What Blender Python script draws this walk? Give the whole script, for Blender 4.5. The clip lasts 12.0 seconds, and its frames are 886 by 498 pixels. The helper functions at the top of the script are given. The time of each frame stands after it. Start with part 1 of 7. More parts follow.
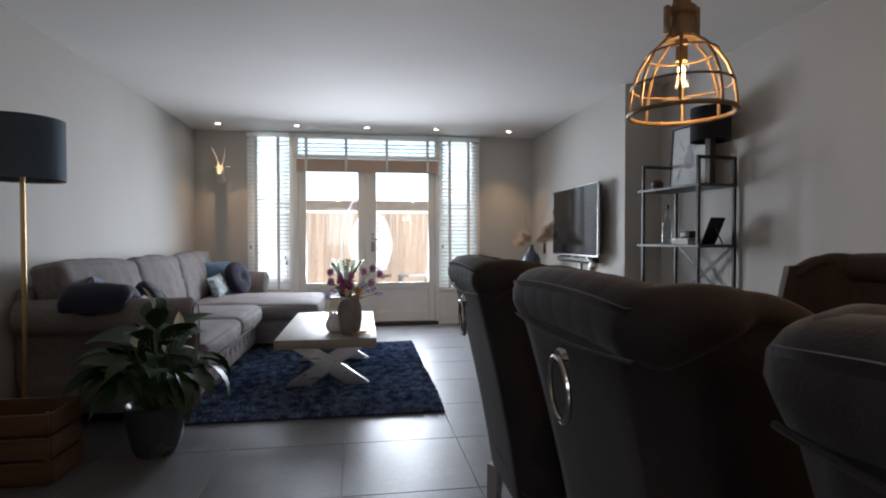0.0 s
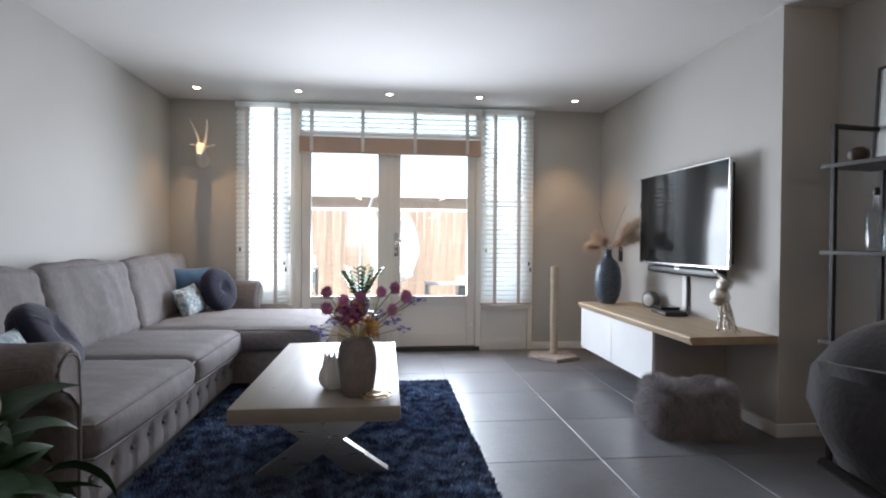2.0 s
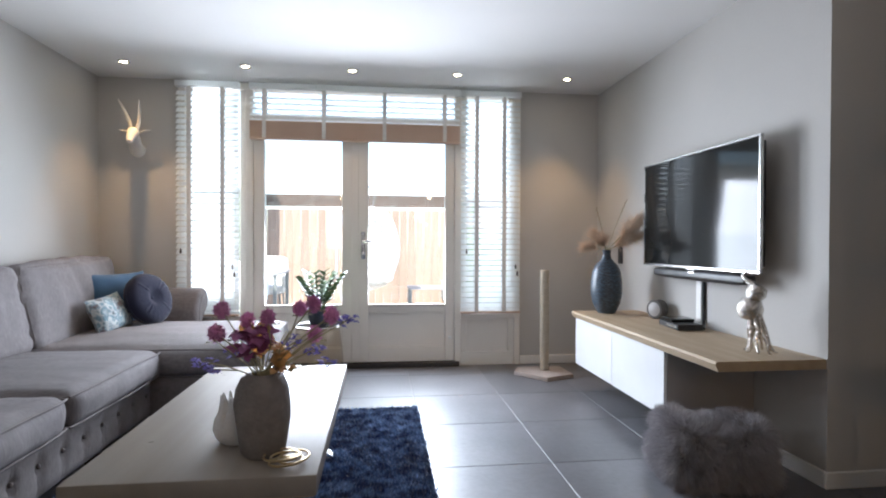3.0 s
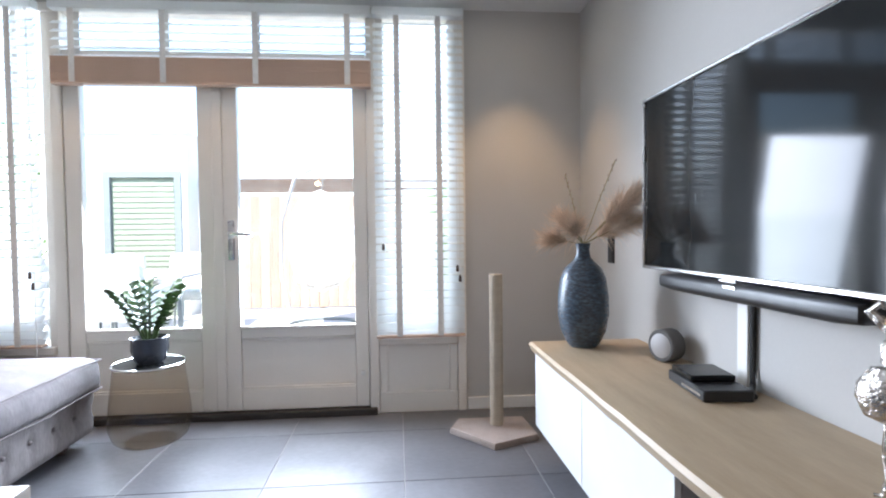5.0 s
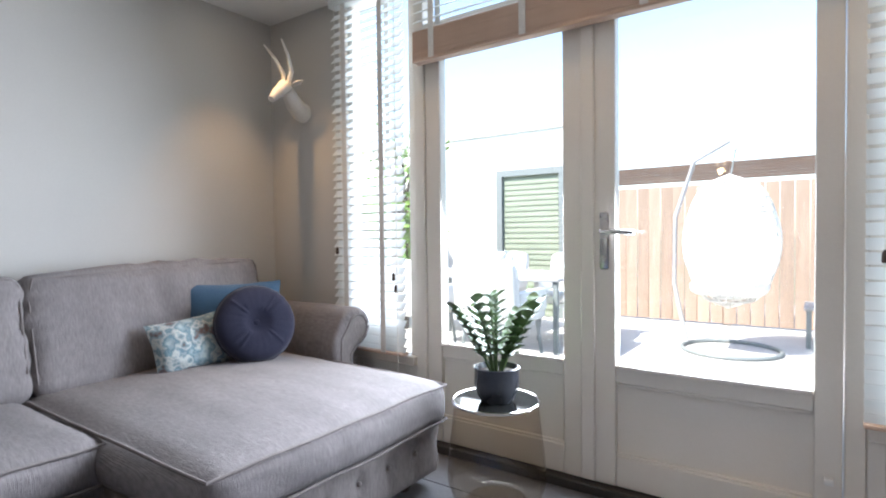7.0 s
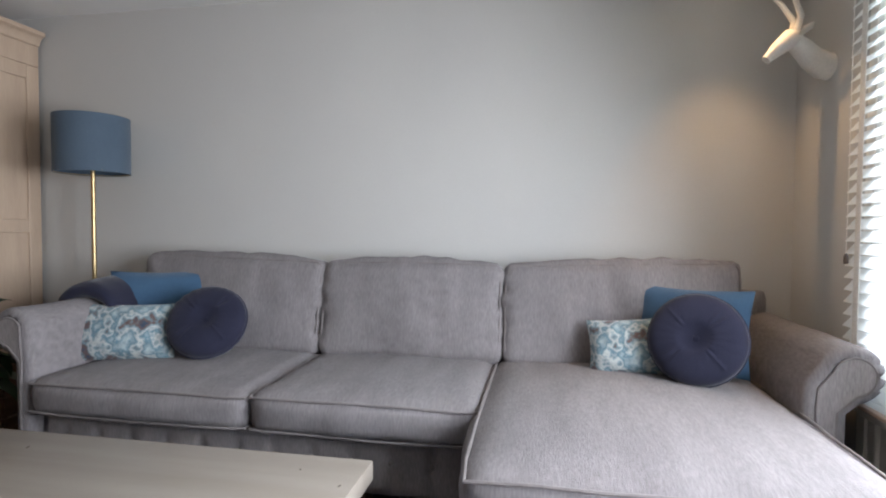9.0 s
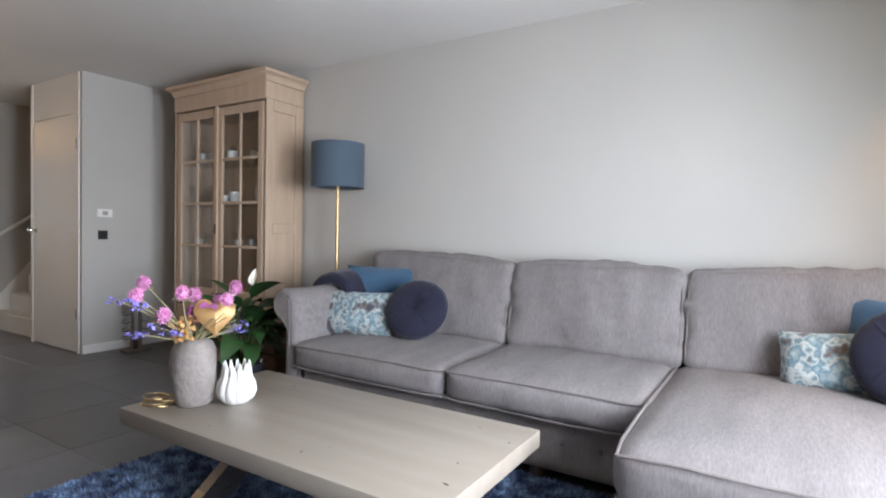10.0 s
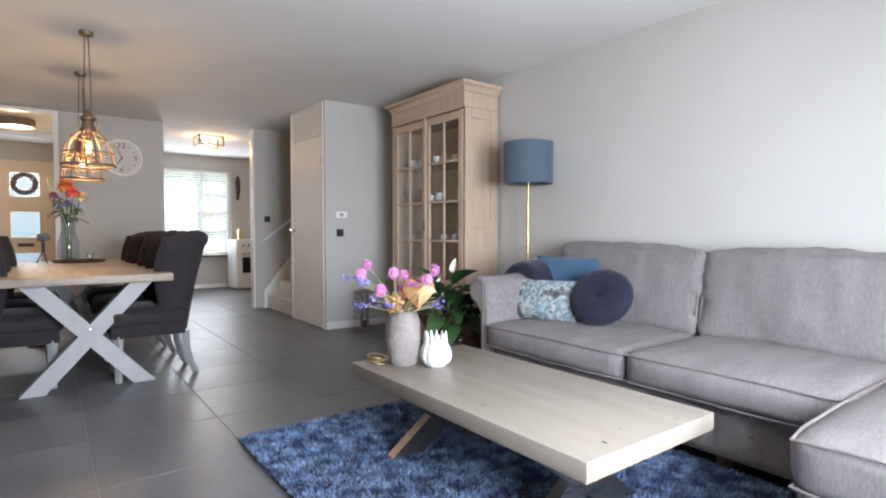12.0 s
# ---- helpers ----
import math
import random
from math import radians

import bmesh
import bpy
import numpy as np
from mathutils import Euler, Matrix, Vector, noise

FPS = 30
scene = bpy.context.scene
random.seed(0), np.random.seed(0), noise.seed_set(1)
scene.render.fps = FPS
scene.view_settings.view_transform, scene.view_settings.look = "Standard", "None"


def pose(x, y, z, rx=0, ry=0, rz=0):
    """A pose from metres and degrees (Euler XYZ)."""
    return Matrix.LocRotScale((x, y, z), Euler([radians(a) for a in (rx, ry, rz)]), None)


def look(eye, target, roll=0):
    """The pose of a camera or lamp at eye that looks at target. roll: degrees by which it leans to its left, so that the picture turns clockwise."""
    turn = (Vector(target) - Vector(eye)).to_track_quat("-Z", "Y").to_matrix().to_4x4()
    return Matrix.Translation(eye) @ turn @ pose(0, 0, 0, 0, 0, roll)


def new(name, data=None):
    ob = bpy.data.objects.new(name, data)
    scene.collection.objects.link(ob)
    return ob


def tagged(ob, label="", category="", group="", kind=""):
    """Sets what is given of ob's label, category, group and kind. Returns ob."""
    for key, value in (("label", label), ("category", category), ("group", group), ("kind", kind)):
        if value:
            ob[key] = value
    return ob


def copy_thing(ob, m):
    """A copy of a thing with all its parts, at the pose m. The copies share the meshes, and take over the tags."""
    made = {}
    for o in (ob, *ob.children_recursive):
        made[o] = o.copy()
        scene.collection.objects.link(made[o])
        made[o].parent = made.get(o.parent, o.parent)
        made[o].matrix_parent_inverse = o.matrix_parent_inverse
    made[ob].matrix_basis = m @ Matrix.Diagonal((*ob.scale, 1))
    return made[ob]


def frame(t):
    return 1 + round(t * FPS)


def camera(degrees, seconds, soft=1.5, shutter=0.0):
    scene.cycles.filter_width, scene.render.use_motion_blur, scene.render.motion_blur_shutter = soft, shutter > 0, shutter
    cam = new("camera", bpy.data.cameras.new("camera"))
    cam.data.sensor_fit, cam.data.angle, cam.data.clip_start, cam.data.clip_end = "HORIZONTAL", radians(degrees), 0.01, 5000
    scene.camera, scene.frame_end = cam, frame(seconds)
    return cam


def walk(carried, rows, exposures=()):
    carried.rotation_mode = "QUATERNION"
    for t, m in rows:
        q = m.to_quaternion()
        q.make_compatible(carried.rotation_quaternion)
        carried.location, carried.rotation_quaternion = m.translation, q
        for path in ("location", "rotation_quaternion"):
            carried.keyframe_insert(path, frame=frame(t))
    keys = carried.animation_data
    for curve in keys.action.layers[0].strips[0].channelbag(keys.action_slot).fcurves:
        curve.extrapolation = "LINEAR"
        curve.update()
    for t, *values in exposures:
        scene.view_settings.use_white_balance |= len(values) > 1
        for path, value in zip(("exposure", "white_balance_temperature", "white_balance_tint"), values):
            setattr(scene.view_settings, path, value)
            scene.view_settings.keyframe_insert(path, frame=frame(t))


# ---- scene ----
cam = camera(79.1, 12.0, 2.0)
PATH = [
    (0, (-0.023, 0.597, 1.094), (0.273, 2.575, 1.055), -0.1),
    (0.5, (-0.005, 0.97, 1.068), (0.26, 2.952, 1.035), 0.1),
    (1, (0.006, 1.349, 1.067), (0.255, 3.333, 1.038), 0.2),
    (1.5, (-0.003, 1.747, 1.081), (0.231, 3.733, 1.051), 0.3),
    (2, (0.006, 2.122, 1.082), (0.217, 4.11, 1.053), 0.4),
    (2.5, (0.104, 2.453, 1.07), (0.317, 4.442, 1.047), 0.2),
    (3, (0.245, 2.768, 1.067), (0.478, 4.754, 1.045), 0.2),
    (3.5, (0.454, 3.115, 1.067), (0.749, 5.093, 1.051), 0.2),
    (3.7, (0.522, 3.219, 1.066), (0.854, 5.191, 1.045), 0.2),
    (5.3, (1.096, 4.327, 1.076), (1.157, 6.325, 1.014), -0.6),
    (5.5, (1.014, 4.387, 1.074), (0.966, 6.386, 1.024), -0.2),
    (6, (0.907, 4.653, 1.035), (0.459, 6.602, 1.006), 0.1),
    (6.5, (0.8, 4.916, 1.069), (0.014, 6.754, 1.019), 0.3),
    (6.7, (0.823, 5.039, 1.083), (-0.107, 6.809, 1.024), -0.1),
    (8.5, (0.744, 6.002, 0.991), (-1.232, 6.311, 0.993), 0.7),
    (9, (0.889, 6.177, 1.095), (-1.078, 5.822, 1.023), 0.4),
    (9.5, (0.993, 6.277, 1.078), (-0.843, 5.486, 1.018), 0.1),
    (10, (1.127, 6.369, 1.076), (-0.573, 5.317, 1.024), 1.1),
    (10.5, (1.189, 6.474, 1.081), (-0.336, 5.182, 1.014), 0.4),
    (11, (1.239, 6.565, 1.066), (-0.145, 5.122, 0.999), 0.2),
    (11.5, (1.242, 6.602, 1.052), (-0.037, 5.065, 0.983), 0.1),
    (12, (1.232, 6.615, 1.036), (0.041, 5.01, 0.97), 0.0),
]
walk(cam, [(t, look(eye, target, roll)) for t, eye, target, roll in PATH], [(0, 1.7, 6500, 10), (1.5, 1.85, 6500, 10), (2.5, 2.1, 6350, 10), (3.7, 2.25, 6250, 10), (5.5, 2.45, 6050, 10), (6.5, 2.2, 6250, 10), (8.5, 1.9, 6550, 10), (9.5, 2.25, 6650, 10), (11, 2.6, 6500, 10), (12, 2.75, 6500, 10)])

# ---- light ----
world = bpy.data.worlds.new("sky")
scene.world = world
world.use_nodes = True
wn = world.node_tree.nodes
sky = wn.new("ShaderNodeTexSky")
sky.sky_type, sky.sun_disc = "NISHITA", False
sky.sun_elevation, sky.sun_rotation = radians(52), radians(215)
wn["Background"].inputs["Strength"].default_value = 0.15
world.node_tree.links.new(sky.outputs["Color"], wn["Background"].inputs["Color"])
sun = new("sun", bpy.data.lights.new("sun", "SUN"))
sun.data.energy, sun.data.angle, sun.data.color = 3.2, radians(0.5), (1.0, 0.95, 0.88)
sun.matrix_world = look((-4.6, -6.5, 10.2), (0, 0, 0))


def lamp(name, kind, at, watts, colour, size, aim=None, cone=90):
    data = bpy.data.lights.new(name, kind)
    data.energy, data.color, data.shadow_soft_size = watts, colour, size
    if kind == "SPOT":
        data.spot_size, data.spot_blend = radians(cone), 0.7
    ob = new(name, data)
    ob.matrix_world = look(at, aim) if aim else pose(*at)
    return ob


WARM = (1.0, 0.62, 0.30)


def window_light(name, x0, x1, z0, z1, y, toward, watts, drop=0.0, spread=170):
    """Daylight of the sky, standing in a window's opening and facing into the room."""
    data = bpy.data.lights.new(name, "AREA")
    data.shape, data.size, data.size_y = "RECTANGLE", x1 - x0, z1 - z0
    data.energy, data.color = watts, (0.825, 0.885, 1.0)
    data.spread = radians(spread)
    ob = new(name, data)
    ob.matrix_world = look(((x0 + x1) / 2, y, (z0 + z1) / 2), ((x0 + x1) / 2, y + toward, (z0 + z1) / 2 - drop))


window_light("daylight_sidelight_west", -1.29, -0.95, 0.60, 2.32, 7.425, -1, 2.8, -0.05, 160)
window_light("daylight_sidelight_east", 1.00, 1.37, 0.50, 2.32, 7.425, -1, 2.0, 0.1, 150)
window_light("daylight_door_west", -0.70, -0.09, 0.56, 1.66, 7.43, -1, 15, 0.22, 152)
window_light("daylight_door_east", 0.16, 0.79, 0.56, 1.66, 7.43, -1, 15, 0.22, 152)
window_light("daylight_transom", -0.78, 0.87, 2.13, 2.33, 7.425, -1, 0.6, 0.9, 100)
window_light("daylight_kitchen", -1.48, -0.30, 0.9, 2.1, -3.775, 1, 4.5)
window_light("daylight_hall", 1.30, 1.63, 1.59, 1.91, -3.82, 1, 2.0)

# ---- materials ----


def mat(name, c1, c2=None, scale=4.0, rough=0.6, bump=0.0, bscale=60.0, metal=0.0, stretch=(1, 1, 1), grain=0.12, gscale=90.0, rvar=0.1,
        spec=0.5, sheen=0.0, random_tint=0.0, emit=0.0, island=False, world_space=False):
    m = bpy.data.materials.new(name)
    m.use_nodes = True
    n, l = m.node_tree.nodes, m.node_tree.links
    b = n["Principled BSDF"]
    co = n.new("ShaderNodeTexCoord")
    mp = n.new("ShaderNodeMapping")
    mp.inputs["Scale"].default_value = stretch
    if world_space:
        geo = n.new("ShaderNodeNewGeometry")
        l.new(geo.outputs["Position"], mp.inputs["Vector"])
    else:
        l.new(co.outputs["Object"], mp.inputs["Vector"])
    big = n.new("ShaderNodeTexNoise")
    big.inputs["Scale"].default_value, big.inputs["Detail"].default_value = scale, 5
    l.new(mp.outputs["Vector"], big.inputs["Vector"])
    ramp = n.new("ShaderNodeValToRGB")
    ramp.color_ramp.elements[0].position, ramp.color_ramp.elements[1].position = 0.3, 0.7
    ramp.color_ramp.elements[0].color = (*c1, 1)
    ramp.color_ramp.elements[1].color = (*(c2 or [v * 0.92 for v in c1]), 1)
    l.new(big.outputs["Fac"], ramp.inputs["Fac"])
    fine = n.new("ShaderNodeTexNoise")
    fine.inputs["Scale"].default_value, fine.inputs["Detail"].default_value = gscale, 3
    l.new(mp.outputs["Vector"], fine.inputs["Vector"])
    rng = n.new("ShaderNodeMapRange")
    rng.inputs["To Min"].default_value, rng.inputs["To Max"].default_value = 1 - grain, 1 + grain
    l.new(fine.outputs["Fac"], rng.inputs["Value"])
    mul = n.new("ShaderNodeVectorMath")
    mul.operation = "SCALE"
    l.new(ramp.outputs["Color"], mul.inputs[0])
    l.new(rng.outputs["Result"], mul.inputs["Scale"])
    out = mul.outputs["Vector"]
    if random_tint:
        info = n.new("ShaderNodeNewGeometry" if island else "ShaderNodeObjectInfo")
        r2 = n.new("ShaderNodeMapRange")
        r2.inputs["To Min"].default_value, r2.inputs["To Max"].default_value = 1 - random_tint, 1 + random_tint
        l.new(info.outputs["Random Per Island" if island else "Random"], r2.inputs["Value"])
        m2 = n.new("ShaderNodeVectorMath")
        m2.operation = "SCALE"
        l.new(out, m2.inputs[0])
        l.new(r2.outputs["Result"], m2.inputs["Scale"])
        out = m2.outputs["Vector"]
    l.new(out, b.inputs["Base Color"])
    rr = n.new("ShaderNodeMapRange")
    rr.inputs["To Min"].default_value, rr.inputs["To Max"].default_value = max(0.02, rough - rvar), min(1, rough + rvar)
    l.new(big.outputs["Fac"], rr.inputs["Value"])
    l.new(rr.outputs["Result"], b.inputs["Roughness"])
    b.inputs["Metallic"].default_value = metal
    b.inputs["Specular IOR Level"].default_value = spec
    if sheen:
        b.inputs["Sheen Weight"].default_value = sheen
        b.inputs["Sheen Roughness"].default_value = 0.4
    if emit:
        b.inputs["Emission Color"].default_value = (*c1, 1)
        b.inputs["Emission Strength"].default_value = emit
    if bump:
        bn = n.new("ShaderNodeTexNoise")
        bn.inputs["Scale"].default_value, bn.inputs["Detail"].default_value = bscale, 4
        l.new(mp.outputs["Vector"], bn.inputs["Vector"])
        bp = n.new("ShaderNodeBump")
        bp.inputs["Strength"].default_value, bp.inputs["Distance"].default_value = bump, 0.01
        l.new(bn.outputs["Fac"], bp.inputs["Height"])
        l.new(bp.outputs["Normal"], b.inputs["Normal"])
    return m


def glass(name, tint=(1, 1, 1), rough=0.0):
    m = bpy.data.materials.new(name)
    m.use_nodes = True
    n, l = m.node_tree.nodes, m.node_tree.links
    n.remove(n["Principled BSDF"])
    tr, gl, mx, fr = n.new("ShaderNodeBsdfTransparent"), n.new("ShaderNodeBsdfGlossy"), n.new("ShaderNodeMixShader"), n.new("ShaderNodeLayerWeight")
    pw, ml = n.new("ShaderNodeMath"), n.new("ShaderNodeMath")
    pw.operation, ml.operation = "POWER", "MULTIPLY_ADD"
    pw.inputs[1].default_value, ml.inputs[1].default_value, ml.inputs[2].default_value = 4.0, 0.7, 0.04
    tr.inputs["Color"].default_value = (*tint, 1)
    gl.inputs["Roughness"].default_value = rough
    l.new(fr.outputs["Facing"], pw.inputs[0])
    l.new(pw.outputs["Value"], ml.inputs[0])
    l.new(ml.outputs["Value"], mx.inputs["Fac"])
    l.new(tr.outputs["BSDF"], mx.inputs[1])
    l.new(gl.outputs["BSDF"], mx.inputs[2])
    l.new(mx.outputs["Shader"], n["Material Output"].inputs["Surface"])
    return m


def fabric(name, c1, c2, ridge=0.0, scale=5.0, axis="X", sheen=0.3, rough=0.85, grain=0.2, stretch=(1, 1, 1), bump=0.25):
    """Woven cloth; ridge adds the fine cords of a chenille along one axis."""
    m = mat(name, c1, c2, scale, rough, bump, 220, sheen=sheen, grain=grain, gscale=160, spec=0.2, stretch=stretch)
    if ridge:
        n, l = m.node_tree.nodes, m.node_tree.links
        co = n.new("ShaderNodeTexCoord")
        wv = n.new("ShaderNodeTexWave")
        wv.bands_direction = axis
        wv.inputs["Scale"].default_value, wv.inputs["Distortion"].default_value, wv.inputs["Detail"].default_value = 75, 4.0, 3
        wv.inputs["Detail Scale"].default_value = 6
        l.new(co.outputs["Object"], wv.inputs["Vector"])
        bp = n.new("ShaderNodeBump")
        bp.inputs["Strength"].default_value, bp.inputs["Distance"].default_value = ridge, 0.006
        l.new(wv.outputs["Color"], bp.inputs["Height"])
        old = n["Bump"]
        l.new(old.outputs["Normal"], bp.inputs["Normal"])
        l.new(bp.outputs["Normal"], n["Principled BSDF"].inputs["Normal"])
    return m


M = {}
M["wall"] = mat("grey_wall_paint", (0.50, 0.487, 0.46), (0.47, 0.457, 0.434), 1.3, 0.75, 0.08, 260, grain=0.03, spec=0.3)
M["ceiling"] = mat("ceiling_paint", (0.74, 0.73, 0.71), (0.70, 0.69, 0.67), 1.0, 0.8, 0.06, 220, grain=0.02, spec=0.2)
M["white"] = mat("white_paint", (0.80, 0.79, 0.76), (0.76, 0.75, 0.72), 2.5, 0.42, 0.04, 120, grain=0.02)
M["frame"] = mat("cream_frame_paint", (0.78, 0.735, 0.665), (0.74, 0.695, 0.625), 2.5, 0.38, 0.05, 90, grain=0.03)
M["tile"] = mat("dark_stone_tile", (0.101, 0.101, 0.110), (0.152, 0.152, 0.163), 3.0, 0.40, 0.1, 45, grain=0.16, gscale=30, rvar=0.12, random_tint=0.14, world_space=True)
M["grout"] = mat("grey_grout", (0.33, 0.32, 0.31), None, 9, 0.9, 0.2, 80)
M["black"] = mat("black_metal", (0.018, 0.018, 0.02), (0.03, 0.028, 0.027), 12, 0.45, 0.05, 150, metal=0.3)
M["plastic"] = mat("black_plastic", (0.015, 0.015, 0.016), None, 6, 0.4, 0.03, 200)
M["screen"] = mat("tv_screen", (0.016, 0.017, 0.017), None, 3, 0.08, rvar=0.01, grain=0.0, spec=0.15)
M["silver"] = mat("brushed_silver", (0.62, 0.61, 0.60), (0.54, 0.53, 0.52), 8, 0.25, 0.05, 120, metal=1.0)
M["chrome"] = mat("polished_nickel", (0.72, 0.69, 0.66), None, 5, 0.12, metal=1.0, rvar=0.05)
M["hammered"] = mat("hammered_nickel", (0.66, 0.62, 0.57), (0.5, 0.46, 0.42), 14, 0.22, 0.9, 55, metal=1.0)
M["brass"] = mat("brushed_brass", (0.55, 0.41, 0.22), (0.46, 0.34, 0.18), 10, 0.36, 0.05, 140, metal=1.0)
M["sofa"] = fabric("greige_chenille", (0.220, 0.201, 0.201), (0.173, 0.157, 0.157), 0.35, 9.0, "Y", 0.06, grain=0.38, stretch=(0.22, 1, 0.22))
# the same chenille, lightened to paint in light on faces towards the room
M["sofa_lit"] = fabric("greige_chenille_lit", (0.26, 0.234, 0.227), (0.21, 0.188, 0.184), 0.35, 9.0, "Y", 0.06, grain=0.38, stretch=(0.22, 1, 0.22))
M["piping"] = fabric("greige_piping", (0.205, 0.182, 0.176), (0.165, 0.147, 0.142), 0, 20, sheen=0.05)
M["chair"] = fabric("dark_taupe_velvet", (0.034, 0.028, 0.031), (0.025, 0.0205, 0.023), 0, 6.0, sheen=0.12, bump=0.08)
M["navy"] = fabric("navy_velvet", (0.018, 0.019, 0.037), (0.012, 0.0125, 0.026), 0, 5, sheen=0.22)
M["petrol"] = fabric("petrol_blue_velvet", (0.05, 0.105, 0.175), (0.034, 0.075, 0.13), 0, 5, sheen=0.4)
M["shade"] = fabric("petrol_lampshade_velvet", (0.075, 0.105, 0.14), (0.06, 0.085, 0.115), 0, 3, sheen=0.2)
M["shade_dark"] = fabric("dark_lampshade", (0.02, 0.021, 0.028), (0.014, 0.015, 0.02), 0, 3, sheen=0.1)
M["oak"] = mat("light_oak", (0.45, 0.345, 0.225), (0.375, 0.28, 0.175), 2.2, 0.5, 0.15, 60, stretch=(7, 0.7, 7), grain=0.12, gscale=25)
M["cab"] = mat("pale_oak_veneer", (0.51, 0.385, 0.285), (0.445, 0.33, 0.24), 2.4, 0.55, 0.12, 60, stretch=(8, 8, 0.7), grain=0.1, gscale=25)
M["whitewash"] = mat("whitewashed_oak", (0.272, 0.238, 0.200), (0.230, 0.198, 0.163), 1.5, 0.42, 0.12, 60, stretch=(7, 0.5, 7), grain=0.06, gscale=24)
M["dining"] = mat("greyed_oak", (0.34, 0.275, 0.22), (0.26, 0.21, 0.165), 2.6, 0.4, 0.15, 50, stretch=(9, 0.7, 9), grain=0.1, gscale=22)
M["darkwood"] = mat("dark_wood", (0.07, 0.042, 0.03), (0.04, 0.025, 0.018), 3, 0.5, 0.15, 60, stretch=(5, 5, 1))
M["greyleg"] = mat("grey_painted_wood", (0.36, 0.355, 0.36), (0.30, 0.30, 0.305), 3, 0.45, 0.1, 80, stretch=(3, 3, 1))
M["steel"] = mat("brushed_steel", (0.50, 0.475, 0.45), (0.43, 0.405, 0.38), 5, 0.30, 0.05, 90, metal=1.0, stretch=(1, 1, 6))
M["rug"] = mat("navy_shag", (0.024, 0.043, 0.110), (0.22, 0.33, 0.52), 15.0, 0.8, spec=0.3, random_tint=0.45, island=True, grain=0.35, gscale=14, world_space=True, sheen=0.5)
M["rug"].node_tree.nodes["Color Ramp"].color_ramp.elements[0].position = 0.40
M["rug"].node_tree.nodes["Color Ramp"].color_ramp.elements[1].position = 0.68
M["rugback"] = mat("navy_rug_backing", (0.012, 0.018, 0.05), None, 20, 0.95)
M["slat"] = mat("white_blind_slat", (0.80, 0.80, 0.78), None, 5, 0.45, grain=0.02)
sn, sl = M["slat"].node_tree.nodes, M["slat"].node_tree.links
thin, both = sn.new("ShaderNodeBsdfTranslucent"), sn.new("ShaderNodeMixShader")
thin.inputs["Color"].default_value, both.inputs["Fac"].default_value = (0.88, 0.90, 0.90, 1), 0.6
sl.new(sn["Principled BSDF"].outputs["BSDF"], both.inputs[1])
sl.new(thin.outputs["BSDF"], both.inputs[2])
sl.new(both.outputs["Shader"], sn["Material Output"].inputs["Surface"])
M["slatwood"] = mat("beige_blind_stack", (0.62, 0.45, 0.34), (0.54, 0.38, 0.28), 4, 0.5, 0.1, 80, stretch=(1, 8, 8), grain=0.06)
M["tape"] = fabric("white_ladder_tape", (0.74, 0.72, 0.68), (0.68, 0.66, 0.62), 0, 30, sheen=0)
M["pane"] = glass("window_glass", (0.97, 0.985, 0.98))
M["smoke"] = glass("amber_smoked_glass", (0.87, 0.83, 0.77))
M["clear"] = glass("clear_glass", (0.93, 0.95, 0.96))
M["lacquer"] = mat("white_lacquer", (0.78, 0.79, 0.79), None, 3, 0.22, grain=0.01, rvar=0.04)
M["trimdark"] = mat("dark_grey_cloth", (0.11, 0.105, 0.10), (0.08, 0.077, 0.075), 12, 0.8, 0.3, 160)
M["greypanel"] = mat("grey_board", (0.36, 0.345, 0.335), None, 3, 0.5, grain=0.03)
M["threshold"] = mat("black_threshold", (0.03, 0.026, 0.024), None, 8, 0.6, 0.1, 90)


# ---- mesh helpers ----
def box(x0, x1, y0, y1, z0, z1, bevel=0.0, seg=1):
    bm = bmesh.new()
    bmesh.ops.create_cube(bm, size=1.0)
    bm.transform(Matrix.Translation(((x0 + x1) / 2, (y0 + y1) / 2, (z0 + z1) / 2)) @ Matrix.Diagonal((abs(x1 - x0), abs(y1 - y0), abs(z1 - z0), 1)))
    if bevel:
        bmesh.ops.bevel(bm, geom=bm.edges[:], offset=bevel, segments=seg, affect="EDGES", profile=0.5)
    return bm


def joined(*bms):
    out = bmesh.new()
    for b in bms:
        tmp = bpy.data.meshes.new("tmp")
        b.to_mesh(tmp)
        b.free()
        out.from_mesh(tmp)
        bpy.data.meshes.remove(tmp)
    return out


def moved(bm, m):
    bm.transform(m)
    return bm


def lathe(profile, n=28, cap=True):
    bm = bmesh.new()
    rings = []
    for r, z in profile:
        rings.append([bm.verts.new((r * math.cos(a), r * math.sin(a), z)) for a in (2 * math.pi * k / n for k in range(n))])
    for a, b in zip(rings, rings[1:]):
        for k in range(n):
            bm.faces.new((a[k], a[(k + 1) % n], b[(k + 1) % n], b[k]))
    if cap:
        if profile[0][0] > 1e-4:
            bm.faces.new(rings[0][::-1])
        if profile[-1][0] > 1e-4:
            bm.faces.new(rings[-1])
    bmesh.ops.remove_doubles(bm, verts=bm.verts[:], dist=1e-5)
    return bm


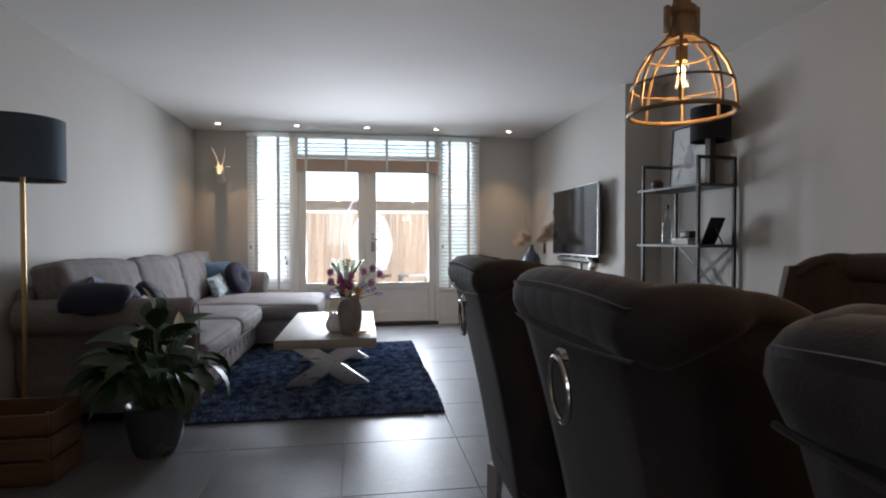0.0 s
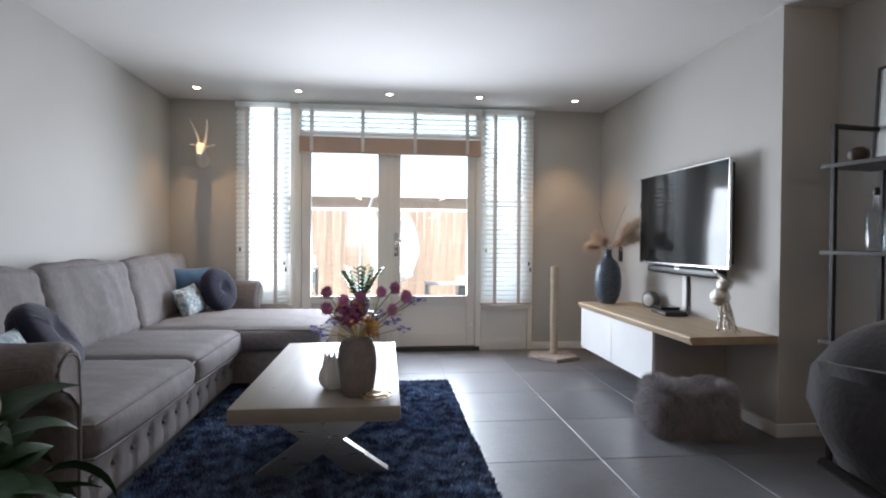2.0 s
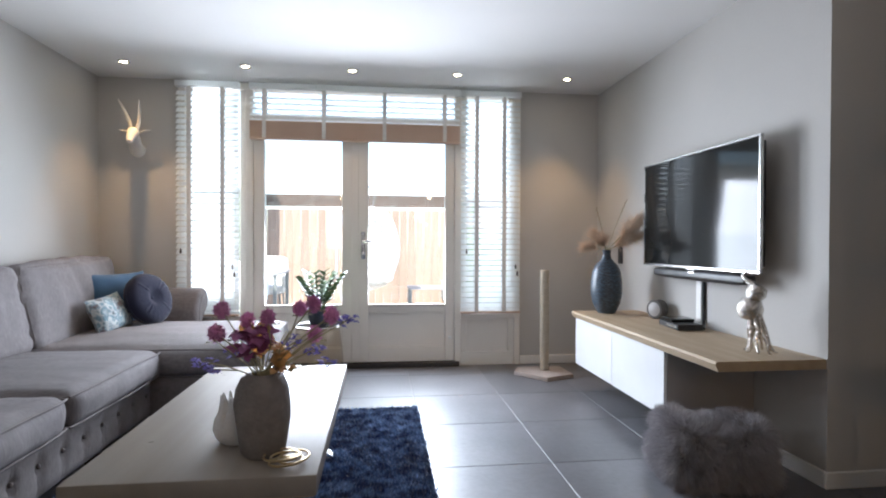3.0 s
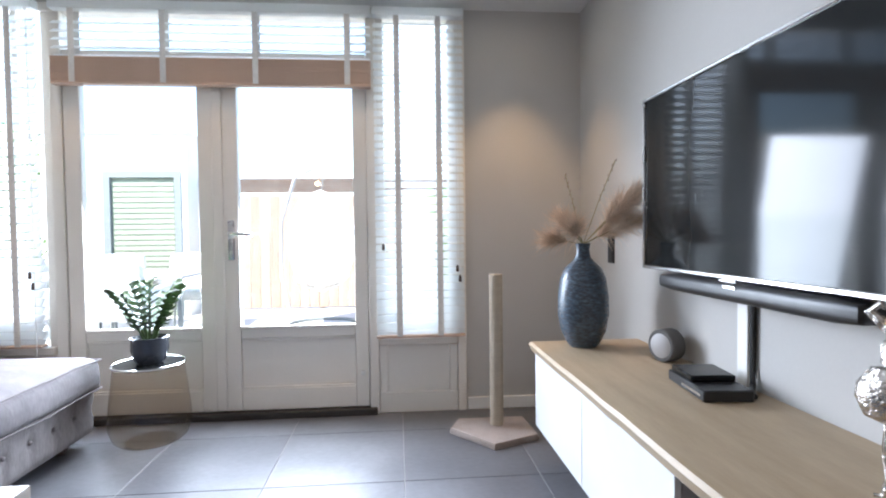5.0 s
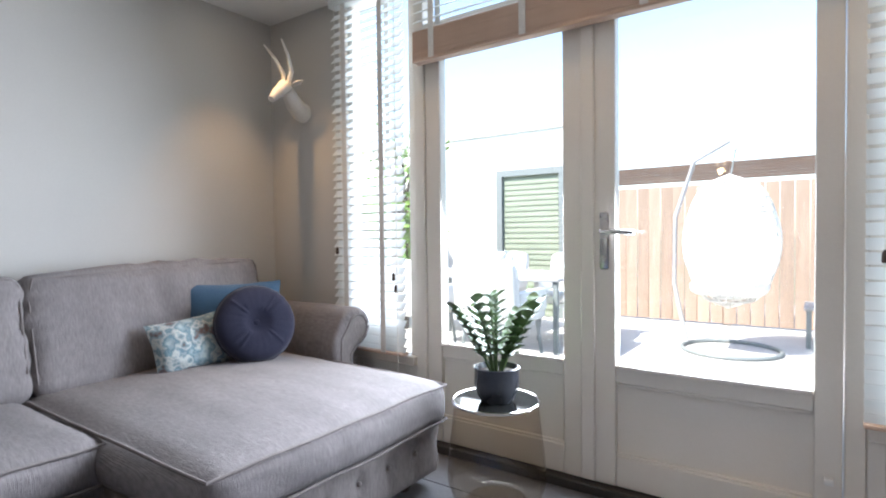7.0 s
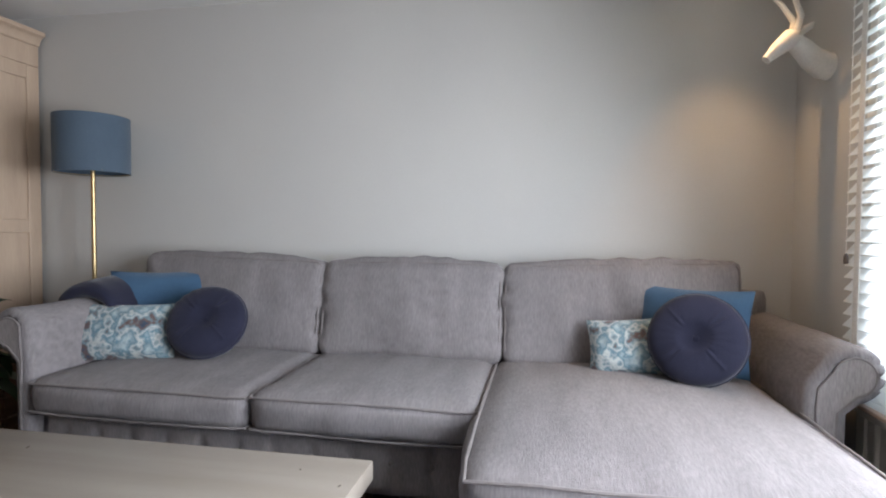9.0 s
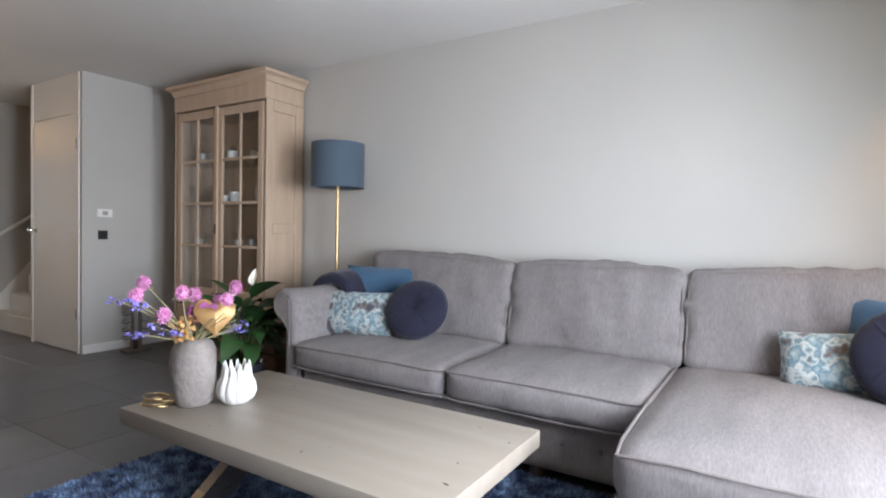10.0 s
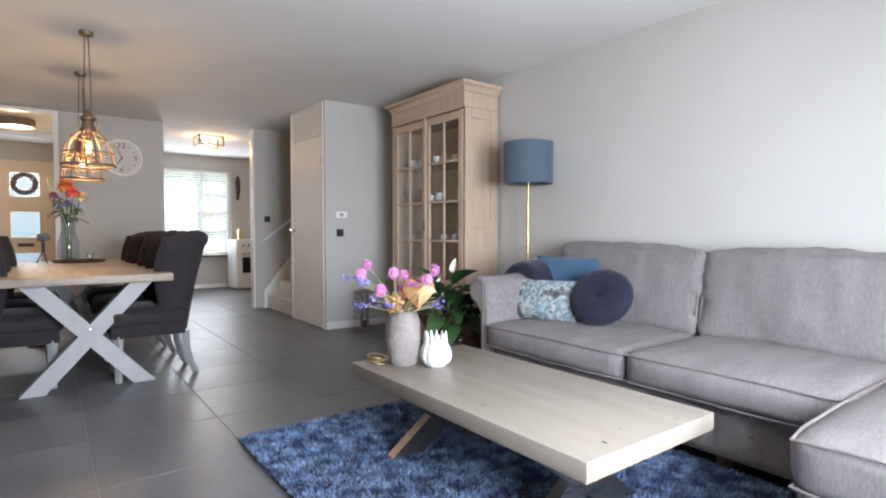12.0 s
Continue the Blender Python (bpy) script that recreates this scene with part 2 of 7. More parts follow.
def tube(points, r, n=8, closed=False, flat=1.0):
    """A round bar along points; r is a radius or one for each point."""
    pts = [Vector(p) for p in points]
    rs = r if isinstance(r, (list, tuple)) else [r] * len(pts)
    bm = bmesh.new()
    rings = []
    up = Vector((0, 0, 1))
    last = None
    for i, p in enumerate(pts):
        a = pts[i - 1] if (i or closed) else p
        b = pts[(i + 1) % len(pts)] if (i + 1 < len(pts) or closed) else p
        d = (b - a).normalized()
        if last is None:
            side = d.cross(up if abs(d.z) < 0.95 else Vector((1, 0, 0))).normalized()
        else:
            side = (last - d * last.dot(d)).normalized()
        last = side
        other = d.cross(side)
        rings.append([bm.verts.new(p + (side * math.cos(t) + other * math.sin(t) * flat) * rs[i]) for t in (2 * math.pi * k / n for k in range(n))])
    pairs = list(zip(rings, rings[1:])) + ([(rings[-1], rings[0])] if closed else [])
    for a, b in pairs:
        for k in range(n):
            bm.faces.new((a[k], a[(k + 1) % n], b[(k + 1) % n], b[k]))
    if not closed:
        bm.faces.new(rings[0][::-1])
        bm.faces.new(rings[-1])
    bmesh.ops.recalc_face_normals(bm, faces=bm.faces[:])
    return bm


def ring(r, z, bar, n=32, m=8, centre=(0, 0)):
    return tube([(centre[0] + r * math.cos(2 * math.pi * k / n), centre[1] + r * math.sin(2 * math.pi * k / n), z) for k in range(n)], bar, m, True)


def soft(sx, sy, sz, r, puff=0.0, n=14, wrinkle=0.0, seed=0, sag=0.0):
    """An upholstered block centred on the origin: rounded edges, swelling faces, slight wrinkles."""
    bm = bmesh.new()
    bmesh.ops.create_cube(bm, size=2.0)
    bmesh.ops.subdivide_edges(bm, edges=bm.edges[:], cuts=n, use_grid_fill=True)
    h = Vector((sx / 2, sy / 2, sz / 2))
    for v in bm.verts:
        u = v.co.copy()
        p = Vector((u.x * h.x, u.y * h.y, u.z * h.z))
        inner = Vector([max(-(h[i] - r), min(h[i] - r, p[i])) for i in range(3)])
        d = p - inner
        if d.length > 1e-9:
            p = inner + d.normalized() * min(r, d.length if d.length < r else r)
        f = [(1 - u.x ** 2), (1 - u.y ** 2), (1 - u.z ** 2)]
        if puff:
            for i in range(3):
                j, k = (i + 1) % 3, (i + 2) % 3
                p[i] += u[i] * puff * f[j] * f[k] * (h[i] / max(h) * 0.4 + 0.6 if h[i] < max(h) else 0.35)
        if sag:
            p.z -= sag * f[0] * f[1] * (0.5 + 0.5 * u.z)
        if wrinkle:
            q = noise.noise(Vector((p.x * 7 + seed * 3.1, p.y * 7, p.z * 7))) + 0.5 * noise.noise(Vector((p.x * 18 + seed, p.y * 18, p.z * 18)))
            p += p.normalized() * wrinkle * q
        v.co = p
    return bm


def basis_of(ob):
    m = Matrix.Identity(4)
    while ob:
        m = ob.matrix_basis @ m
        ob = ob.parent
    return m


def part(name, bm, material, parent=None, label="", smooth=True, at=None, world_co=False, angle=40):
    """Links a bmesh as one mesh object under a thing or a part; world_co: the mesh is given in the world's own coordinates."""
    if world_co and parent:
        bm.transform(basis_of(parent).inverted())
    bmesh.ops.recalc_face_normals(bm, faces=bm.faces[:])
    me = bpy.data.meshes.new(name)
    if smooth:
        for f in bm.faces:
            f.smooth = True
        lim = math.cos(radians(angle))
        for e in bm.edges:
            if len(e.link_faces) == 2 and e.link_faces[0].normal.dot(e.link_faces[1].normal) < lim:
                e.smooth = False
    bm.to_mesh(me)
    bm.free()
    me.materials.append(M[material] if isinstance(material, str) else material)
    ob = new(name, me)
    if parent:
        ob.parent = parent
    if at is not None:
        ob.matrix_basis = at
    if label:
        tagged(ob, label)
    return ob


def repeat(ob, m):
    """Another object on the same mesh under the same parent."""
    o = ob.copy()
    scene.collection.objects.link(o)
    o.matrix_basis = m
    return o


def thing(name, at, label, category, group="", kind=""):
    ob = new(name)
    ob.matrix_basis = at if isinstance(at, Matrix) else pose(*at)
    ob.empty_display_size = 0.1
    return tagged(ob, label, category, group, kind)


def solo(name, bm, material, label, category, at=None, group="", kind="", smooth=True):
    return tagged(part(name, bm, material, None, "", smooth, at), label, category, group, kind)


def blades(name, roots, normals, length, width, material, parent, lean=0.5, seed=1, droop=0.0):
    """Pile or fur: a narrow two-segment blade at each root."""
    rnd = np.random.RandomState(seed)
    n = len(roots)
    d = normals + lean * rnd.normal(size=(n, 3))
    d /= np.linalg.norm(d, axis=1)[:, None]
    s = np.cross(d, rnd.normal(size=(n, 3)))
    s /= np.linalg.norm(s, axis=1)[:, None]
    ln = (length * rnd.uniform(0.7, 1.25, n))[:, None]
    mid = roots + d * ln * 0.55
    d2 = d + 0.5 * lean * rnd.normal(size=(n, 3)) + np.array([0, 0, -droop])
    d2 /= np.linalg.norm(d2, axis=1)[:, None]
    tip = mid + d2 * ln * 0.5
    w = width / 2
    v = np.stack([roots - s * w, roots + s * w, mid + s * w * 0.9, mid - s * w * 0.9, tip], 1).reshape(-1, 3)
    base = np.arange(n) * 5
    faces = [f for b in base.tolist() for f in ((b, b + 1, b + 2, b + 3), (b + 3, b + 2, b + 4))]
    me = bpy.data.meshes.new(name)
    me.from_pydata(v.tolist(), [], faces)
    me.materials.append(M[material])
    ob = new(name, me)
    ob.parent = parent
    return tagged(ob, kind="stuff")


# ---- the room ----
XL, XR, XB, YN, H = -2.013, 2.185, 2.52, 7.4, 2.4
WX0, WX1, WH = -1.395, 1.47, 2.385
YS = -3.8


def structure(name, bm, material, label, category, smooth=False):
    return tagged(part(name, bm, material, None, "", smooth), label, category, "", "structure")


structure("wall_west", box(XL - 0.2, XL, YS - 0.2, YN + 0.12, -0.1, H + 0.2), "wall", "smooth light grey painted plaster wall behind the sofa", "wall")
structure("wall_east", joined(box(XB, XB + 0.3, YS - 0.2, 4.89, -0.1, H + 0.2), box(XR, XB + 0.3, 4.89, YN, -0.1, H + 0.2)), "wall",
          "grey painted plaster wall with a projecting television breast", "wall")
structure("wall_north", joined(box(XL, WX0, YN, YN + 0.12, -0.1, H + 0.2), box(WX1, XB + 0.3, YN, YN + 0.12, -0.1, H + 0.2), box(WX0, WX1, YN, YN + 0.12, WH, H + 0.2)), "wall",
          "grey painted garden wall around the glazed doors", "wall")
structure("ceiling", box(XL, XB, YS, YN, H, H + 0.15), "ceiling", "smooth off-white painted ceiling with recessed spots", "ceiling")
structure("wall_south", joined(box(XL, -1.57, YS - 0.2, YS, -0.1, H + 0.2), box(-0.20, 1.085, YS - 0.2, YS, -0.1, H + 0.2), box(-1.57, -0.20, YS - 0.2, YS, -0.1, 0.60),
                               box(-1.57, -0.20, YS - 0.2, YS, 2.15, H + 0.2), box(1.985, XB, YS - 0.2, YS, -0.1, H + 0.2), box(1.085, 1.985, YS - 0.2, YS, 2.12, H + 0.2)), "wall",
          "pale painted street wall with kitchen window and front door", "wall")
structure("wall_closet", joined(box(XL, -1.174, 1.27, 1.377, 0, H), box(-1.174, -1.125, 1.342, 1.377, 0, H)), "wall", "grey painted partition beside the glass cabinet", "wall")
structure("wall_stairs", box(XL, -1.03, -0.77, -0.67, 0, H), "wall", "grey painted wall beside the staircase", "wall")
structure("wall_clock", box(0.016, 1.085, -1.00, -0.90, 0, H), "wall", "grey painted partition with a white wall clock", "wall")
structure("wall_hall", box(0.985, 1.085, YS, -1.00, 0, H), "wall", "painted partition between kitchen and hall", "wall")
structure("trim_stairs", box(-1.03, -1.005, -0.78, -0.66, 0, H, 0.004), "white", "white painted corner trim at the stairs", "trim")


def baseboard(name, x0, x1, y0, y1):
    structure(name, box(x0, x1, y0, y1, 0, 0.075, 0.004), "white", "white painted wooden baseboard", "baseboard")


baseboard("baseboard_1", WX1 + 0.004, XR, YN - 0.014, YN)
baseboard("baseboard_2", XR - 0.014, XR, 4.89, YN - 0.014)
baseboard("baseboard_3", XR - 0.014, XB, 4.876, 4.89)
baseboard("baseboard_4", XB - 0.014, XB, -0.9, 4.876)
baseboard("baseboard_5", XL + 0.014, -1.125, 1.377, 1.391)
baseboard("baseboard_6", XL, XL + 0.014, 1.391, YN)
baseboard("baseboard_7", 0.016, 1.085, -0.90, -0.886)
baseboard("baseboard_8", XL, 0.985, YS, YS + 0.014)
baseboard("baseboard_9", XL, WX0 - 0.004, YN - 0.014, YN)


# garden doors and sidelights
def pane_box(x0, x1, y, z0, z1, parent, name="pane"):
    ob = part(name, box(x0, x1, y, y + 0.006, z0, z1), "pane", parent, "clear window glass", False, None, True)
    ob.visible_shadow = False
    return ob


def garden_door(name, x0, x1, gx0, gx1, handle_x):
    d = thing(name, (x0, YN, 0), "cream painted half-glazed garden door, closed", "door", "pair of garden doors", "structure")
    y0, y1 = YN - 0.012, YN + 0.045
    top = 2.07
    part("stile", box(x0, gx0, y0, y1, 0.045, top, 0.004), "frame", d, "", True, None, True)
    part("stile", box(gx1, x1, y0, y1, 0.045, top, 0.004), "frame", d, "", True, None, True)
    part("rail", box(gx0, gx1, y0 + 0.002, y1, 0.045, 0.17, 0.004), "frame", d, "", True, None, True)
    part("rail", box(gx0, gx1, y0 + 0.002, y1, 0.47, 0.535, 0.004), "frame", d, "", True, None, True)
    part("rail", box(gx0, gx1, y0 + 0.002, y1, 1.95, top, 0.004), "frame", d, "", True, None, True)
    part("panel", box(gx0, gx1, y0 + 0.022, y1 - 0.01, 0.17, 0.47), "frame", d, "recessed cream lower panel", False, None, True)
    for a in ((gx0, gx1, 0.17, 0.182), (gx0, gx1, 0.458, 0.47)):
        part("bead", box(a[0] + 0.002, a[1] - 0.002, y0 + 0.006, y0 + 0.02, a[2], a[3], 0.003), "frame", d, "", True, None, True)
    part("glazing_bead", box(gx0 + 0.002, gx1 - 0.002, y0 - 0.012, y0 + 0.012, 0.527, 0.543, 0.004), "frame", d, "", True, None, True)
    pane_box(gx0, gx1, YN + 0.015, 0.535, 1.95, d)
    if handle_x:
        h = part("door_handle", box(handle_x - 0.018, handle_x + 0.018, y0 - 0.009, y0, 0.93, 1.16, 0.006, 2), "silver", d, "brushed silver lever handle on a long plate", True, None, True)
        part("lever", tube([(handle_x, y0 - 0.008, 1.085), (handle_x, y0 - 0.045, 1.085), (handle_x + 0.012, y0 - 0.052, 1.084), (handle_x + 0.13, y0 - 0.052, 1.078)], 0.0095, 10), "silver", h, "", True, None, True)
        part("lock_cylinder", moved(lathe([(0.012, 0), (0.012, 0.006)], 14), Matrix.Translation((handle_x, y0 - 0.008, 0.975)) @ Matrix.Rotation(radians(90), 4, "X")), "silver", h, "", True, None, True)
    return d


garden_door("door_1", -0.800, 0.035, -0.712, -0.076, None)
garden_door("door_2", 0.039, 0.885, 0.146, 0.806, 0.103)
part("meeting_strip", box(0.006, 0.064, YN - 0.026, YN - 0.0125, 0.05, 2.06, 0.005), "frame", bpy.data.objects["door_2"], "", True, None, True)

part("door_catch", box(0.835, 0.862, YN - 0.034, YN - 0.0125, 0.238, 0.262, 0.005, 2), "white", bpy.data.objects["door_2"], "small white catch", True, None, True)

frame_n = thing("window_frame", ((WX0 + WX1) / 2, YN, 0), "cream painted timber frame of the garden front", "window frame", "", "structure")
for x0, x1, z0, z1 in ((WX0, WX0 + 0.055, 0, WH), (-0.865, -0.803, 0, WH - 0.05), (0.888, 0.945, 0, WH - 0.05), (WX1 - 0.055, WX1, 0, WH)):
    part("post", box(x0, x1, YN - 0.02, YN + 0.08, z0, z1, 0.004), "frame", frame_n, "", True, None, True)
part("head", box(WX0 + 0.055, WX1 - 0.055, YN - 0.018, YN + 0.08, WH - 0.05, WH, 0.004), "frame", frame_n, "", True, None, True)
part("transom", box(-0.802, 0.887, YN - 0.018, YN + 0.08, 2.075, 2.125, 0.004), "frame", frame_n, "", True, None, True)
pane_box(-0.802, 0.887, YN + 0.02, 2.125, WH - 0.05, frame_n, "transom_pane")


def sidelight(name, x0, x1):
    w = thing(name, ((x0 + x1) / 2, YN, 0), "narrow cream sidelight window over a panelled base", "window", "sidelights", "structure")
    y0, y1 = YN - 0.012, YN + 0.05
    part("base_rail", box(x0, x1, y0, y1, 0.0, 0.12, 0.004), "frame", w, "", True, None, True)
    part("base_stile", box(x0, x0 + 0.05, y0, y1, 0.12, 0.41, 0.004), "frame", w, "", True, None, True)
    part("base_stile", box(x1 - 0.05, x1, y0, y1, 0.12, 0.41, 0.004), "frame", w, "", True, None, True)
    part("panel", box(x0 + 0.05, x1 - 0.05, y0 + 0.016, y1, 0.12, 0.41), "frame", w, "", False, None, True)
    part("window_sill", box(x0, x1, y0 - 0.03, y1, 0.41, 0.455, 0.006), "frame", w, "", True, None, True)
    part("sash_stile", box(x0, x0 + 0.045, y0 + 0.006, y1, 0.455, 2.334, 0.004), "frame", w, "", True, None, True)
    part("sash_stile", box(x1 - 0.045, x1, y0 + 0.006, y1, 0.455, 2.334, 0.004), "frame", w, "", True, None, True)
    pane_box(x0 + 0.045, x1 - 0.045, YN + 0.02, 0.455, 2.334, w)


sidelight("window_1", WX0 + 0.056, -0.866)
sidelight("window_2", 0.946, WX1 - 0.056)
structure("threshold", box(-0.90, 0.93, YN - 0.05, YN + 0.1, -0.001, 0.04, 0.004), "threshold", "black stone threshold under the garden doors", "threshold")


def blind(name, x0, x1, z0, z1, y, stack, tapes, label, tilt):
    b = thing(name, ((x0 + x1) / 2, y, z1), label, "blind", "window blinds")
    part("headrail", box(x0, x1, y - 0.03, y + 0.03, z1 - 0.05, z1, 0.004), "slat", b, "", True, None, True)
    w = x1 - x0 - 0.01
    first = None
    low = z0 + stack
    n = int((z1 - 0.07 - low) / 0.046)
    xc = (x0 + x1) / 2
    for k in range(n):
        m = pose(xc - b.location.x, 0, low + 0.02 + k * 0.046 - z1, tilt + random.uniform(-2, 2), random.uniform(-0.15, 0.15), 0)
        first = repeat(first, m) if first else part("slat", box(-w / 2, w / 2, -0.025, 0.025, -0.0015, 0.0015, 0.0007), "slat", b, "", False, m)
    if stack > 0.05:
        s = None
        for k in range(int(stack / 0.0075)):
            m = pose(xc - b.location.x, random.uniform(-0.002, 0.002), z0 + 0.02 + k * 0.0075 - z1, 0, 0, random.uniform(-0.1, 0.1))
            s = repeat(s, m) if s else part("stacked_slat", box(-w / 2, w / 2, -0.026, 0.026, -0.003, 0.003, 0.001), "slatwood", b, "beige gathered slat", False, m)
    part("bottom_rail", box(x0 + 0.004, x1 - 0.004, y - 0.027, y + 0.027, z0, z0 + 0.016, 0.004), "slatwood", b, "", True, None, True)
    for x in tapes:
        for dy in (-0.0285, 0.0285):
            part("ladder_tape", box(x - 0.016, x + 0.016, y + dy - 0.0008, y + dy + 0.0008, z0 + 0.01, z1 - 0.05), "tape", b, "", False, None, True)
    for x, zz in ((x0 + 0.05, z0 + 0.55), (x1 - 0.05, z0 + 0.42), (x1 - 0.035, z0 + 0.36)):
        if stack < 0.05:
            c = part("cord", tube([(x, y - 0.034, z1 - 0.05), (x, y - 0.034, zz)], 0.0012, 5), "tape", b, "", True, None, True)
            part("tassel", moved(lathe([(0.003, 0.04), (0.008, 0.03), (0.009, 0.004), (0.006, 0)], 10), Matrix.Translation((x, y - 0.034, zz - 0.035))), "darkwood", c, "dark cord tassel", True, None, True)


blind("venetian_blind", WX0 - 0.005, -0.900, 0.462, 2.375, YN - 0.062, 0.0, (-1.29, -1.03), "white venetian blind lowered to the sill, slats half closed", 50)
blind("venetian_blind", 0.93, 1.46, 0.462, 2.375, YN - 0.062, 0.0, (1.07, 1.31), "white venetian blind lowered to the sill, slats half closed", 50)
blind("venetian_blind", -0.82, 0.925, 1.915, 2.375, YN - 0.066, 0.14, (-0.70, -0.22, 0.28, 0.79), "wide venetian blind pulled up above the garden doors", 34)

cord = thing("blind_cord", (-0.925, YN - 0.075, 0.95), "long white pull cord hanging beside the blind", "cord")
part("strand", tube([(-0.925, YN - 0.097, 2.32), (-0.925, YN - 0.098, 0.46), (-0.935, YN - 0.085, 0.30), (-0.92, YN - 0.07, 0.20), (-0.905, YN - 0.08, 0.24)], 0.0022, 6), "tape", cord, "", True, None, True)
part("tassel", moved(lathe([(0.003, 0.045), (0.009, 0.03), (0.010, 0.004), (0.006, 0)], 10), pose(-0.905, YN - 0.08, 0.20)), "tape", cord, "", True, None, True)

# floor tiles, sixty centimetres square
floor = structure("floor", box(XL, XB, YS, YN + 0.02, -0.1, -0.003), "grout", "dark grey stone tile floor with pale joints", "floor")
tile_mesh = {}
TX, TY, TS = -0.121, 3.488, 0.6
for i in range(-4, 5):
    for j in range(-13, 8):
        x0, x1 = max(XL, TX + i * TS + 0.0018), min(XB, TX + (i + 1) * TS - 0.0018)
        y0, y1 = max(YS, TY + j * TS + 0.0018), min(YN, TY + (j + 1) * TS - 0.0018)
        if x1 - x0 < 0.02 or y1 - y0 < 0.02:
            continue
        key = (round(x1 - x0, 4), round(y1 - y0, 4))
        at = pose((x0 + x1) / 2, (y0 + y1) / 2, 0)
        if key in tile_mesh:
            repeat(tile_mesh[key], at)
        else:
            tile_mesh[key] = part("tile", box(-key[0] / 2, key[0] / 2, -key[1] / 2, key[1] / 2, -0.02, 0.0, 0.0015), "tile", floor, "", False, at)

# ---- living room ----
# corner sofa
sofa = thing("corner_sofa", (-1.45, 5.3, 0), "greige chenille corner sofa with chaise, scroll arms and button-tufted base", "sofa")


def place(bm, x, y, z, rx=0, ry=0, rz=0):
    return moved(bm, pose(x, y, z, rx, ry, rz))


def sofa_part(name, bm, material="sofa", label=""):
    return part(name, bm, material, sofa, label, True, None, True, 60)


def tufted(length, height, along, pitch=0.16):
    """A base front with a row of tufting buttons; in the x-z plane, facing -y."""
    bm = bmesh.new()
    nx, nz = max(8, int(length / 0.02)), 12
    grid = []
    for k in range(nz + 1):
        row = []
        for i in range(nx + 1):
            x, z = i / nx * length, k / nz * height
            dx = (x % pitch) / pitch - 0.5
            dz = (z / height - 0.55)
            pleat = math.exp(-(dx / 0.10) ** 2) * (1 if dz < 0 else 0.5)
            pit = math.exp(-((dx * pitch) ** 2 + (dz * height) ** 2) / 0.0006)
            edge = min(1, min(z, height - z) / 0.025)
            row.append(bm.verts.new((x, -0.022 * edge + 0.012 * pleat * edge + 0.018 * pit, z)))
        grid.append(row)
    for a, b in zip(grid, grid[1:]):
        for i in range(nx):
            bm.faces.new((a[i], a[i + 1], b[i + 1], b[i]))
    return bm


def button(x, y, z, rx=0, rz=0):
    return moved(lathe([(0.0, 0.008), (0.007, 0.006), (0.010, 0.002), (0.010, -0.004)], 12), pose(x, y, z, 90 + rx, 0, rz))


sofa_part("base", box(-1.96, -1.075, 3.95, 7.30, 0.075, 0.30, 0.02, 2))
sofa_part("chaise_base", box(-1.9, -0.522, 6.00, 7.085, 0.075, 0.30, 0.02, 2))
# base fronts in the lighter copy: their brightness is put into the colour
front = sofa_part("tufted_front", moved(tufted(1.92, 0.235, 0), pose(-1.073, 4.11, 0.072, 0, 0, 90)), "sofa_lit")
cfront = sofa_part("chaise_tufted_front", moved(tufted(1.04, 0.235, 0), pose(-0.520, 6.02, 0.072, 0, 0, 90)), "sofa_lit")
sofa_part("chaise_side", box(-1.075, -0.53, 5.985, 6.005, 0.075, 0.30, 0.008, 2), "sofa_lit")
for k in range(12):
    part("button", button(-1.058, 4.11 + 0.08 + 0.16 * k, 0.072 + 0.129, 0, 90), "piping", front, "", True, None, True)
for k in range(6):
    part("button", button(-0.505, 6.02 + 0.08 + 0.16 * k, 0.072 + 0.129, 0, 90), "piping", cfront, "", True, None, True)
for x, y in ((-1.12, 4.02), (-1.85, 4.02), (-0.62, 6.12), (-0.62, 6.96), (-1.85, 7.2), (-1.12, 5.5)):
    part("foot", moved(lathe([(0.026, 0), (0.036, 0.02), (0.036, 0.045), (0.03, 0.078)], 14), pose(x, y, 0)), "darkwood", sofa, "dark turned bun foot", True, None, True)


def seat(x0, x1, y0, y1, z0, z1, seed, name="seat_cushion", crown=0.032):
    c = sofa_part(name, place(soft(x1 - x0, y1 - y0, z1 - z0, 0.05, crown, 22, 0.009, seed), (x0 + x1) / 2, (y0 + y1) / 2, (z0 + z1) / 2))
    for z in (z0 + 0.018, z1 - 0.020):
        pts = []
        for (ax, ay), (bx, by) in (((x0, y0), (x1, y0)), ((x1, y0), (x1, y1)), ((x1, y1), (x0, y1)), ((x0, y1), (x0, y0))):
            for k in range(12):
                t = k / 12
                x, y = ax + (bx - ax) * t, ay + (by - ay) * t
                cx, cy = max(x0 + 0.03, min(x1 - 0.03, x)), max(y0 + 0.03, min(y1 - 0.03, y))
                d = Vector((x - cx, y - cy, 0))
                if d.length > 0.03:
                    d = d.normalized() * 0.03
                wob = 0.16 * crown * noise.noise(Vector((x * 4 + seed, y * 4, z * 9)))
                bulge = 0.19 * crown * math.sin(math.pi * t)
                pts.append((cx + d.x * (1 + bulge * 20), cy + d.y * (1 + bulge * 20), z + wob + (bulge if z > (z0 + z1) / 2 else -bulge * 0.3)))
        part("piping", tube(pts, 0.0055, 6, True), "piping", c, "", True, None, True)
    return c


seat(-1.87, -0.985, 4.07, 5.068, 0.30, 0.458, 1)
seat(-1.87, -0.985, 5.073, 5.975, 0.30, 0.462, 2)
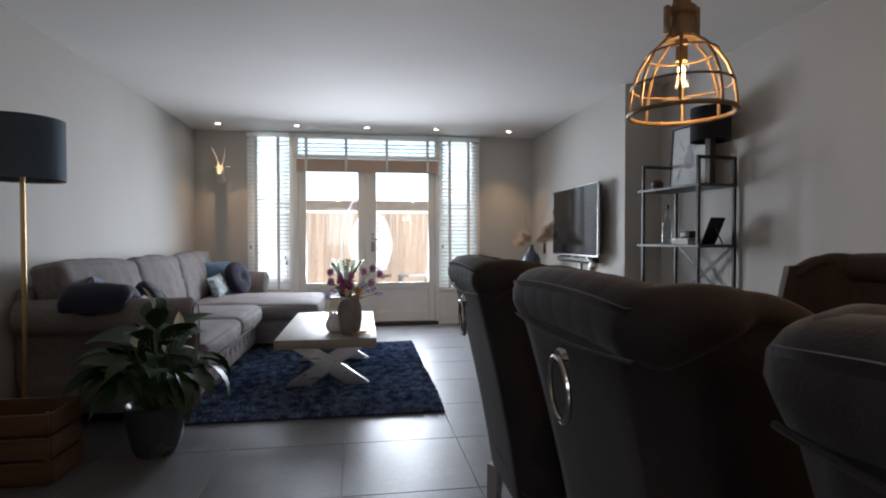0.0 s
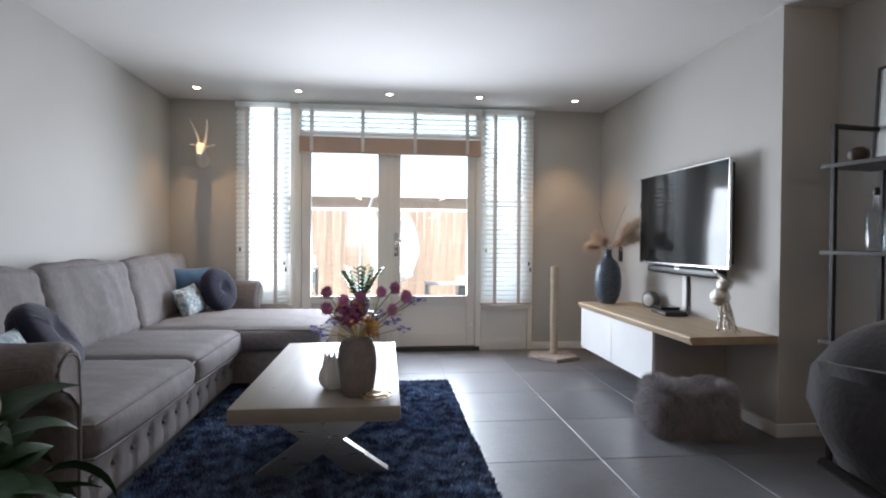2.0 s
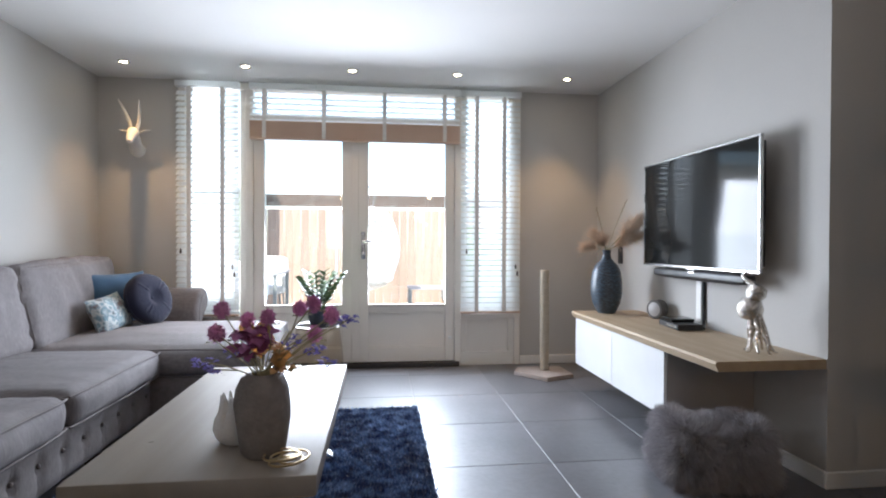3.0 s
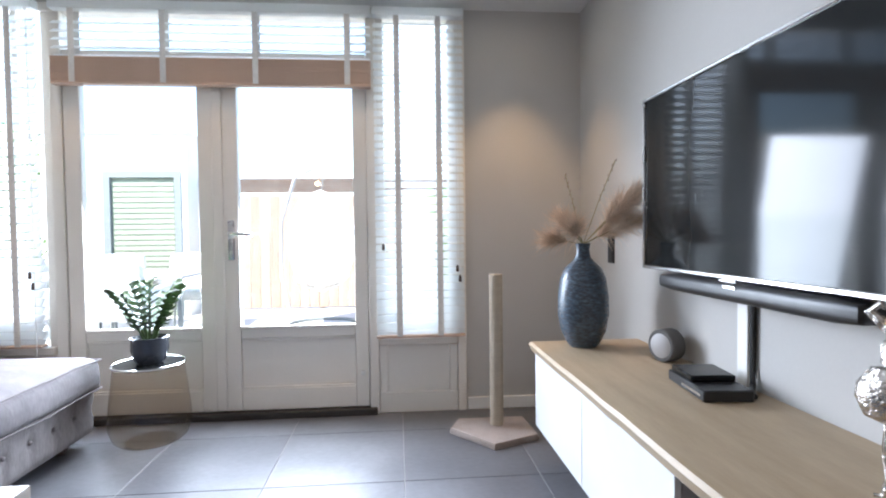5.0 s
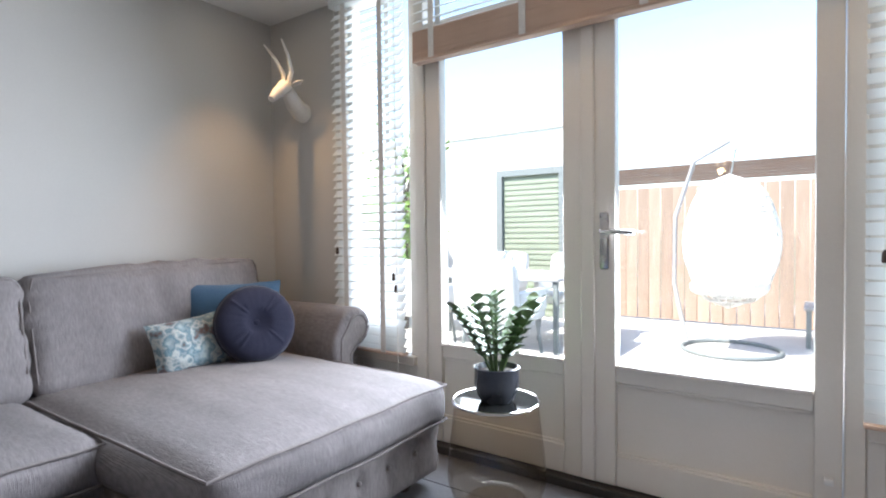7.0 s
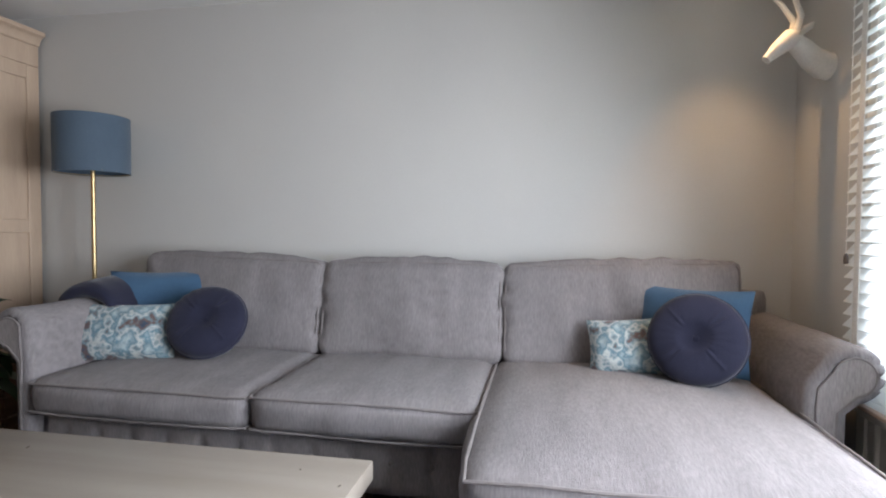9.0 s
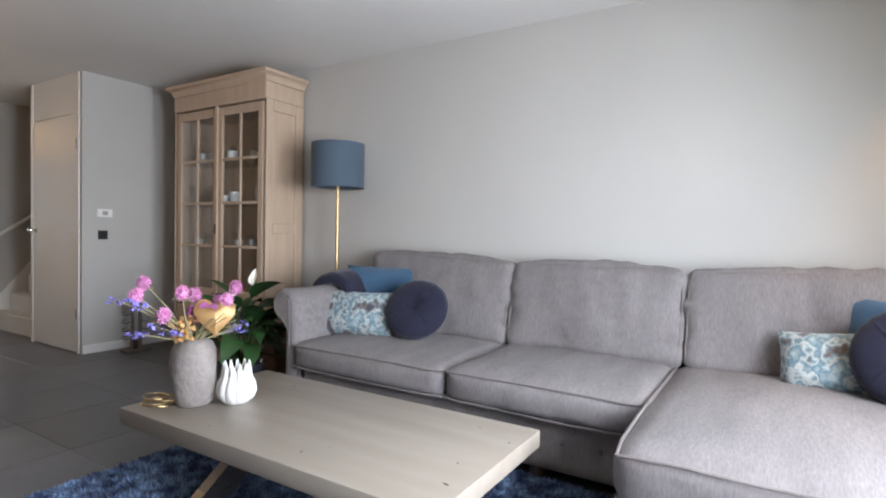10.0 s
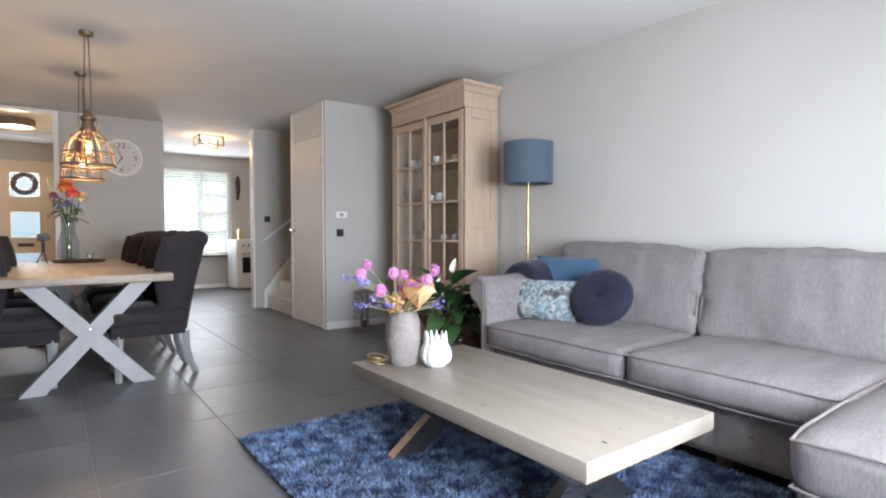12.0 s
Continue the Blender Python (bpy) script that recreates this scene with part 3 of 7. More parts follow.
seat(-1.87, -0.465, 5.982, 7.085, 0.285, 0.462, 3, "chaise_cushion", 0.062)


def back(y0, y1, seed, low=0.0, high=0.0, fold=0.0):
    """A loose back cushion; low and high lift its top at its two ends, fold adds slack creases down its face."""
    h, d = 0.495, 0.20
    w = (y1 - y0) / 2
    rest = pose(-1.80, (y0 + y1) / 2, 0.455 + h / 2 - 0.03, 0, -13, 0)

    def lift(y, z):
        u = (y / w + 1) / 2
        return (low * (1 - u) ** 2 + high * u ** 2) * max(0, z / h + 0.5)

    bm = soft(d, y1 - y0, h, 0.045, 0.048, 30, 0.016, seed)
    for v in bm.verts:
        y, z = v.co.y, v.co.z
        v.co.z += lift(y, z)
        slack = noise.noise(Vector((y * 3.1 + seed * 5.7, z * 1.3, seed))) + 0.5 * noise.noise(Vector(((y + 0.35 * z) * 9 + seed, z * 2.0, 3.0)))
        v.co.x += (0.010 + fold) * slack * (1 - (y / w) ** 4)
        rim = max(0.0, abs(y) / w - 0.86) / 0.14
        v.co.x -= 0.006 * rim * math.sin(z * 70 + seed)
    c = sofa_part("back_cushion", moved(bm, rest))
    e = w - 0.012
    top = [(d / 2 - 0.012, -e + 0.02 + k * (2 * e - 0.04) / 12, h / 2 - 0.016 + 0.008 * math.sin(math.pi * k / 12)) for k in range(13)]
    loop = [(d / 2 - 0.014, -e, -h / 2 + 0.06 + k * (h - 0.1) / 8) for k in range(8)] + top + [(d / 2 - 0.014, e, h / 2 - 0.04 - k * (h - 0.1) / 8) for k in range(8)]
    loop = [(x, y, z + lift(y, z)) for x, y, z in loop]
    part("piping", moved(tube(loop, 0.0045, 6), rest), "piping", c, "", True, None, True)


back(4.02, 5.065, 4, 0.035, 0.0, 0.004)
back(5.07, 6.0, 5)
back(6.005, 7.09, 6, 0.0, 0.03, 0.012)
sofa_part("backrest", place(soft(0.10, 3.28, 0.58, 0.04, 0.0, 10), -1.955, 5.62, 0.53))


def arm(y0, y1, x0, x1, out, zc, r=0.088, inner=0.075):
    """A padded scroll arm along x with a sunk facing at its front; out: the side (+1 or -1 in y) to which the scroll rolls."""
    yc = (y0 + y1) / 2
    prof = []
    for k in range(25):
        a = radians(-75 + k * 235 / 24)
        prof.append((out * 0.045 + out * r * math.cos(a), zc + r * math.sin(a)))
    prof += [(-out * inner, zc - 0.03), (-out * (inner + 0.008), zc - 0.12), (-out * inner, 0.26), (-out * inner, 0.08), (out * 0.03, 0.08), (out * 0.03, 0.3), (out * 0.03, zc - r - 0.03)]
    n = len(prof)
    turn = sum(prof[k][0] * prof[(k + 1) % n][1] - prof[(k + 1) % n][0] * prof[k][1] for k in range(n))
    way = 1 if turn > 0 else -1
    normals = []
    for k in range(n):
        (ay, az), (by, bz) = prof[k - 1], prof[(k + 1) % n]
        d = Vector((bz - az, ay - by)).normalized() * way
        normals.append(d)

    def outline(inset):
        return [(p - nn.x * inset, q - nn.y * inset) for (p, q), nn in zip(prof, normals)]

    bm = bmesh.new()
    rows = []
    soft_r = 0.034
    stops = [(x0, 0.0)] + [(x0 + (x1 - soft_r - x0) * i / 9, 0.0) for i in range(1, 10)]
    stops += [(x1 - soft_r + soft_r * math.sin(radians(a)), soft_r * (1 - math.cos(radians(a)))) for a in (18, 36, 54, 72, 90)]
    for x, inset in stops:
        row = []
        for k, (p, q) in enumerate(outline(inset)):
            pleat = 0.005 * max(0, inset / soft_r) * math.sin(k * 2.1) if k < 25 else 0.0
            bulge = 0.006 * noise.noise(Vector((x * 6, p * 9, q * 9)))
            row.append(bm.verts.new((x + pleat, yc + p + normals[k].x * bulge, max(0.078, q + normals[k].y * bulge))))
        rows.append(row)
    for a, b in zip(rows, rows[1:]):
        for k in range(n):
            bm.faces.new((a[k], a[(k + 1) % n], b[(k + 1) % n], b[k]))
    sunk = [bm.verts.new((x1 - 0.008, yc + p, max(0.082, q))) for p, q in outline(soft_r + 0.004)]
    for k in range(n):
        bm.faces.new((rows[-1][k], rows[-1][(k + 1) % n], sunk[(k + 1) % n], sunk[k]))
    bm.faces.new(rows[0][::-1])
    bm.faces.new(sunk)
    a = sofa_part("arm", bm)
    bm = bmesh.new()
    f0 = [bm.verts.new((x1 - 0.007, yc + p, max(0.084, q))) for p, q in outline(soft_r + 0.008)]
    ex = bmesh.ops.extrude_face_region(bm, geom=[bm.faces.new(f0)])
    bmesh.ops.translate(bm, vec=(0.010, 0, 0), verts=[v for v in ex["geom"] if isinstance(v, bmesh.types.BMVert)])
    # facing takes the lightened chenille too, as if lit from the room
    part("scroll_facing", bm, "sofa_lit", a, "", True, None, True)
    part("piping", tube([(x1 + 0.002, yc + p, max(0.086, q)) for p, q in outline(soft_r + 0.006)], 0.0045, 6, True), "piping", a, "", True, None, True)


arm(3.93, 4.09, -1.95, -1.01, -1, 0.648, 0.10, 0.05)
arm(7.12, 7.28, -1.95, -1.15, 1, 0.60, 0.106, 0.105)


# scatter cushions
def cushion(name, w, h, d, at, material, label, seed):
    bm = bmesh.new()
    n = 14
    rows = {}
    for s in (1, -1):
        for i in range(n + 1):
            for k in range(n + 1):
                u, v = i / n * 2 - 1, k / n * 2 - 1
                t = max(0, (1 - u * u) * (1 - v * v)) ** 0.45
                if t == 0 and (i, k, 1) in rows:
                    rows[(i, k, s)] = rows[(i, k, 1)]
                    continue
                pin = 1 - 0.07 * (1 - (u * u * v * v))
                rows[(i, k, s)] = bm.verts.new((u * w / 2 * pin, s * d / 2 * t + 0.006 * noise.noise(Vector((u * 3 + seed, v * 3, s))), v * h / 2 * pin))
    for s in (1, -1):
        for i in range(n):
            for k in range(n):
                bm.faces.new((rows[(i, k, s)], rows[(i + 1, k, s)], rows[(i + 1, k + 1, s)], rows[(i, k + 1, s)]))
    return solo(name, bm, material, label, "cushion", at)


def round_cushion(at, label):
    c = thing("round_cushion", at, label, "cushion", "round cushions")
    r, d, n, m = 0.185, 0.14, 48, 12
    bm = bmesh.new()
    rings = []
    for k in range(2 * m + 1):
        a = math.pi * k / (2 * m)
        row = []
        for i in range(n):
            t = 2 * math.pi * i / n
            rr = r * math.sin(a) ** 0.6
            pl = 0.004 * math.sin(t * 22) * min(1, rr / r * 1.2)
            dip = 0.045 * math.exp(-(rr / 0.03) ** 2)
            y = (d / 2 * (1 if math.cos(a) >= 0 else -1) * abs(math.cos(a)) ** 0.7)
            y += (-dip if y > 0 else dip) + (pl if y > 0 else -pl)
            row.append(bm.verts.new((rr * math.cos(t), y, rr * math.sin(t))))
        rings.append(row)
    for a, b in zip(rings, rings[1:]):
        for i in range(n):
            bm.faces.new((a[i], a[(i + 1) % n], b[(i + 1) % n], b[i]))
    bmesh.ops.remove_doubles(bm, verts=bm.verts[:], dist=1e-4)
    part("cover", bm, "navy", c)
    part("button", moved(lathe([(0, 0.008), (0.012, 0.005), (0.016, -0.004)], 14), pose(0, -0.032, 0, 90)), "navy", c)
    part("piping", tube([(r * 1.0 * math.cos(2 * math.pi * k / 40), 0, r * 1.0 * math.sin(2 * math.pi * k / 40)) for k in range(40)], 0.005, 6, True), "navy", c)


M["splash"] = mat("watercolour_velvet", (0.30, 0.36, 0.37), (0.03, 0.05, 0.085), 13, 0.7, 0.1, 200, grain=0.5, gscale=34, sheen=0.3)
splash = M["splash"].node_tree.nodes["Color Ramp"].color_ramp
splash.elements[0].position, splash.elements[1].position = 0.34, 0.68
for at, colour in ((0.44, (0.09, 0.17, 0.21)), (0.50, (0.40, 0.41, 0.39)), (0.56, (0.13, 0.20, 0.23)), (0.61, (0.11, 0.065, 0.055))):
    splash.elements.new(at).color = (*colour, 1)
cushion("cushion", 0.52, 0.40, 0.15, pose(-1.63, 4.22, 0.675, -16, 0, 116), "petrol", "square petrol blue velvet cushion leaning on the arm", 1)
cushion("cushion", 0.50, 0.28, 0.13, pose(-1.37, 4.215, 0.592, -20, 0, 104), "splash", "oblong cushion with blue and white watercolour print", 2)
round_cushion(pose(-1.45, 4.60, 0.640, -34, 0, 104), "round navy velvet cushion with pleats and a button")
cushion("cushion", 0.48, 0.37, 0.15, pose(-1.60, 6.83, 0.668, -14, 0, 64), "petrol", "square petrol blue velvet cushion on the chaise", 3)
cushion("cushion", 0.34, 0.25, 0.13, pose(-1.54, 6.56, 0.592, -22, -6, 82), "splash", "oblong cushion with blue and white watercolour print", 4)
round_cushion(pose(-1.39, 6.80, 0.662, -18, 0, 68), "round navy velvet cushion with pleats and a button")
bm = soft(0.34, 0.33, 0.075, 0.036, 0.012, 16, 0.010, 8)
for v in bm.verts:
    v.co.z -= 3.4 * v.co.y ** 2
solo("throw_blanket", place(bm, -1.53, 3.98, 0.792, 0, 2, 3), "navy", "folded dark navy throw draped over the sofa arm", "blanket")

# rug
RX0, RX1, RY0, RY1 = -1.09, 0.485, 3.915, 6.18
rug = thing("rug", ((RX0 + RX1) / 2, (RY0 + RY1) / 2, 0), "mottled navy blue shag-pile rug under the coffee table", "rug")
part("backing", box(RX0, RX1, RY0, RY1, 0.001, 0.010, 0.003), "rugback", rug, "", True, None, True)
rr = np.random.RandomState(4)
NP = 90000
roots = np.stack([rr.uniform(RX0, RX1, NP) - (RX0 + RX1) / 2, rr.uniform(RY0, RY1, NP) - (RY0 + RY1) / 2, np.full(NP, 0.009)], 1)
flow = np.stack([0.5 * np.sin(roots[:, 0] * 5 + 2 * np.sin(roots[:, 1] * 3)), 0.5 * np.cos(roots[:, 1] * 4 + roots[:, 0] * 3), np.ones(NP)], 1)
blades("pile", roots, flow, 0.024, 0.0075, "rug", rug, 0.35, 5)

# coffee table
table = thing("coffee_table", (-0.274, 5.0, 0), "whitewashed oak coffee table on crossed steel legs", "table")
bm = box(-0.618, 0.069, 4.307, 5.70, 0.350, 0.411, 0.006, 2)
part("tabletop", bm, "whitewash", table, "thick whitewashed oak slab", True, None, True)
part("underside", box(-0.61, 0.061, 4.315, 5.692, 0.3455, 0.3495), "oak", table, "raw oak underside", False, None, True)
for x, y, l, a in ((-0.023, 5.166, 0.008, 10), (-0.096, 5.212, 0.005, 60), (-0.517, 5.516, 0.006, 30), (-0.446, 5.66, 0.007, -20), (-0.088, 5.64, 0.012, 75), (-0.50, 4.62, 0.009, 20), (0.0, 4.75, 0.006, 0), (-0.22, 5.60, 0.007, 40)):
    part("knot", moved(lathe([(0.0, 0.0), (l, 0.0), (l * 0.7, 0.0006), (0, 0.0007)], 9), pose(x, y, 0.411, 0, 0, a) @ Matrix.Diagonal((1, 0.45, 1, 1))), "darkwood", table, "dark knot hole", True, None, True)


def x_frame(parent, xc, y, half_low, half_top, z0, z1, w, t, material, label):
    for s in (1, -1):
        a, b = Vector((xc - s * half_low, y, z0)), Vector((xc + s * half_top, y, z1))
        d = (b - a)
        ln, ang = d.length, math.atan2(d.z, d.x)
        bm = box(-ln / 2 - 0.06, ln / 2 + 0.06, -t / 2 + (0.002 if s > 0 else 0), t / 2 - (0.002 if s > 0 else 0), -w / 2, w / 2)
        bm.transform(Matrix.Translation((a + b) / 2) @ Matrix.Rotation(-ang, 4, "Y"))
        for z, no in ((z0, (0, 0, -1)), (z1, (0, 0, 1))):
            r = bmesh.ops.bisect_plane(bm, geom=bm.verts[:] + bm.edges[:] + bm.faces[:], plane_co=(0, 0, z), plane_no=no, clear_outer=True)
            bmesh.ops.contextual_create(bm, geom=[g for g in r["geom_cut"] if isinstance(g, bmesh.types.BMEdge)])
        part("leg", bm, material, parent, label, False, None, True)
    part("bolt", moved(lathe([(0, 0.006), (0.009, 0.004), (0.01, 0)], 12), pose(xc, y + t / 2, (z0 + z1) / 2 + 0.04, -90)), "chrome", parent, "", True, None, True)


for y in (4.59, 5.41):
    x_frame(table, -0.274, y, 0.215, 0.225, 0.03, 0.3455, 0.105, 0.05, "steel", "flat brushed steel crossed leg")

# floating sideboard
side = thing("sideboard", (2.0, 5.8, 0.17), "floating white sideboard with a live-edge oak top", "sideboard")
bm = bmesh.new()
ny = 40
rows = []
for k in range(ny + 1):
    y = 4.895 + k * (6.62 - 4.895) / ny
    e = 0.004 * noise.noise(Vector((y * 3.1, 0, 4))) + 0.003 * noise.noise(Vector((y * 9, 2, 1)))
    rows.append([bm.verts.new(p) for p in ((XR - 0.002, y, 0.565), (1.672 + e, y, 0.565), (1.662 + e, y, 0.554), (1.678 + e * 1.3, y, 0.521), (XR - 0.002, y, 0.521))])
for a, b in zip(rows, rows[1:]):
    for k in range(5):
        bm.faces.new((a[k], a[(k + 1) % 5], b[(k + 1) % 5], b[k]))
bm.faces.new(rows[0][::-1])
bm.faces.new(rows[-1])
part("top", bm, "oak", side, "live-edge oak board", True, None, True, 30)
part("body", joined(box(1.705, XR - 0.002, 5.35, 5.368, 0.18, 0.520), box(1.705, XR - 0.002, 6.582, 6.60, 0.18, 0.520), box(1.705, XR - 0.002, 5.368, 6.582, 0.18, 0.198), box(2.16, XR - 0.002, 5.368, 6.582, 0.198, 0.520)), "greypanel", side, "", False, None, True)
part("door", box(1.687, 1.704, 5.352, 5.973, 0.182, 0.517, 0.002), "lacquer", side, "glossy white flat door", True, None, True)
part("door", box(1.687, 1.704, 5.977, 6.598, 0.182, 0.517, 0.002), "lacquer", side, "glossy white flat door", True, None, True)

# television and soundbar
tv = thing("television", (2.08, 5.74, 0.92), "large flat television with a silver rim on a wall bracket", "television")
part("screen", box(2.075, 2.078, 5.178, 6.307, 0.936, 1.594), "screen", tv, "dark glossy screen", False, None, True)
part("rim", joined(box(2.067, 2.087, 5.165, 6.320, 1.594, 1.606, 0.003), box(2.067, 2.087, 5.165, 6.320, 0.921, 0.936, 0.003), box(2.067, 2.087, 5.165, 5.178, 0.936, 1.594, 0.003), box(2.067, 2.087, 6.307, 6.320, 0.936, 1.594, 0.003)), "silver", tv, "thin silver rim", True, None, True)
part("back_housing", box(2.088, 2.122, 5.19, 6.30, 0.95, 1.58, 0.01, 2), "plastic", tv, "", True, None, True)
part("wall_bracket", box(2.122, XR - 0.001, 5.52, 5.96, 1.1, 1.4, 0.004), "plastic", tv, "", True, None, True)
part("stand_badge", box(2.061, 2.068, 5.70, 5.78, 0.913, 0.922, 0.002), "silver", tv, "", True, None, True)
bar = thing("soundbar", (2.09, 5.855, 0.84), "slim black soundbar on the wall under the television", "soundbar")
part("body", place(soft(0.085, 0.90, 0.062, 0.024, 0.0, 10), 2.092, 5.71, 0.885), "plastic", bar, "", True, None, True)
part("badge", box(2.047, 2.0495, 5.68, 5.74, 0.897, 0.905), "silver", bar, "", False, None, True)
part("wall_mount", box(2.13, XR - 0.001, 5.6, 5.86, 0.865, 0.905), "plastic", bar, "", False, None, True)
cc = thing("cable_duct", (XR, 5.80, 0.565), "white cable duct and black cable running down the wall", "cable duct")
part("duct", box(XR - 0.014, XR - 0.001, 5.80, 5.855, 0.566, 0.84, 0.003), "white", cc, "", True, None, True)
part("cable", tube([(XR - 0.010, 5.78, 0.84), (XR - 0.010, 5.78, 0.63), (XR - 0.02, 5.765, 0.584), (XR - 0.05, 5.725, 0.5765), (XR - 0.07, 5.685, 0.5755)], 0.009, 8), "plastic", cc, "black cable", True, None, True)


# ---- dining table and chairs ----
dt = thing("dining_table", (1.005, 1.43, 0), "long greyed oak dining table on grey crossed legs", "table")
part("tabletop", box(0.53, 1.48, 0.30, 2.58, 0.70, 0.752, 0.006, 2), "dining", dt, "", True, None, True)
for y in (0.53, 2.38):
    x_frame(dt, 1.005, y, 0.31, 0.31, 0.0, 0.70, 0.10, 0.10, "greyleg", "grey painted crossed leg")
part("stretcher", box(0.975, 1.035, 0.58, 2.33, 0.36, 0.42, 0.004), "greyleg", dt, "", True, None, True)


def wing_chair(at, label):
    """Seat front towards +x; the origin lies on the floor under the seat's middle."""
    c = thing("dining_chair", at, label, "chair", "chairs round the dining table")
    part("seat", place(soft(0.50, 0.45, 0.13, 0.04, 0.03, 12, 0.004, 3), 0.03, 0, 0.435), "chair", c)
    part("seat_frame", box(-0.20, 0.26, -0.205, 0.205, 0.30, 0.385, 0.012, 2), "chair", c)
    n, m = 16, 16
    outer, inner = [], []
    bm = bmesh.new()
    for k in range(m + 1):
        z = 0.33 + k / m * 0.69
        h = k / m
        wing = 0.13 + 0.165 * math.sin(min(1, h * 1.1) * math.pi * 0.55) ** 1.2
        if h < 0.3:
            wing += 0.13 * (1 - h / 0.3) ** 1.5
        half = 0.205 + 0.045 * h ** 1.3
        lean = -0.215 - 0.095 * h - 0.05 * h * h
        ro, ri = [], []
        for i in range(n + 1):
            t = i / n * 2 - 1
            side_t = max(0, (abs(t) - 0.62) / 0.38)
            y = half * (math.copysign(min(1, abs(t) / 0.72) ** 0.95, t))
            x = lean + wing * side_t ** 1.0
            topdrop = 0.028 * abs(t) ** 2.2 * h * h
            ro.append(bm.verts.new((x, y, z - topdrop)))
            th = 0.055
            ri.append(bm.verts.new((x + th * (1 - 0.75 * side_t ** 3), y * (1 - 0.16 * (1 if abs(t) > 0.5 else abs(t) * 2)), z - topdrop)))
        outer.append(ro)
        inner.append(ri)
    for g, flip in ((outer, False), (inner, True)):
        for a, b in zip(g, g[1:]):
            for i in range(n):
                q = (a[i], a[i + 1], b[i + 1], b[i])
                bm.faces.new(q[::-1] if flip else q)
    for a, b in ((outer, inner),):
        for i in range(n):
            bm.faces.new((a[0][i], b[0][i], b[0][i + 1], a[0][i + 1]))
            bm.faces.new((a[m][i], a[m][i + 1], b[m][i + 1], b[m][i]))
        for k in range(m):
            bm.faces.new((a[k][0], a[k + 1][0], b[k + 1][0], b[k][0]))
            bm.faces.new((a[k][n], b[k][n], b[k + 1][n], a[k + 1][n]))
    part("backrest", bm, "chair", c, "", True, None, False, 75)
    return c


def chair_top(n=97):
    """The padded cap along the back and down both wings, ribbed by its stitching: places and radii."""
    pts, radii = [], []
    for k in range(n):
        t = k / (n - 1) * 2 - 1
        side_t = max(0, (abs(t) - 0.62) / 0.38)
        y = 0.236 * math.copysign(min(1, abs(t) / 0.72) ** 0.95, t)
        pts.append((-0.308 + 0.225 * side_t, y * (1 - 0.04 * side_t), 0.990 - 0.022 * abs(t) ** 2.2 + 0.034 * math.sin(math.pi * side_t) - 0.010 * side_t))
        rib = 0.982 + 0.018 * abs(math.sin(t / 0.62 * math.pi * 3)) ** 0.6 if abs(t) < 0.62 else 1.0
        radii.append(0.054 * rib * (1 - 0.55 * min(1.0, side_t * 2.2) ** 1.2))
    return pts, radii


def chair_seam():
    pts = []
    for k in range(33):
        t = k / 32 * 2 - 1
        pts.append((-0.352 + 0.006 * abs(t), 0.225 * t, 0.945 - 0.012 * (1 - t * t)))
    return pts


def finish_chair(c):
    cap, radii = chair_top()
    part("top_roll", tube(cap, radii, 14), "chair", c)
    part("seam", tube(chair_seam(), 0.0035, 6), "chair", c)
    for x, y, b in ((0.22, 0.18, 0), (0.22, -0.18, 0), (-0.20, 0.175, 1), (-0.20, -0.175, 1)):
        pts = [(x, y, 0.32), (x - 0.005 * b, y, 0.2), (x - 0.03 * b, y, 0.09), (x - 0.07 * b, y, 0.0)] if b else [(x, y, 0.32), (x, y, 0.0)]
        bm = tube(pts, [0.029, 0.026, 0.023, 0.02] if b else [0.03, 0.021], 4)
        part("leg", bm, "greyleg", c, "grey tapered wooden leg", False)
    r = part("ring_pull", moved(lathe([(0.0, 0.012), (0.014, 0.009), (0.019, 0.0)], 16), pose(-0.340, 0, 0.905, 0, -102, 0)), "chrome", c, "nickel knocker ring on the back")
    part("ring", tube([(-0.348 - 0.004 * math.cos(a), 0.038 * math.sin(a), 0.853 + 0.052 * math.cos(a)) for a in (2 * math.pi * k / 28 for k in range(28))], 0.005, 8, True), "chrome", r)
    for k in range(3):
        for j in range(4):
            part("tuft_button", moved(lathe([(0, 0.006), (0.009, 0.003), (0.01, 0)], 10), pose(-0.175 - 0.13 * (k / 3 + 0.3), -0.15 + 0.1 * j + (0.05 if k % 2 else 0), 0.58 + 0.13 * k, 0, 84, 0)), "chair", c)


chair = wing_chair(pose(0.625, 2.205, 0), "dark taupe velvet wing dining chair with a ring on its back")
finish_chair(chair)
for x, y in ((0.630, 1.425), (0.645, 0.75)):
    copy_thing(chair, pose(x + random.uniform(-0.01, 0.01), y, 0, 0, 0, random.uniform(-2, 2)))
for y in (2.09, 1.48, 0.88):
    copy_thing(chair, pose(1.43 + random.uniform(-0.01, 0.01), y, 0, 0, 0, 180 + random.uniform(-2, 2)))

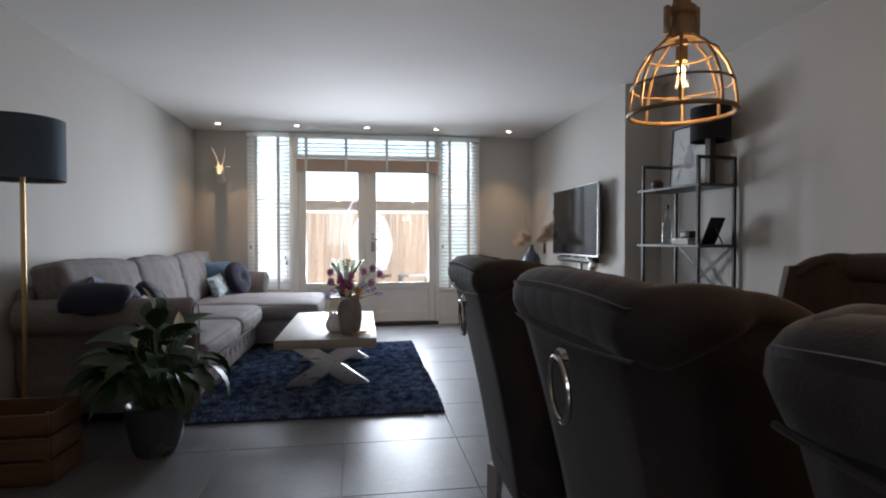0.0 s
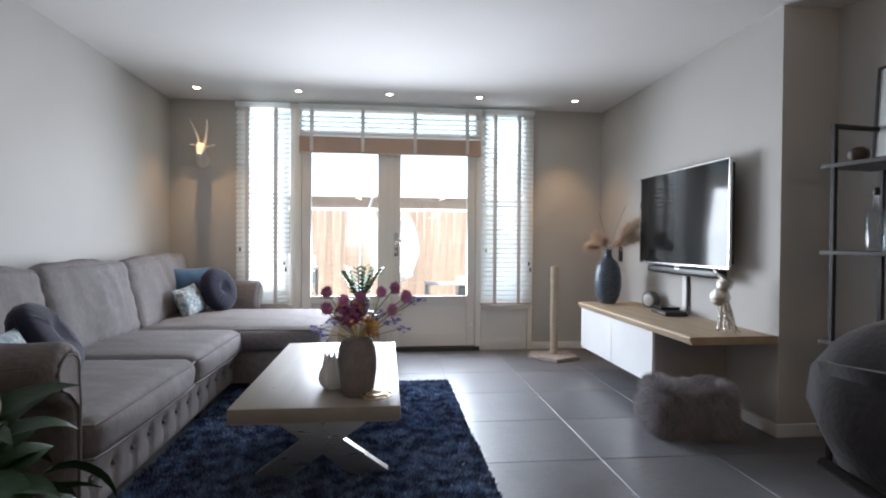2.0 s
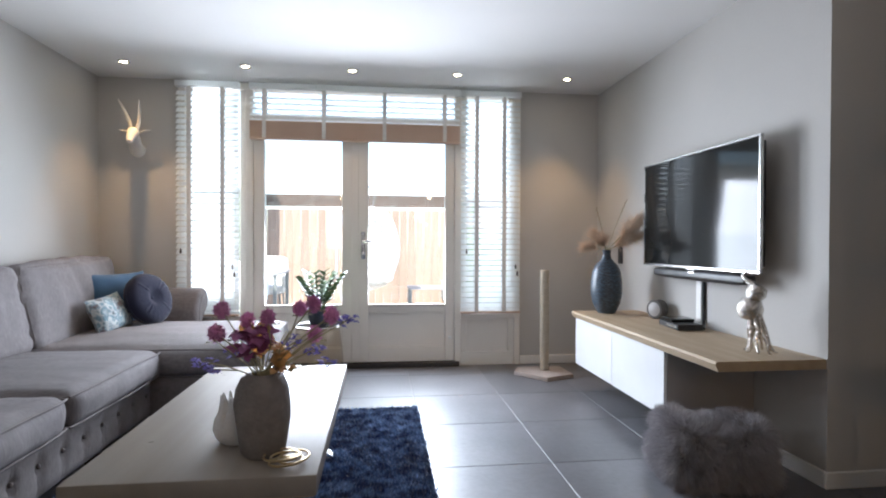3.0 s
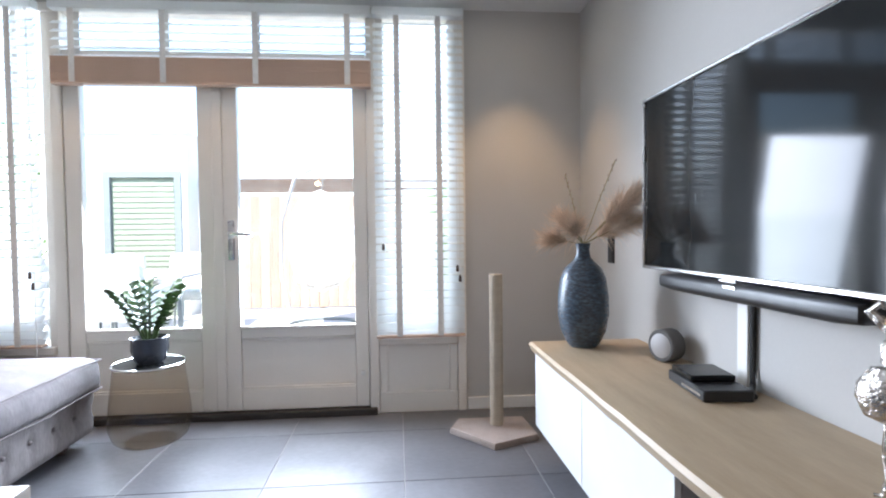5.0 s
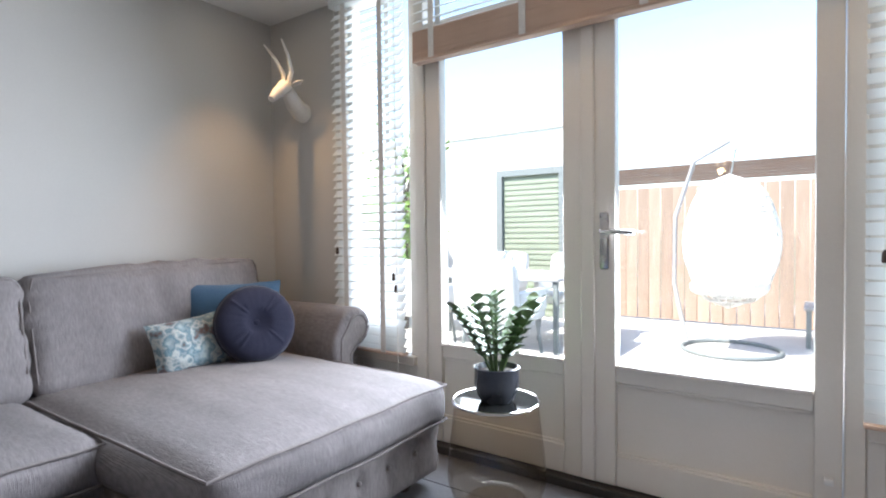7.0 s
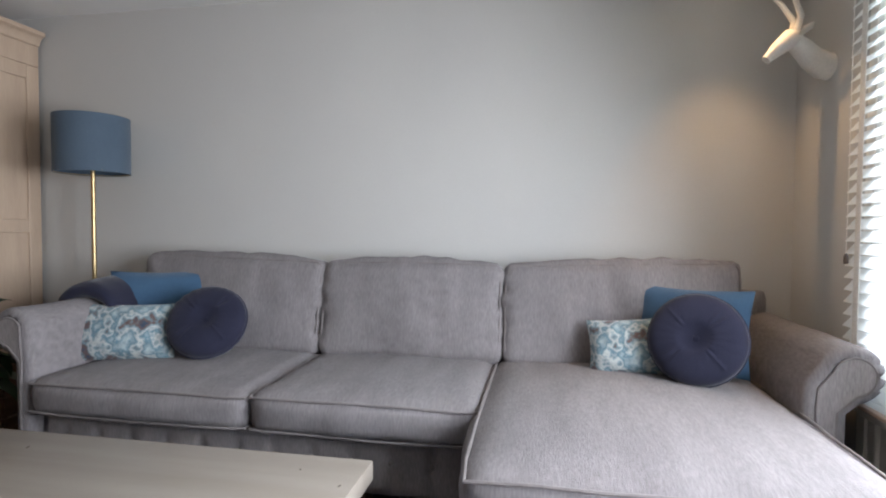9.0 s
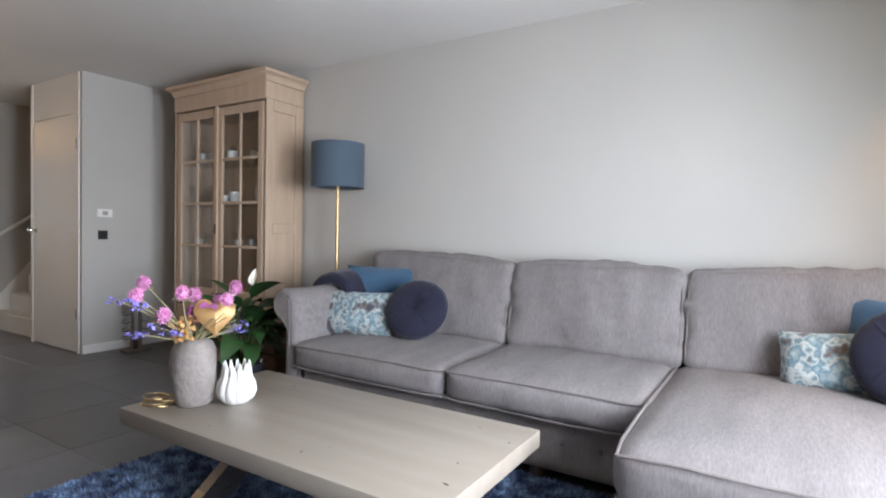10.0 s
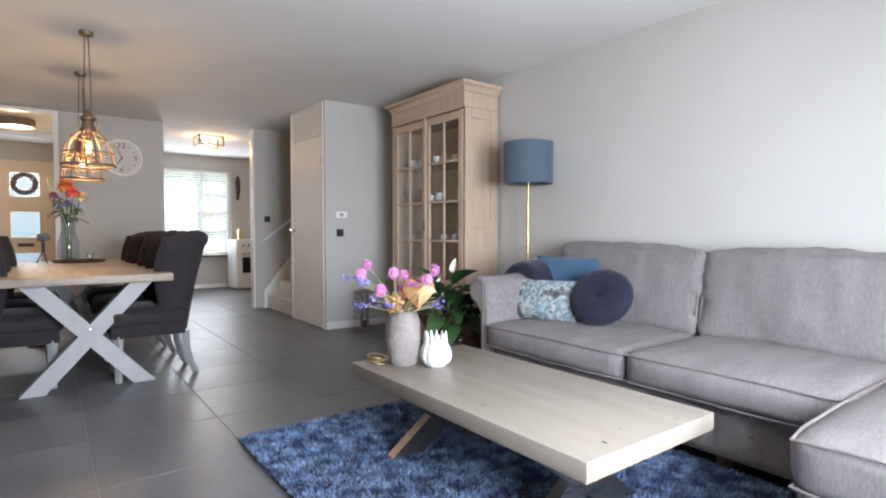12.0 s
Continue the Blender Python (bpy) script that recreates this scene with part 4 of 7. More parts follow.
# ---- lamps of the room ----
M["bulbglow"] = mat("lit_filament", (1.0, 0.55, 0.18), None, 3, 0.5, emit=40, grain=0)
M["spotglow"] = mat("lit_spot_lens", (1.0, 0.80, 0.55), None, 3, 0.5, emit=14, grain=0)
M["lampglow"] = mat("lit_bulb_glass", (1.0, 0.82, 0.58), None, 3, 0.5, emit=2.2, grain=0)
M["rattan"] = mat("bronzed_wire", (0.22, 0.15, 0.085), (0.15, 0.10, 0.055), 9, 0.5, 0.1, 90, metal=0.5)
for x, p in ((-1.636, 7.5), (-0.77, 1.8), (0.03, 1.8), (0.85, 1.8), (1.75, 7.5)):
    s = thing("recessed_spot", (x, 6.99, H), "small recessed ceiling spot with a nickel ring, lit", "spotlight", "row of ceiling spots")
    part("bezel", lathe([(0.026, -0.001), (0.030, -0.006), (0.040, -0.005), (0.043, 0.0)], 24, False), "chrome", s)
    part("lens", lathe([(0.0, -0.0015), (0.026, -0.0015)], 20, False), "spotglow", s)
    lamp("spot_light", "SPOT", (x, 6.99, H - 0.012), p, WARM, 0.02, (x, 7.10, 0.0), 74)


def cage_pendant(x, y, z, top, watts):
    """A bell-shaped wire cage lamp; z: the height of its lower ring."""
    k_ = 0.82
    p = thing("cage_pendant_lamp", pose(x, y, z) @ Matrix.Scale(k_, 4), "bronzed wire cage pendant lamp with a glowing filament bulb", "pendant lamp", "pendants over the dining table")
    prof = [(0.192, 0.0), (0.190, 0.05), (0.178, 0.12), (0.155, 0.18), (0.12, 0.235), (0.075, 0.275), (0.05, 0.29)]
    for k in range(8):
        a = 2 * math.pi * k / 8 + 0.2
        part("rib", tube([(r * math.cos(a), r * math.sin(a), zz) for r, zz in prof], 0.0062, 6), "rattan", p)
    for r, zz, b in ((0.194, 0.0, 0.0095), (0.183, 0.105, 0.005), (0.128, 0.226, 0.005)):
        part("hoop", ring(r, zz, b, 40, 8), "rattan", p)
    part("collar", lathe([(0.055, 0.28), (0.058, 0.30), (0.045, 0.325), (0.04, 0.37), (0.055, 0.38), (0.055, 0.40), (0.035, 0.42), (0.03, 0.455), (0.012, 0.465)], 20), "rattan", p)
    for s in (1, -1):
        part("clamp", box(s * 0.062 - 0.009, s * 0.062 + 0.009, -0.012, 0.012, 0.30, 0.41, 0.003), "rattan", p)
    part("socket", lathe([(0.022, 0.20), (0.022, 0.285), (0.03, 0.29)], 16), "rattan", p)
    b = part("bulb", lathe([(0.014, 0.20), (0.03, 0.17), (0.036, 0.14), (0.03, 0.105), (0.0, 0.09)], 20, False), "clear", p, "clear filament bulb")
    b.visible_shadow = False
    part("filament", joined(*[tube([(0.008 * math.cos(a), 0.008 * math.sin(a), 0.12), (0.012 * math.cos(a), 0.012 * math.sin(a), 0.175)], 0.003, 5) for a in (0, 1.57, 3.14, 4.71)]), "bulbglow", b)
    for s in (1, -1):
        part("chain", tube([(s * 0.02, 0, 0.455), (s * 0.024, 0, 0.60), (s * 0.012, 0, (top - z) / k_ - 0.03)], 0.004, 6), "black", p)
    part("ceiling_rose", lathe([(0.05, (top - z) / k_ - 0.03), (0.055, (top - z) / k_)], 20), "rattan", p)
    lamp("pendant_light", "POINT", (x, y, z + 0.10), watts, WARM, 0.03)


cage_pendant(0.978, 2.176, 1.489, H, 1.5)
cage_pendant(0.96, 1.0, 1.489, H, 1.5)

# floor lamp
fl = thing("floor_lamp", (-1.766, 3.676, 0), "brass floor lamp with a petrol blue velvet drum shade", "lamp")
part("base", lathe([(0.0, 0), (0.14, 0), (0.14, 0.015), (0.02, 0.022), (0.012, 0.03)], 32), "brass", fl)
part("pole", lathe([(0.012, 0.03), (0.012, 1.52)], 14), "brass", fl)
part("shade", lathe([(0.186, 1.40), (0.19, 1.40), (0.19, 1.715), (0.186, 1.715), (0.186, 1.40)], 48, False), "shade", fl, "petrol blue velvet drum shade")
part("shade_ring", joined(ring(0.187, 1.405, 0.003), tube([(-0.186, 0, 1.46), (0.186, 0, 1.46)], 0.003, 6), tube([(0, -0.186, 1.46), (0, 0.186, 1.46)], 0.003, 6)), "brass", fl)
part("bulb", lathe([(0.012, 1.50), (0.03, 1.56), (0.0, 1.60)], 14), "white", fl)

# glass cabinet
cab = thing("display_cabinet", (-1.82, 2.50, 0), "tall pale oak display cabinet with glazed double doors", "cabinet")
CX, CY0, CY1 = -1.62, 1.92, 3.075


def cpart(name, bm, material="cab", label="", parent=None, smooth=True):
    return part(name, bm, material, parent or cab, label, smooth, None, True)


cpart("plinth", box(XL + 0.02, CX - 0.02, CY0 + 0.02, CY1 - 0.02, 0, 0.10, 0.006))
cpart("side_panel", box(XL + 0.016, CX - 0.024, CY1 - 0.028, CY1 - 0.004, 0.10, 2.084))
cpart("side_panel", box(XL + 0.016, CX - 0.024, CY0 + 0.004, CY0 + 0.028, 0.10, 2.084))
for y0, y1 in ((CY1 - 0.004, CY1 + 0.008), (CY0 - 0.008, CY0 + 0.004)):
    for z0, z1 in ((0.10, 0.2), (1.06, 1.14), (2.0, 2.084)):
        cpart("side_rail", box(XL + 0.10, CX - 0.07, y0, y1, z0, z1, 0.003))
    cpart("side_stile", box(CX - 0.07, CX - 0.001, y0, y1, 0.10, 2.084, 0.004))
    cpart("side_stile", box(XL + 0.016, XL + 0.10, y0, y1, 0.10, 2.084, 0.004))
cpart("back_panel", box(XL + 0.016, XL + 0.03, CY0 + 0.03, CY1 - 0.03, 0.10, 2.084))
for z in (0.10, 0.54, 0.936, 1.286, 1.636, 2.04):
    cpart("shelf", box(XL + 0.032, CX - 0.03, CY0 + 0.03, CY1 - 0.03, z, z + (0.02 if z in (0.10, 2.04) else 0.008), 0.002), "cab" if z in (0.10, 2.04) else "clear", "", None, False).visible_shadow = z in (0.10, 2.04)
cpart("frieze", box(XL + 0.016, CX + 0.008, CY0 - 0.008, CY1 + 0.008, 2.085, 2.214, 0.004))
bm = bmesh.new()
rows = []
for o, z in ((0.010, 2.2145), (0.016, 2.221), (0.018, 2.229), (0.021, 2.240), (0.028, 2.253), (0.039, 2.264), (0.050, 2.270), (0.057, 2.274), (0.059, 2.281), (0.059, 2.295), (0.055, 2.299)):
    rows.append([bm.verts.new(p) for p in ((XL + 0.016, CY0 - o, z), (CX + o, CY0 - o, z), (CX + o, CY1 + o, z), (XL + 0.016, CY1 + o, z))])
for a, b in zip(rows, rows[1:]):
    for k in range(4):
        bm.faces.new((a[k], a[(k + 1) % 4], b[(k + 1) % 4], b[k]))
bm.faces.new(rows[0][::-1])
bm.faces.new(rows[-1])
cpart("cornice", bm, "cab", "moulded oak cornice")
for s, (y0, y1) in enumerate(((CY0 + 0.03, 2.494), (2.501, CY1 - 0.03))):
    d = cpart("door", joined(box(CX - 0.024, CX, y0, y0 + 0.055, 0.12, 2.07, 0.003), box(CX - 0.024, CX, y1 - 0.055, y1, 0.12, 2.07, 0.003), box(CX - 0.024, CX - 0.001, y0 + 0.055, y1 - 0.055, 2.0, 2.07, 0.003),
                             box(CX - 0.024, CX - 0.001, y0 + 0.055, y1 - 0.055, 0.12, 0.60, 0.003)), "cab", "glazed oak door")
    yc = (y0 + y1) / 2
    cpart("muntin", box(CX - 0.02, CX - 0.003, yc - 0.011, yc + 0.011, 0.60, 2.0, 0.003), "cab", "", d)
    for z in (0.95, 1.30, 1.65):
        cpart("muntin", box(CX - 0.0205, CX - 0.0035, y0 + 0.055, y1 - 0.055, z - 0.011, z + 0.011, 0.003), "cab", "", d)
    p = cpart("pane", box(CX - 0.014, CX - 0.011, y0 + 0.055, y1 - 0.055, 0.60, 2.0), "clear", "clear glass", d, False)
    p.visible_shadow = False
cpart("key_strip", box(CX - 0.001, CX + 0.016, 2.48, 2.515, 0.12, 2.083, 0.004), "cab")
cpart("escutcheon", box(CX + 0.016, CX + 0.02, 2.488, 2.506, 1.05, 1.13, 0.003), "darkwood")
M["porcelain"] = mat("white_porcelain", (0.72, 0.71, 0.69), None, 6, 0.2, grain=0.02)
rg = random.Random(7)
for z in (0.944, 1.294, 1.644):
    for k in range(9):
        y = CY0 + 0.10 + k * 0.118 + rg.uniform(-0.02, 0.02)
        x = -1.73 + rg.uniform(-0.08, 0.06)
        if z == 1.294 and k in (6, 7):
            if k == 6:
                solo("plate", moved(lathe([(0.0, 0.0), (0.08, 0.004), (0.125, 0.016), (0.127, 0.02), (0.08, 0.01), (0.0, 0.006)], 28), pose(-1.9, y + 0.05, z + 0.127, 0, 78, 0)), "porcelain", "round patterned plate standing in the cabinet", "plate")
            continue
        r, h = rg.uniform(0.030, 0.043), rg.uniform(0.10, 0.20)
        if rg.random() < 0.5:
            solo("drinking_glass", moved(lathe([(r * 0.8, 0), (r * 0.8, 0.004), (0.006, 0.01), (0.006, h * 0.45), (r, h * 0.6), (r * 0.95, h)], 14, False), pose(x, y, z + 0.001)), "clear", "clear stemmed drinking glass on a cabinet shelf", "glass", None, "glassware in the cabinet")
        else:
            solo("cup", moved(lathe([(r * 0.6, 0), (r, h * 0.2), (r * 1.05, h * 0.5), (r * 0.98, h * 0.5), (r * 0.9, h * 0.2), (0, 0.01)], 16), pose(x, y, z + 0.001)), "porcelain", "white porcelain cup on a cabinet shelf", "cup", None, "crockery in the cabinet")


# ---- plants and flowers ----
M["leaf"] = mat("glossy_dark_leaf", (0.022, 0.058, 0.016), (0.012, 0.036, 0.010), 6, 0.50, 0.15, 40, spec=0.3, random_tint=0.25, grain=0.2)
M["leaf_zz"] = mat("zz_leaf", (0.075, 0.13, 0.04), (0.04, 0.085, 0.025), 9, 0.3, random_tint=0.3)
M["stem"] = mat("green_stem", (0.06, 0.11, 0.03), None, 9, 0.5)
M["pot"] = mat("dark_glazed_pot", (0.03, 0.035, 0.045), (0.05, 0.055, 0.065), 6, 0.25, 0.1, 30)
M["soil"] = mat("potting_soil", (0.03, 0.022, 0.016), None, 30, 0.95, 0.8, 60)


def leaf_mesh(length, width, bend, fold=0.25, n=7, point=1.0):
    """A leaf along +y from the origin that arches over towards -z."""
    bm = bmesh.new()
    rows = []
    y = z = 0.0
    for k in range(n + 1):
        t = k / n
        w = width / 2 * (math.sin(math.pi * min(1, t ** 0.75 * 0.98 + 0.02)) ** 0.9) * (1 - 0.15 * t * point)
        a = -bend * t
        if k:
            y += length / n * math.cos(a)
            z += length / n * math.sin(a)
        rows.append([bm.verts.new((s * w, y, z + abs(s) * w * fold + 0.004 * math.sin(9 * t) * abs(s))) for s in (-1, 0, 1)])
    for a, b in zip(rows, rows[1:]):
        for k in range(2):
            bm.faces.new((a[k], a[k + 1], b[k + 1], b[k]))
    return bm


lily = thing("peace_lily", (-1.075, 3.52, 0), "leafy peace lily with white spathes in a dark glazed pot", "plant")
part("pot", lathe([(0.0, 0.0), (0.095, 0.0), (0.115, 0.04), (0.14, 0.17), (0.145, 0.25), (0.138, 0.255), (0.128, 0.24), (0.12, 0.225), (0.0, 0.225)], 30), "pot", lily, "dark glazed round pot")
part("soil", lathe([(0.0, 0.232), (0.12, 0.228)], 20, False), "soil", lily)
rg = random.Random(3)
for k in range(74):
    a = rg.uniform(0, 2 * math.pi)
    tilt = rg.uniform(12, 72)
    ln = rg.uniform(0.15, 0.28)
    stem = rg.uniform(0.12, 0.34) * (1.1 - tilt / 110)
    r0 = rg.uniform(0.0, 0.05)
    root = Vector((r0 * math.cos(a), r0 * math.sin(a), 0.22))
    d = Vector((math.cos(a) * math.sin(radians(tilt * 0.6)), math.sin(a) * math.sin(radians(tilt * 0.6)), math.cos(radians(tilt * 0.6))))
    tip = root + d * (stem + 0.12)
    lf = part("leaf", moved(leaf_mesh(ln, ln * rg.uniform(0.44, 0.58), rg.uniform(0.7, 1.9)), pose(*tip, 0, 0, math.degrees(a) - 90) @ pose(0, 0, 0, 80 - tilt, rg.uniform(-25, 25), 0)), "leaf", lily)
    part("stalk", tube([root, (root + tip) / 2 + Vector((0, 0, 0.01)), tip], 0.0035, 5), "stem", lf)
M["spathe"] = mat("white_spathe", (0.78, 0.77, 0.68), None, 8, 0.5)
for a, tilt, ln in ((2.0, 8, 0.52), (0.3, 16, 0.40), (4.2, 18, 0.36), (5.4, 24, 0.34)):
    d = Vector((math.cos(a) * math.sin(radians(tilt)), math.sin(a) * math.sin(radians(tilt)), math.cos(radians(tilt))))
    tip = Vector((0, 0, 0.22)) + d * ln
    st = part("flower_stalk", tube([(0, 0, 0.22), tip], 0.0035, 5), "stem", lily)
    part("spathe", moved(leaf_mesh(0.12, 0.055, 0.3, 0.7), pose(*tip, 75, 0, math.degrees(a))), "spathe", st, "white spathe")
    part("spadix", tube([tip, tip + Vector((0, 0, 0.05))], 0.006, 6), "spathe", st)

M["crate"] = mat("brown_crate_wood", (0.16, 0.085, 0.05), (0.10, 0.055, 0.032), 4, 0.7, 0.2, 60, stretch=(1, 1, 6))
cr = thing("wooden_crate", (-1.60, 3.33, 0), "brown slatted wooden crate beside the sofa arm", "crate")
for k in range(3):
    z = 0.01 + k * 0.11
    for y in (-0.14, 0.14):
        part("slat", box(-0.20, 0.20, y - 0.007, y + 0.007, z, z + 0.09, 0.002), "crate", cr)
    for x in (-0.20, 0.20):
        part("slat", box(x - 0.007, x + 0.007, -0.132, 0.132, z, z + 0.09, 0.002), "crate", cr)
part("bottom", box(-0.19, 0.19, -0.13, 0.13, 0.0, 0.012), "crate", cr)
for x in (-0.185, 0.185):
    for y in (-0.125, 0.125):
        part("corner_post", box(x - 0.008, x + 0.008, y - 0.007, y + 0.007, 0.012, 0.325), "crate", cr)

# wire candle stand by the wall
M["rusty"] = mat("grey_brown_iron", (0.20, 0.17, 0.15), (0.13, 0.11, 0.10), 9, 0.6, 0.2, 70, metal=0.4)
cs = thing("candle_stand", (-1.45, 1.62, 0), "weathered wooden and wire candle stand on the floor", "candle stand")
part("foot", box(-0.11, 0.11, -0.06, 0.06, 0.0, 0.03, 0.006), "rusty", cs)
for x in (-0.035, 0.035):
    part("upright", box(x - 0.012, x + 0.012, -0.012, 0.012, 0.03, 0.40, 0.003), "rusty", cs)
part("cap", lathe([(0.07, 0.385), (0.11, 0.39), (0.10, 0.41), (0.03, 0.43), (0.0, 0.43)], 20), "rusty", cs)
for k, z in enumerate((0.13, 0.20, 0.27, 0.34)):
    for s in (1, -1):
        part("hook", tube([(s * 0.045, 0, z), (s * 0.085, 0, z - 0.012), (s * 0.12, 0, z), (s * 0.115, 0, z + 0.022), (s * 0.09, 0, z + 0.02)], 0.004, 6), "black", cs)
for x in (-0.0, 0.06):
    part("candle", lathe([(0.018, 0.03), (0.018, 0.10), (0.0, 0.103)], 12), "darkwood", cs)

# bouquet on the coffee table
M["concrete_vase"] = mat("rough_grey_ceramic", (0.225, 0.20, 0.185), (0.155, 0.137, 0.127), 9, 0.8, 0.6, 50, grain=0.25, gscale=40)
M["white_vase"] = mat("matt_white_ceramic", (0.66, 0.65, 0.63), None, 6, 0.5, 0.05, 80)
M["pink"] = mat("pink_petal", (0.60, 0.26, 0.46), (0.48, 0.17, 0.36), 30, 0.7, 0.4, 160, random_tint=0.2)
M["mauve"] = mat("mauve_petal", (0.27, 0.075, 0.19), (0.18, 0.05, 0.14), 30, 0.7, 0.3, 120, random_tint=0.2)
M["lilac"] = mat("lilac_petal", (0.22, 0.20, 0.58), (0.17, 0.15, 0.46), 30, 0.7, random_tint=0.25)
M["gold_leaf"] = mat("gold_sprayed_leaf", (0.70, 0.44, 0.20), (0.58, 0.35, 0.14), 12, 0.4, 0.2, 60, metal=0.35)
M["dry"] = mat("dry_stem", (0.30, 0.27, 0.15), None, 9, 0.7)
TZ = 0.4115
vz = solo("ceramic_vase", moved(lathe([(0.0, 0), (0.058, 0), (0.068, 0.012), (0.074, 0.05), (0.082, 0.11), (0.084, 0.16), (0.079, 0.205), (0.066, 0.236), (0.048, 0.248), (0.038, 0.25), (0.032, 0.245), (0.03, 0.10), (0, 0.1)], 40), pose(0, 0, 0)), "concrete_vase", "rough grey stoneware vase on the coffee table", "vase", pose(-0.115, 4.485, TZ))
for v in vz.data.vertices:
    a = math.atan2(v.co.y, v.co.x)
    k = 1 + 0.035 * math.sin(3 * a + v.co.z * 22) + 0.05 * noise.noise(Vector((v.co.x * 18, v.co.y * 18, v.co.z * 14)))
    v.co.x, v.co.y = v.co.x * k, v.co.y * k
wv = lathe([(0.0, 0), (0.045, 0), (0.066, 0.018), (0.076, 0.045), (0.072, 0.075), (0.058, 0.105), (0.047, 0.125), (0.046, 0.138), (0.042, 0.138), (0.042, 0.12), (0.055, 0.09), (0.06, 0.06), (0, 0.03)], 110)
for v in wv.verts:
    a = math.atan2(v.co.y, v.co.x)
    lobe = abs(math.cos(a * 5.5))
    if v.co.z > 0.012 and v.co.xy.length > 0.03:
        k = 1 - 0.12 * (1 - lobe) ** 1.5 * min(1, v.co.z / 0.06)
        v.co.x, v.co.y = v.co.x * k, v.co.y * k
    if v.co.z > 0.115:
        v.co.z += 0.034 * lobe ** 2.5 - 0.014
        w_ = 1 + 0.12 * lobe ** 2
        v.co.x, v.co.y = v.co.x * w_, v.co.y * w_
solo("ribbed_vase", wv, "white_vase", "small white lobed ceramic vase on the coffee table", "vase", pose(-0.222, 4.60, TZ))
rb = thing("brass_rings", (-0.03, 4.395, TZ), "stack of interlocking brass rings on the coffee table", "ornament")
for k, (dx, dy, r) in enumerate(((0, 0, 0.05), (0.02, 0.012, 0.045), (-0.02, 0.014, 0.048), (0.0, -0.015, 0.042))):
    part("brass_ring", moved(ring(r, 0, 0.0035, 30, 6), pose(dx, dy, 0.008 + 0.007 * k, rg.uniform(-6, 6), rg.uniform(-6, 6), 0)), "brass", rb)

bq = thing("bouquet", (-0.115, 4.485, TZ + 0.20), "silk bouquet of pink, mauve and lilac flowers with golden leaves", "bouquet")


def stem_to(p, bend=0.02):
    mid = Vector(p) * 0.55 + Vector((rg.uniform(-bend, bend), rg.uniform(-bend, bend), 0.02))
    return part("flower_stem", tube([(rg.uniform(-0.012, 0.012), rg.uniform(-0.012, 0.012), -0.08), (0, 0, 0.03), mid, p], 0.0022, 5), "dry", bq)


def globe(p, r, material):
    st = stem_to(p)
    bm = bmesh.new()
    bmesh.ops.create_icosphere(bm, subdivisions=3, radius=r * 0.8)
    for v in bm.verts:
        v.co *= 0.92 + 0.10 * noise.noise(v.co * (3 / r)) + rg.uniform(-0.06, 0.10)
    bm.transform(Matrix.Translation(p) @ Matrix.Diagonal((1, 1, 1.2, 1)))
    head = part("blossom", bm, material, st)
    q = np.random.RandomState(int(r * 1e6) % 999)
    nv = q.normal(size=(260, 3))
    nv /= np.linalg.norm(nv, axis=1)[:, None]
    blades("floret", np.array(p) + nv * r * np.array([0.72, 0.72, 0.88]), nv, r * 0.45, r * 0.16, material, head, 0.35, 3)
    for k in range(3):
        part("bract", moved(leaf_mesh(r * 1.7, r * 0.22, 0.3), Matrix.Translation(Vector(p) - Vector((0, 0, r * 0.9))) @ pose(0, 0, 0, 8, 0, 120 * k + 30)), "dry", st)


def spray(p, material, n, spread, size):
    st = stem_to(p)
    bms = []
    for k in range(n):
        q = Vector(p) + Vector((rg.gauss(0, spread), rg.gauss(0, spread), rg.gauss(0, spread * 0.6)))
        for j in range(4):
            bms.append(moved(leaf_mesh(size, size * 0.8, 0.6, 0.3, 3), Matrix.Translation(q) @ pose(0, 0, 0, rg.uniform(-40, 40), rg.uniform(-40, 40), 90 * j)))
    part("floret", joined(*bms), material, st)


for p in ((0.21, -0.02, 0.23), (0.10, 0.08, 0.24), (0.01, 0.02, 0.22), (0.16, -0.06, 0.27), (0.15, 0.05, 0.16), (-0.13, -0.03, 0.18), (-0.14, 0.06, 0.24), (-0.07, 0.10, 0.20)):
    globe(p, rg.uniform(0.022, 0.028), "pink")
spray((-0.02, 0.03, 0.17), "mauve", 7, 0.022, 0.045)
spray((-0.04, -0.02, 0.15), "mauve", 7, 0.024, 0.045)
for p in ((0.22, 0.03, 0.20), (0.13, 0.07, 0.10), (0.17, 0.03, 0.12), (0.10, -0.04, 0.15), (0.19, -0.03, 0.09), (0.27, -0.02, 0.22), (-0.18, -0.04, 0.10), (-0.16, 0.02, 0.06), (-0.12, 0.12, 0.10)):
    spray(p, "lilac", 9, 0.015, 0.014)
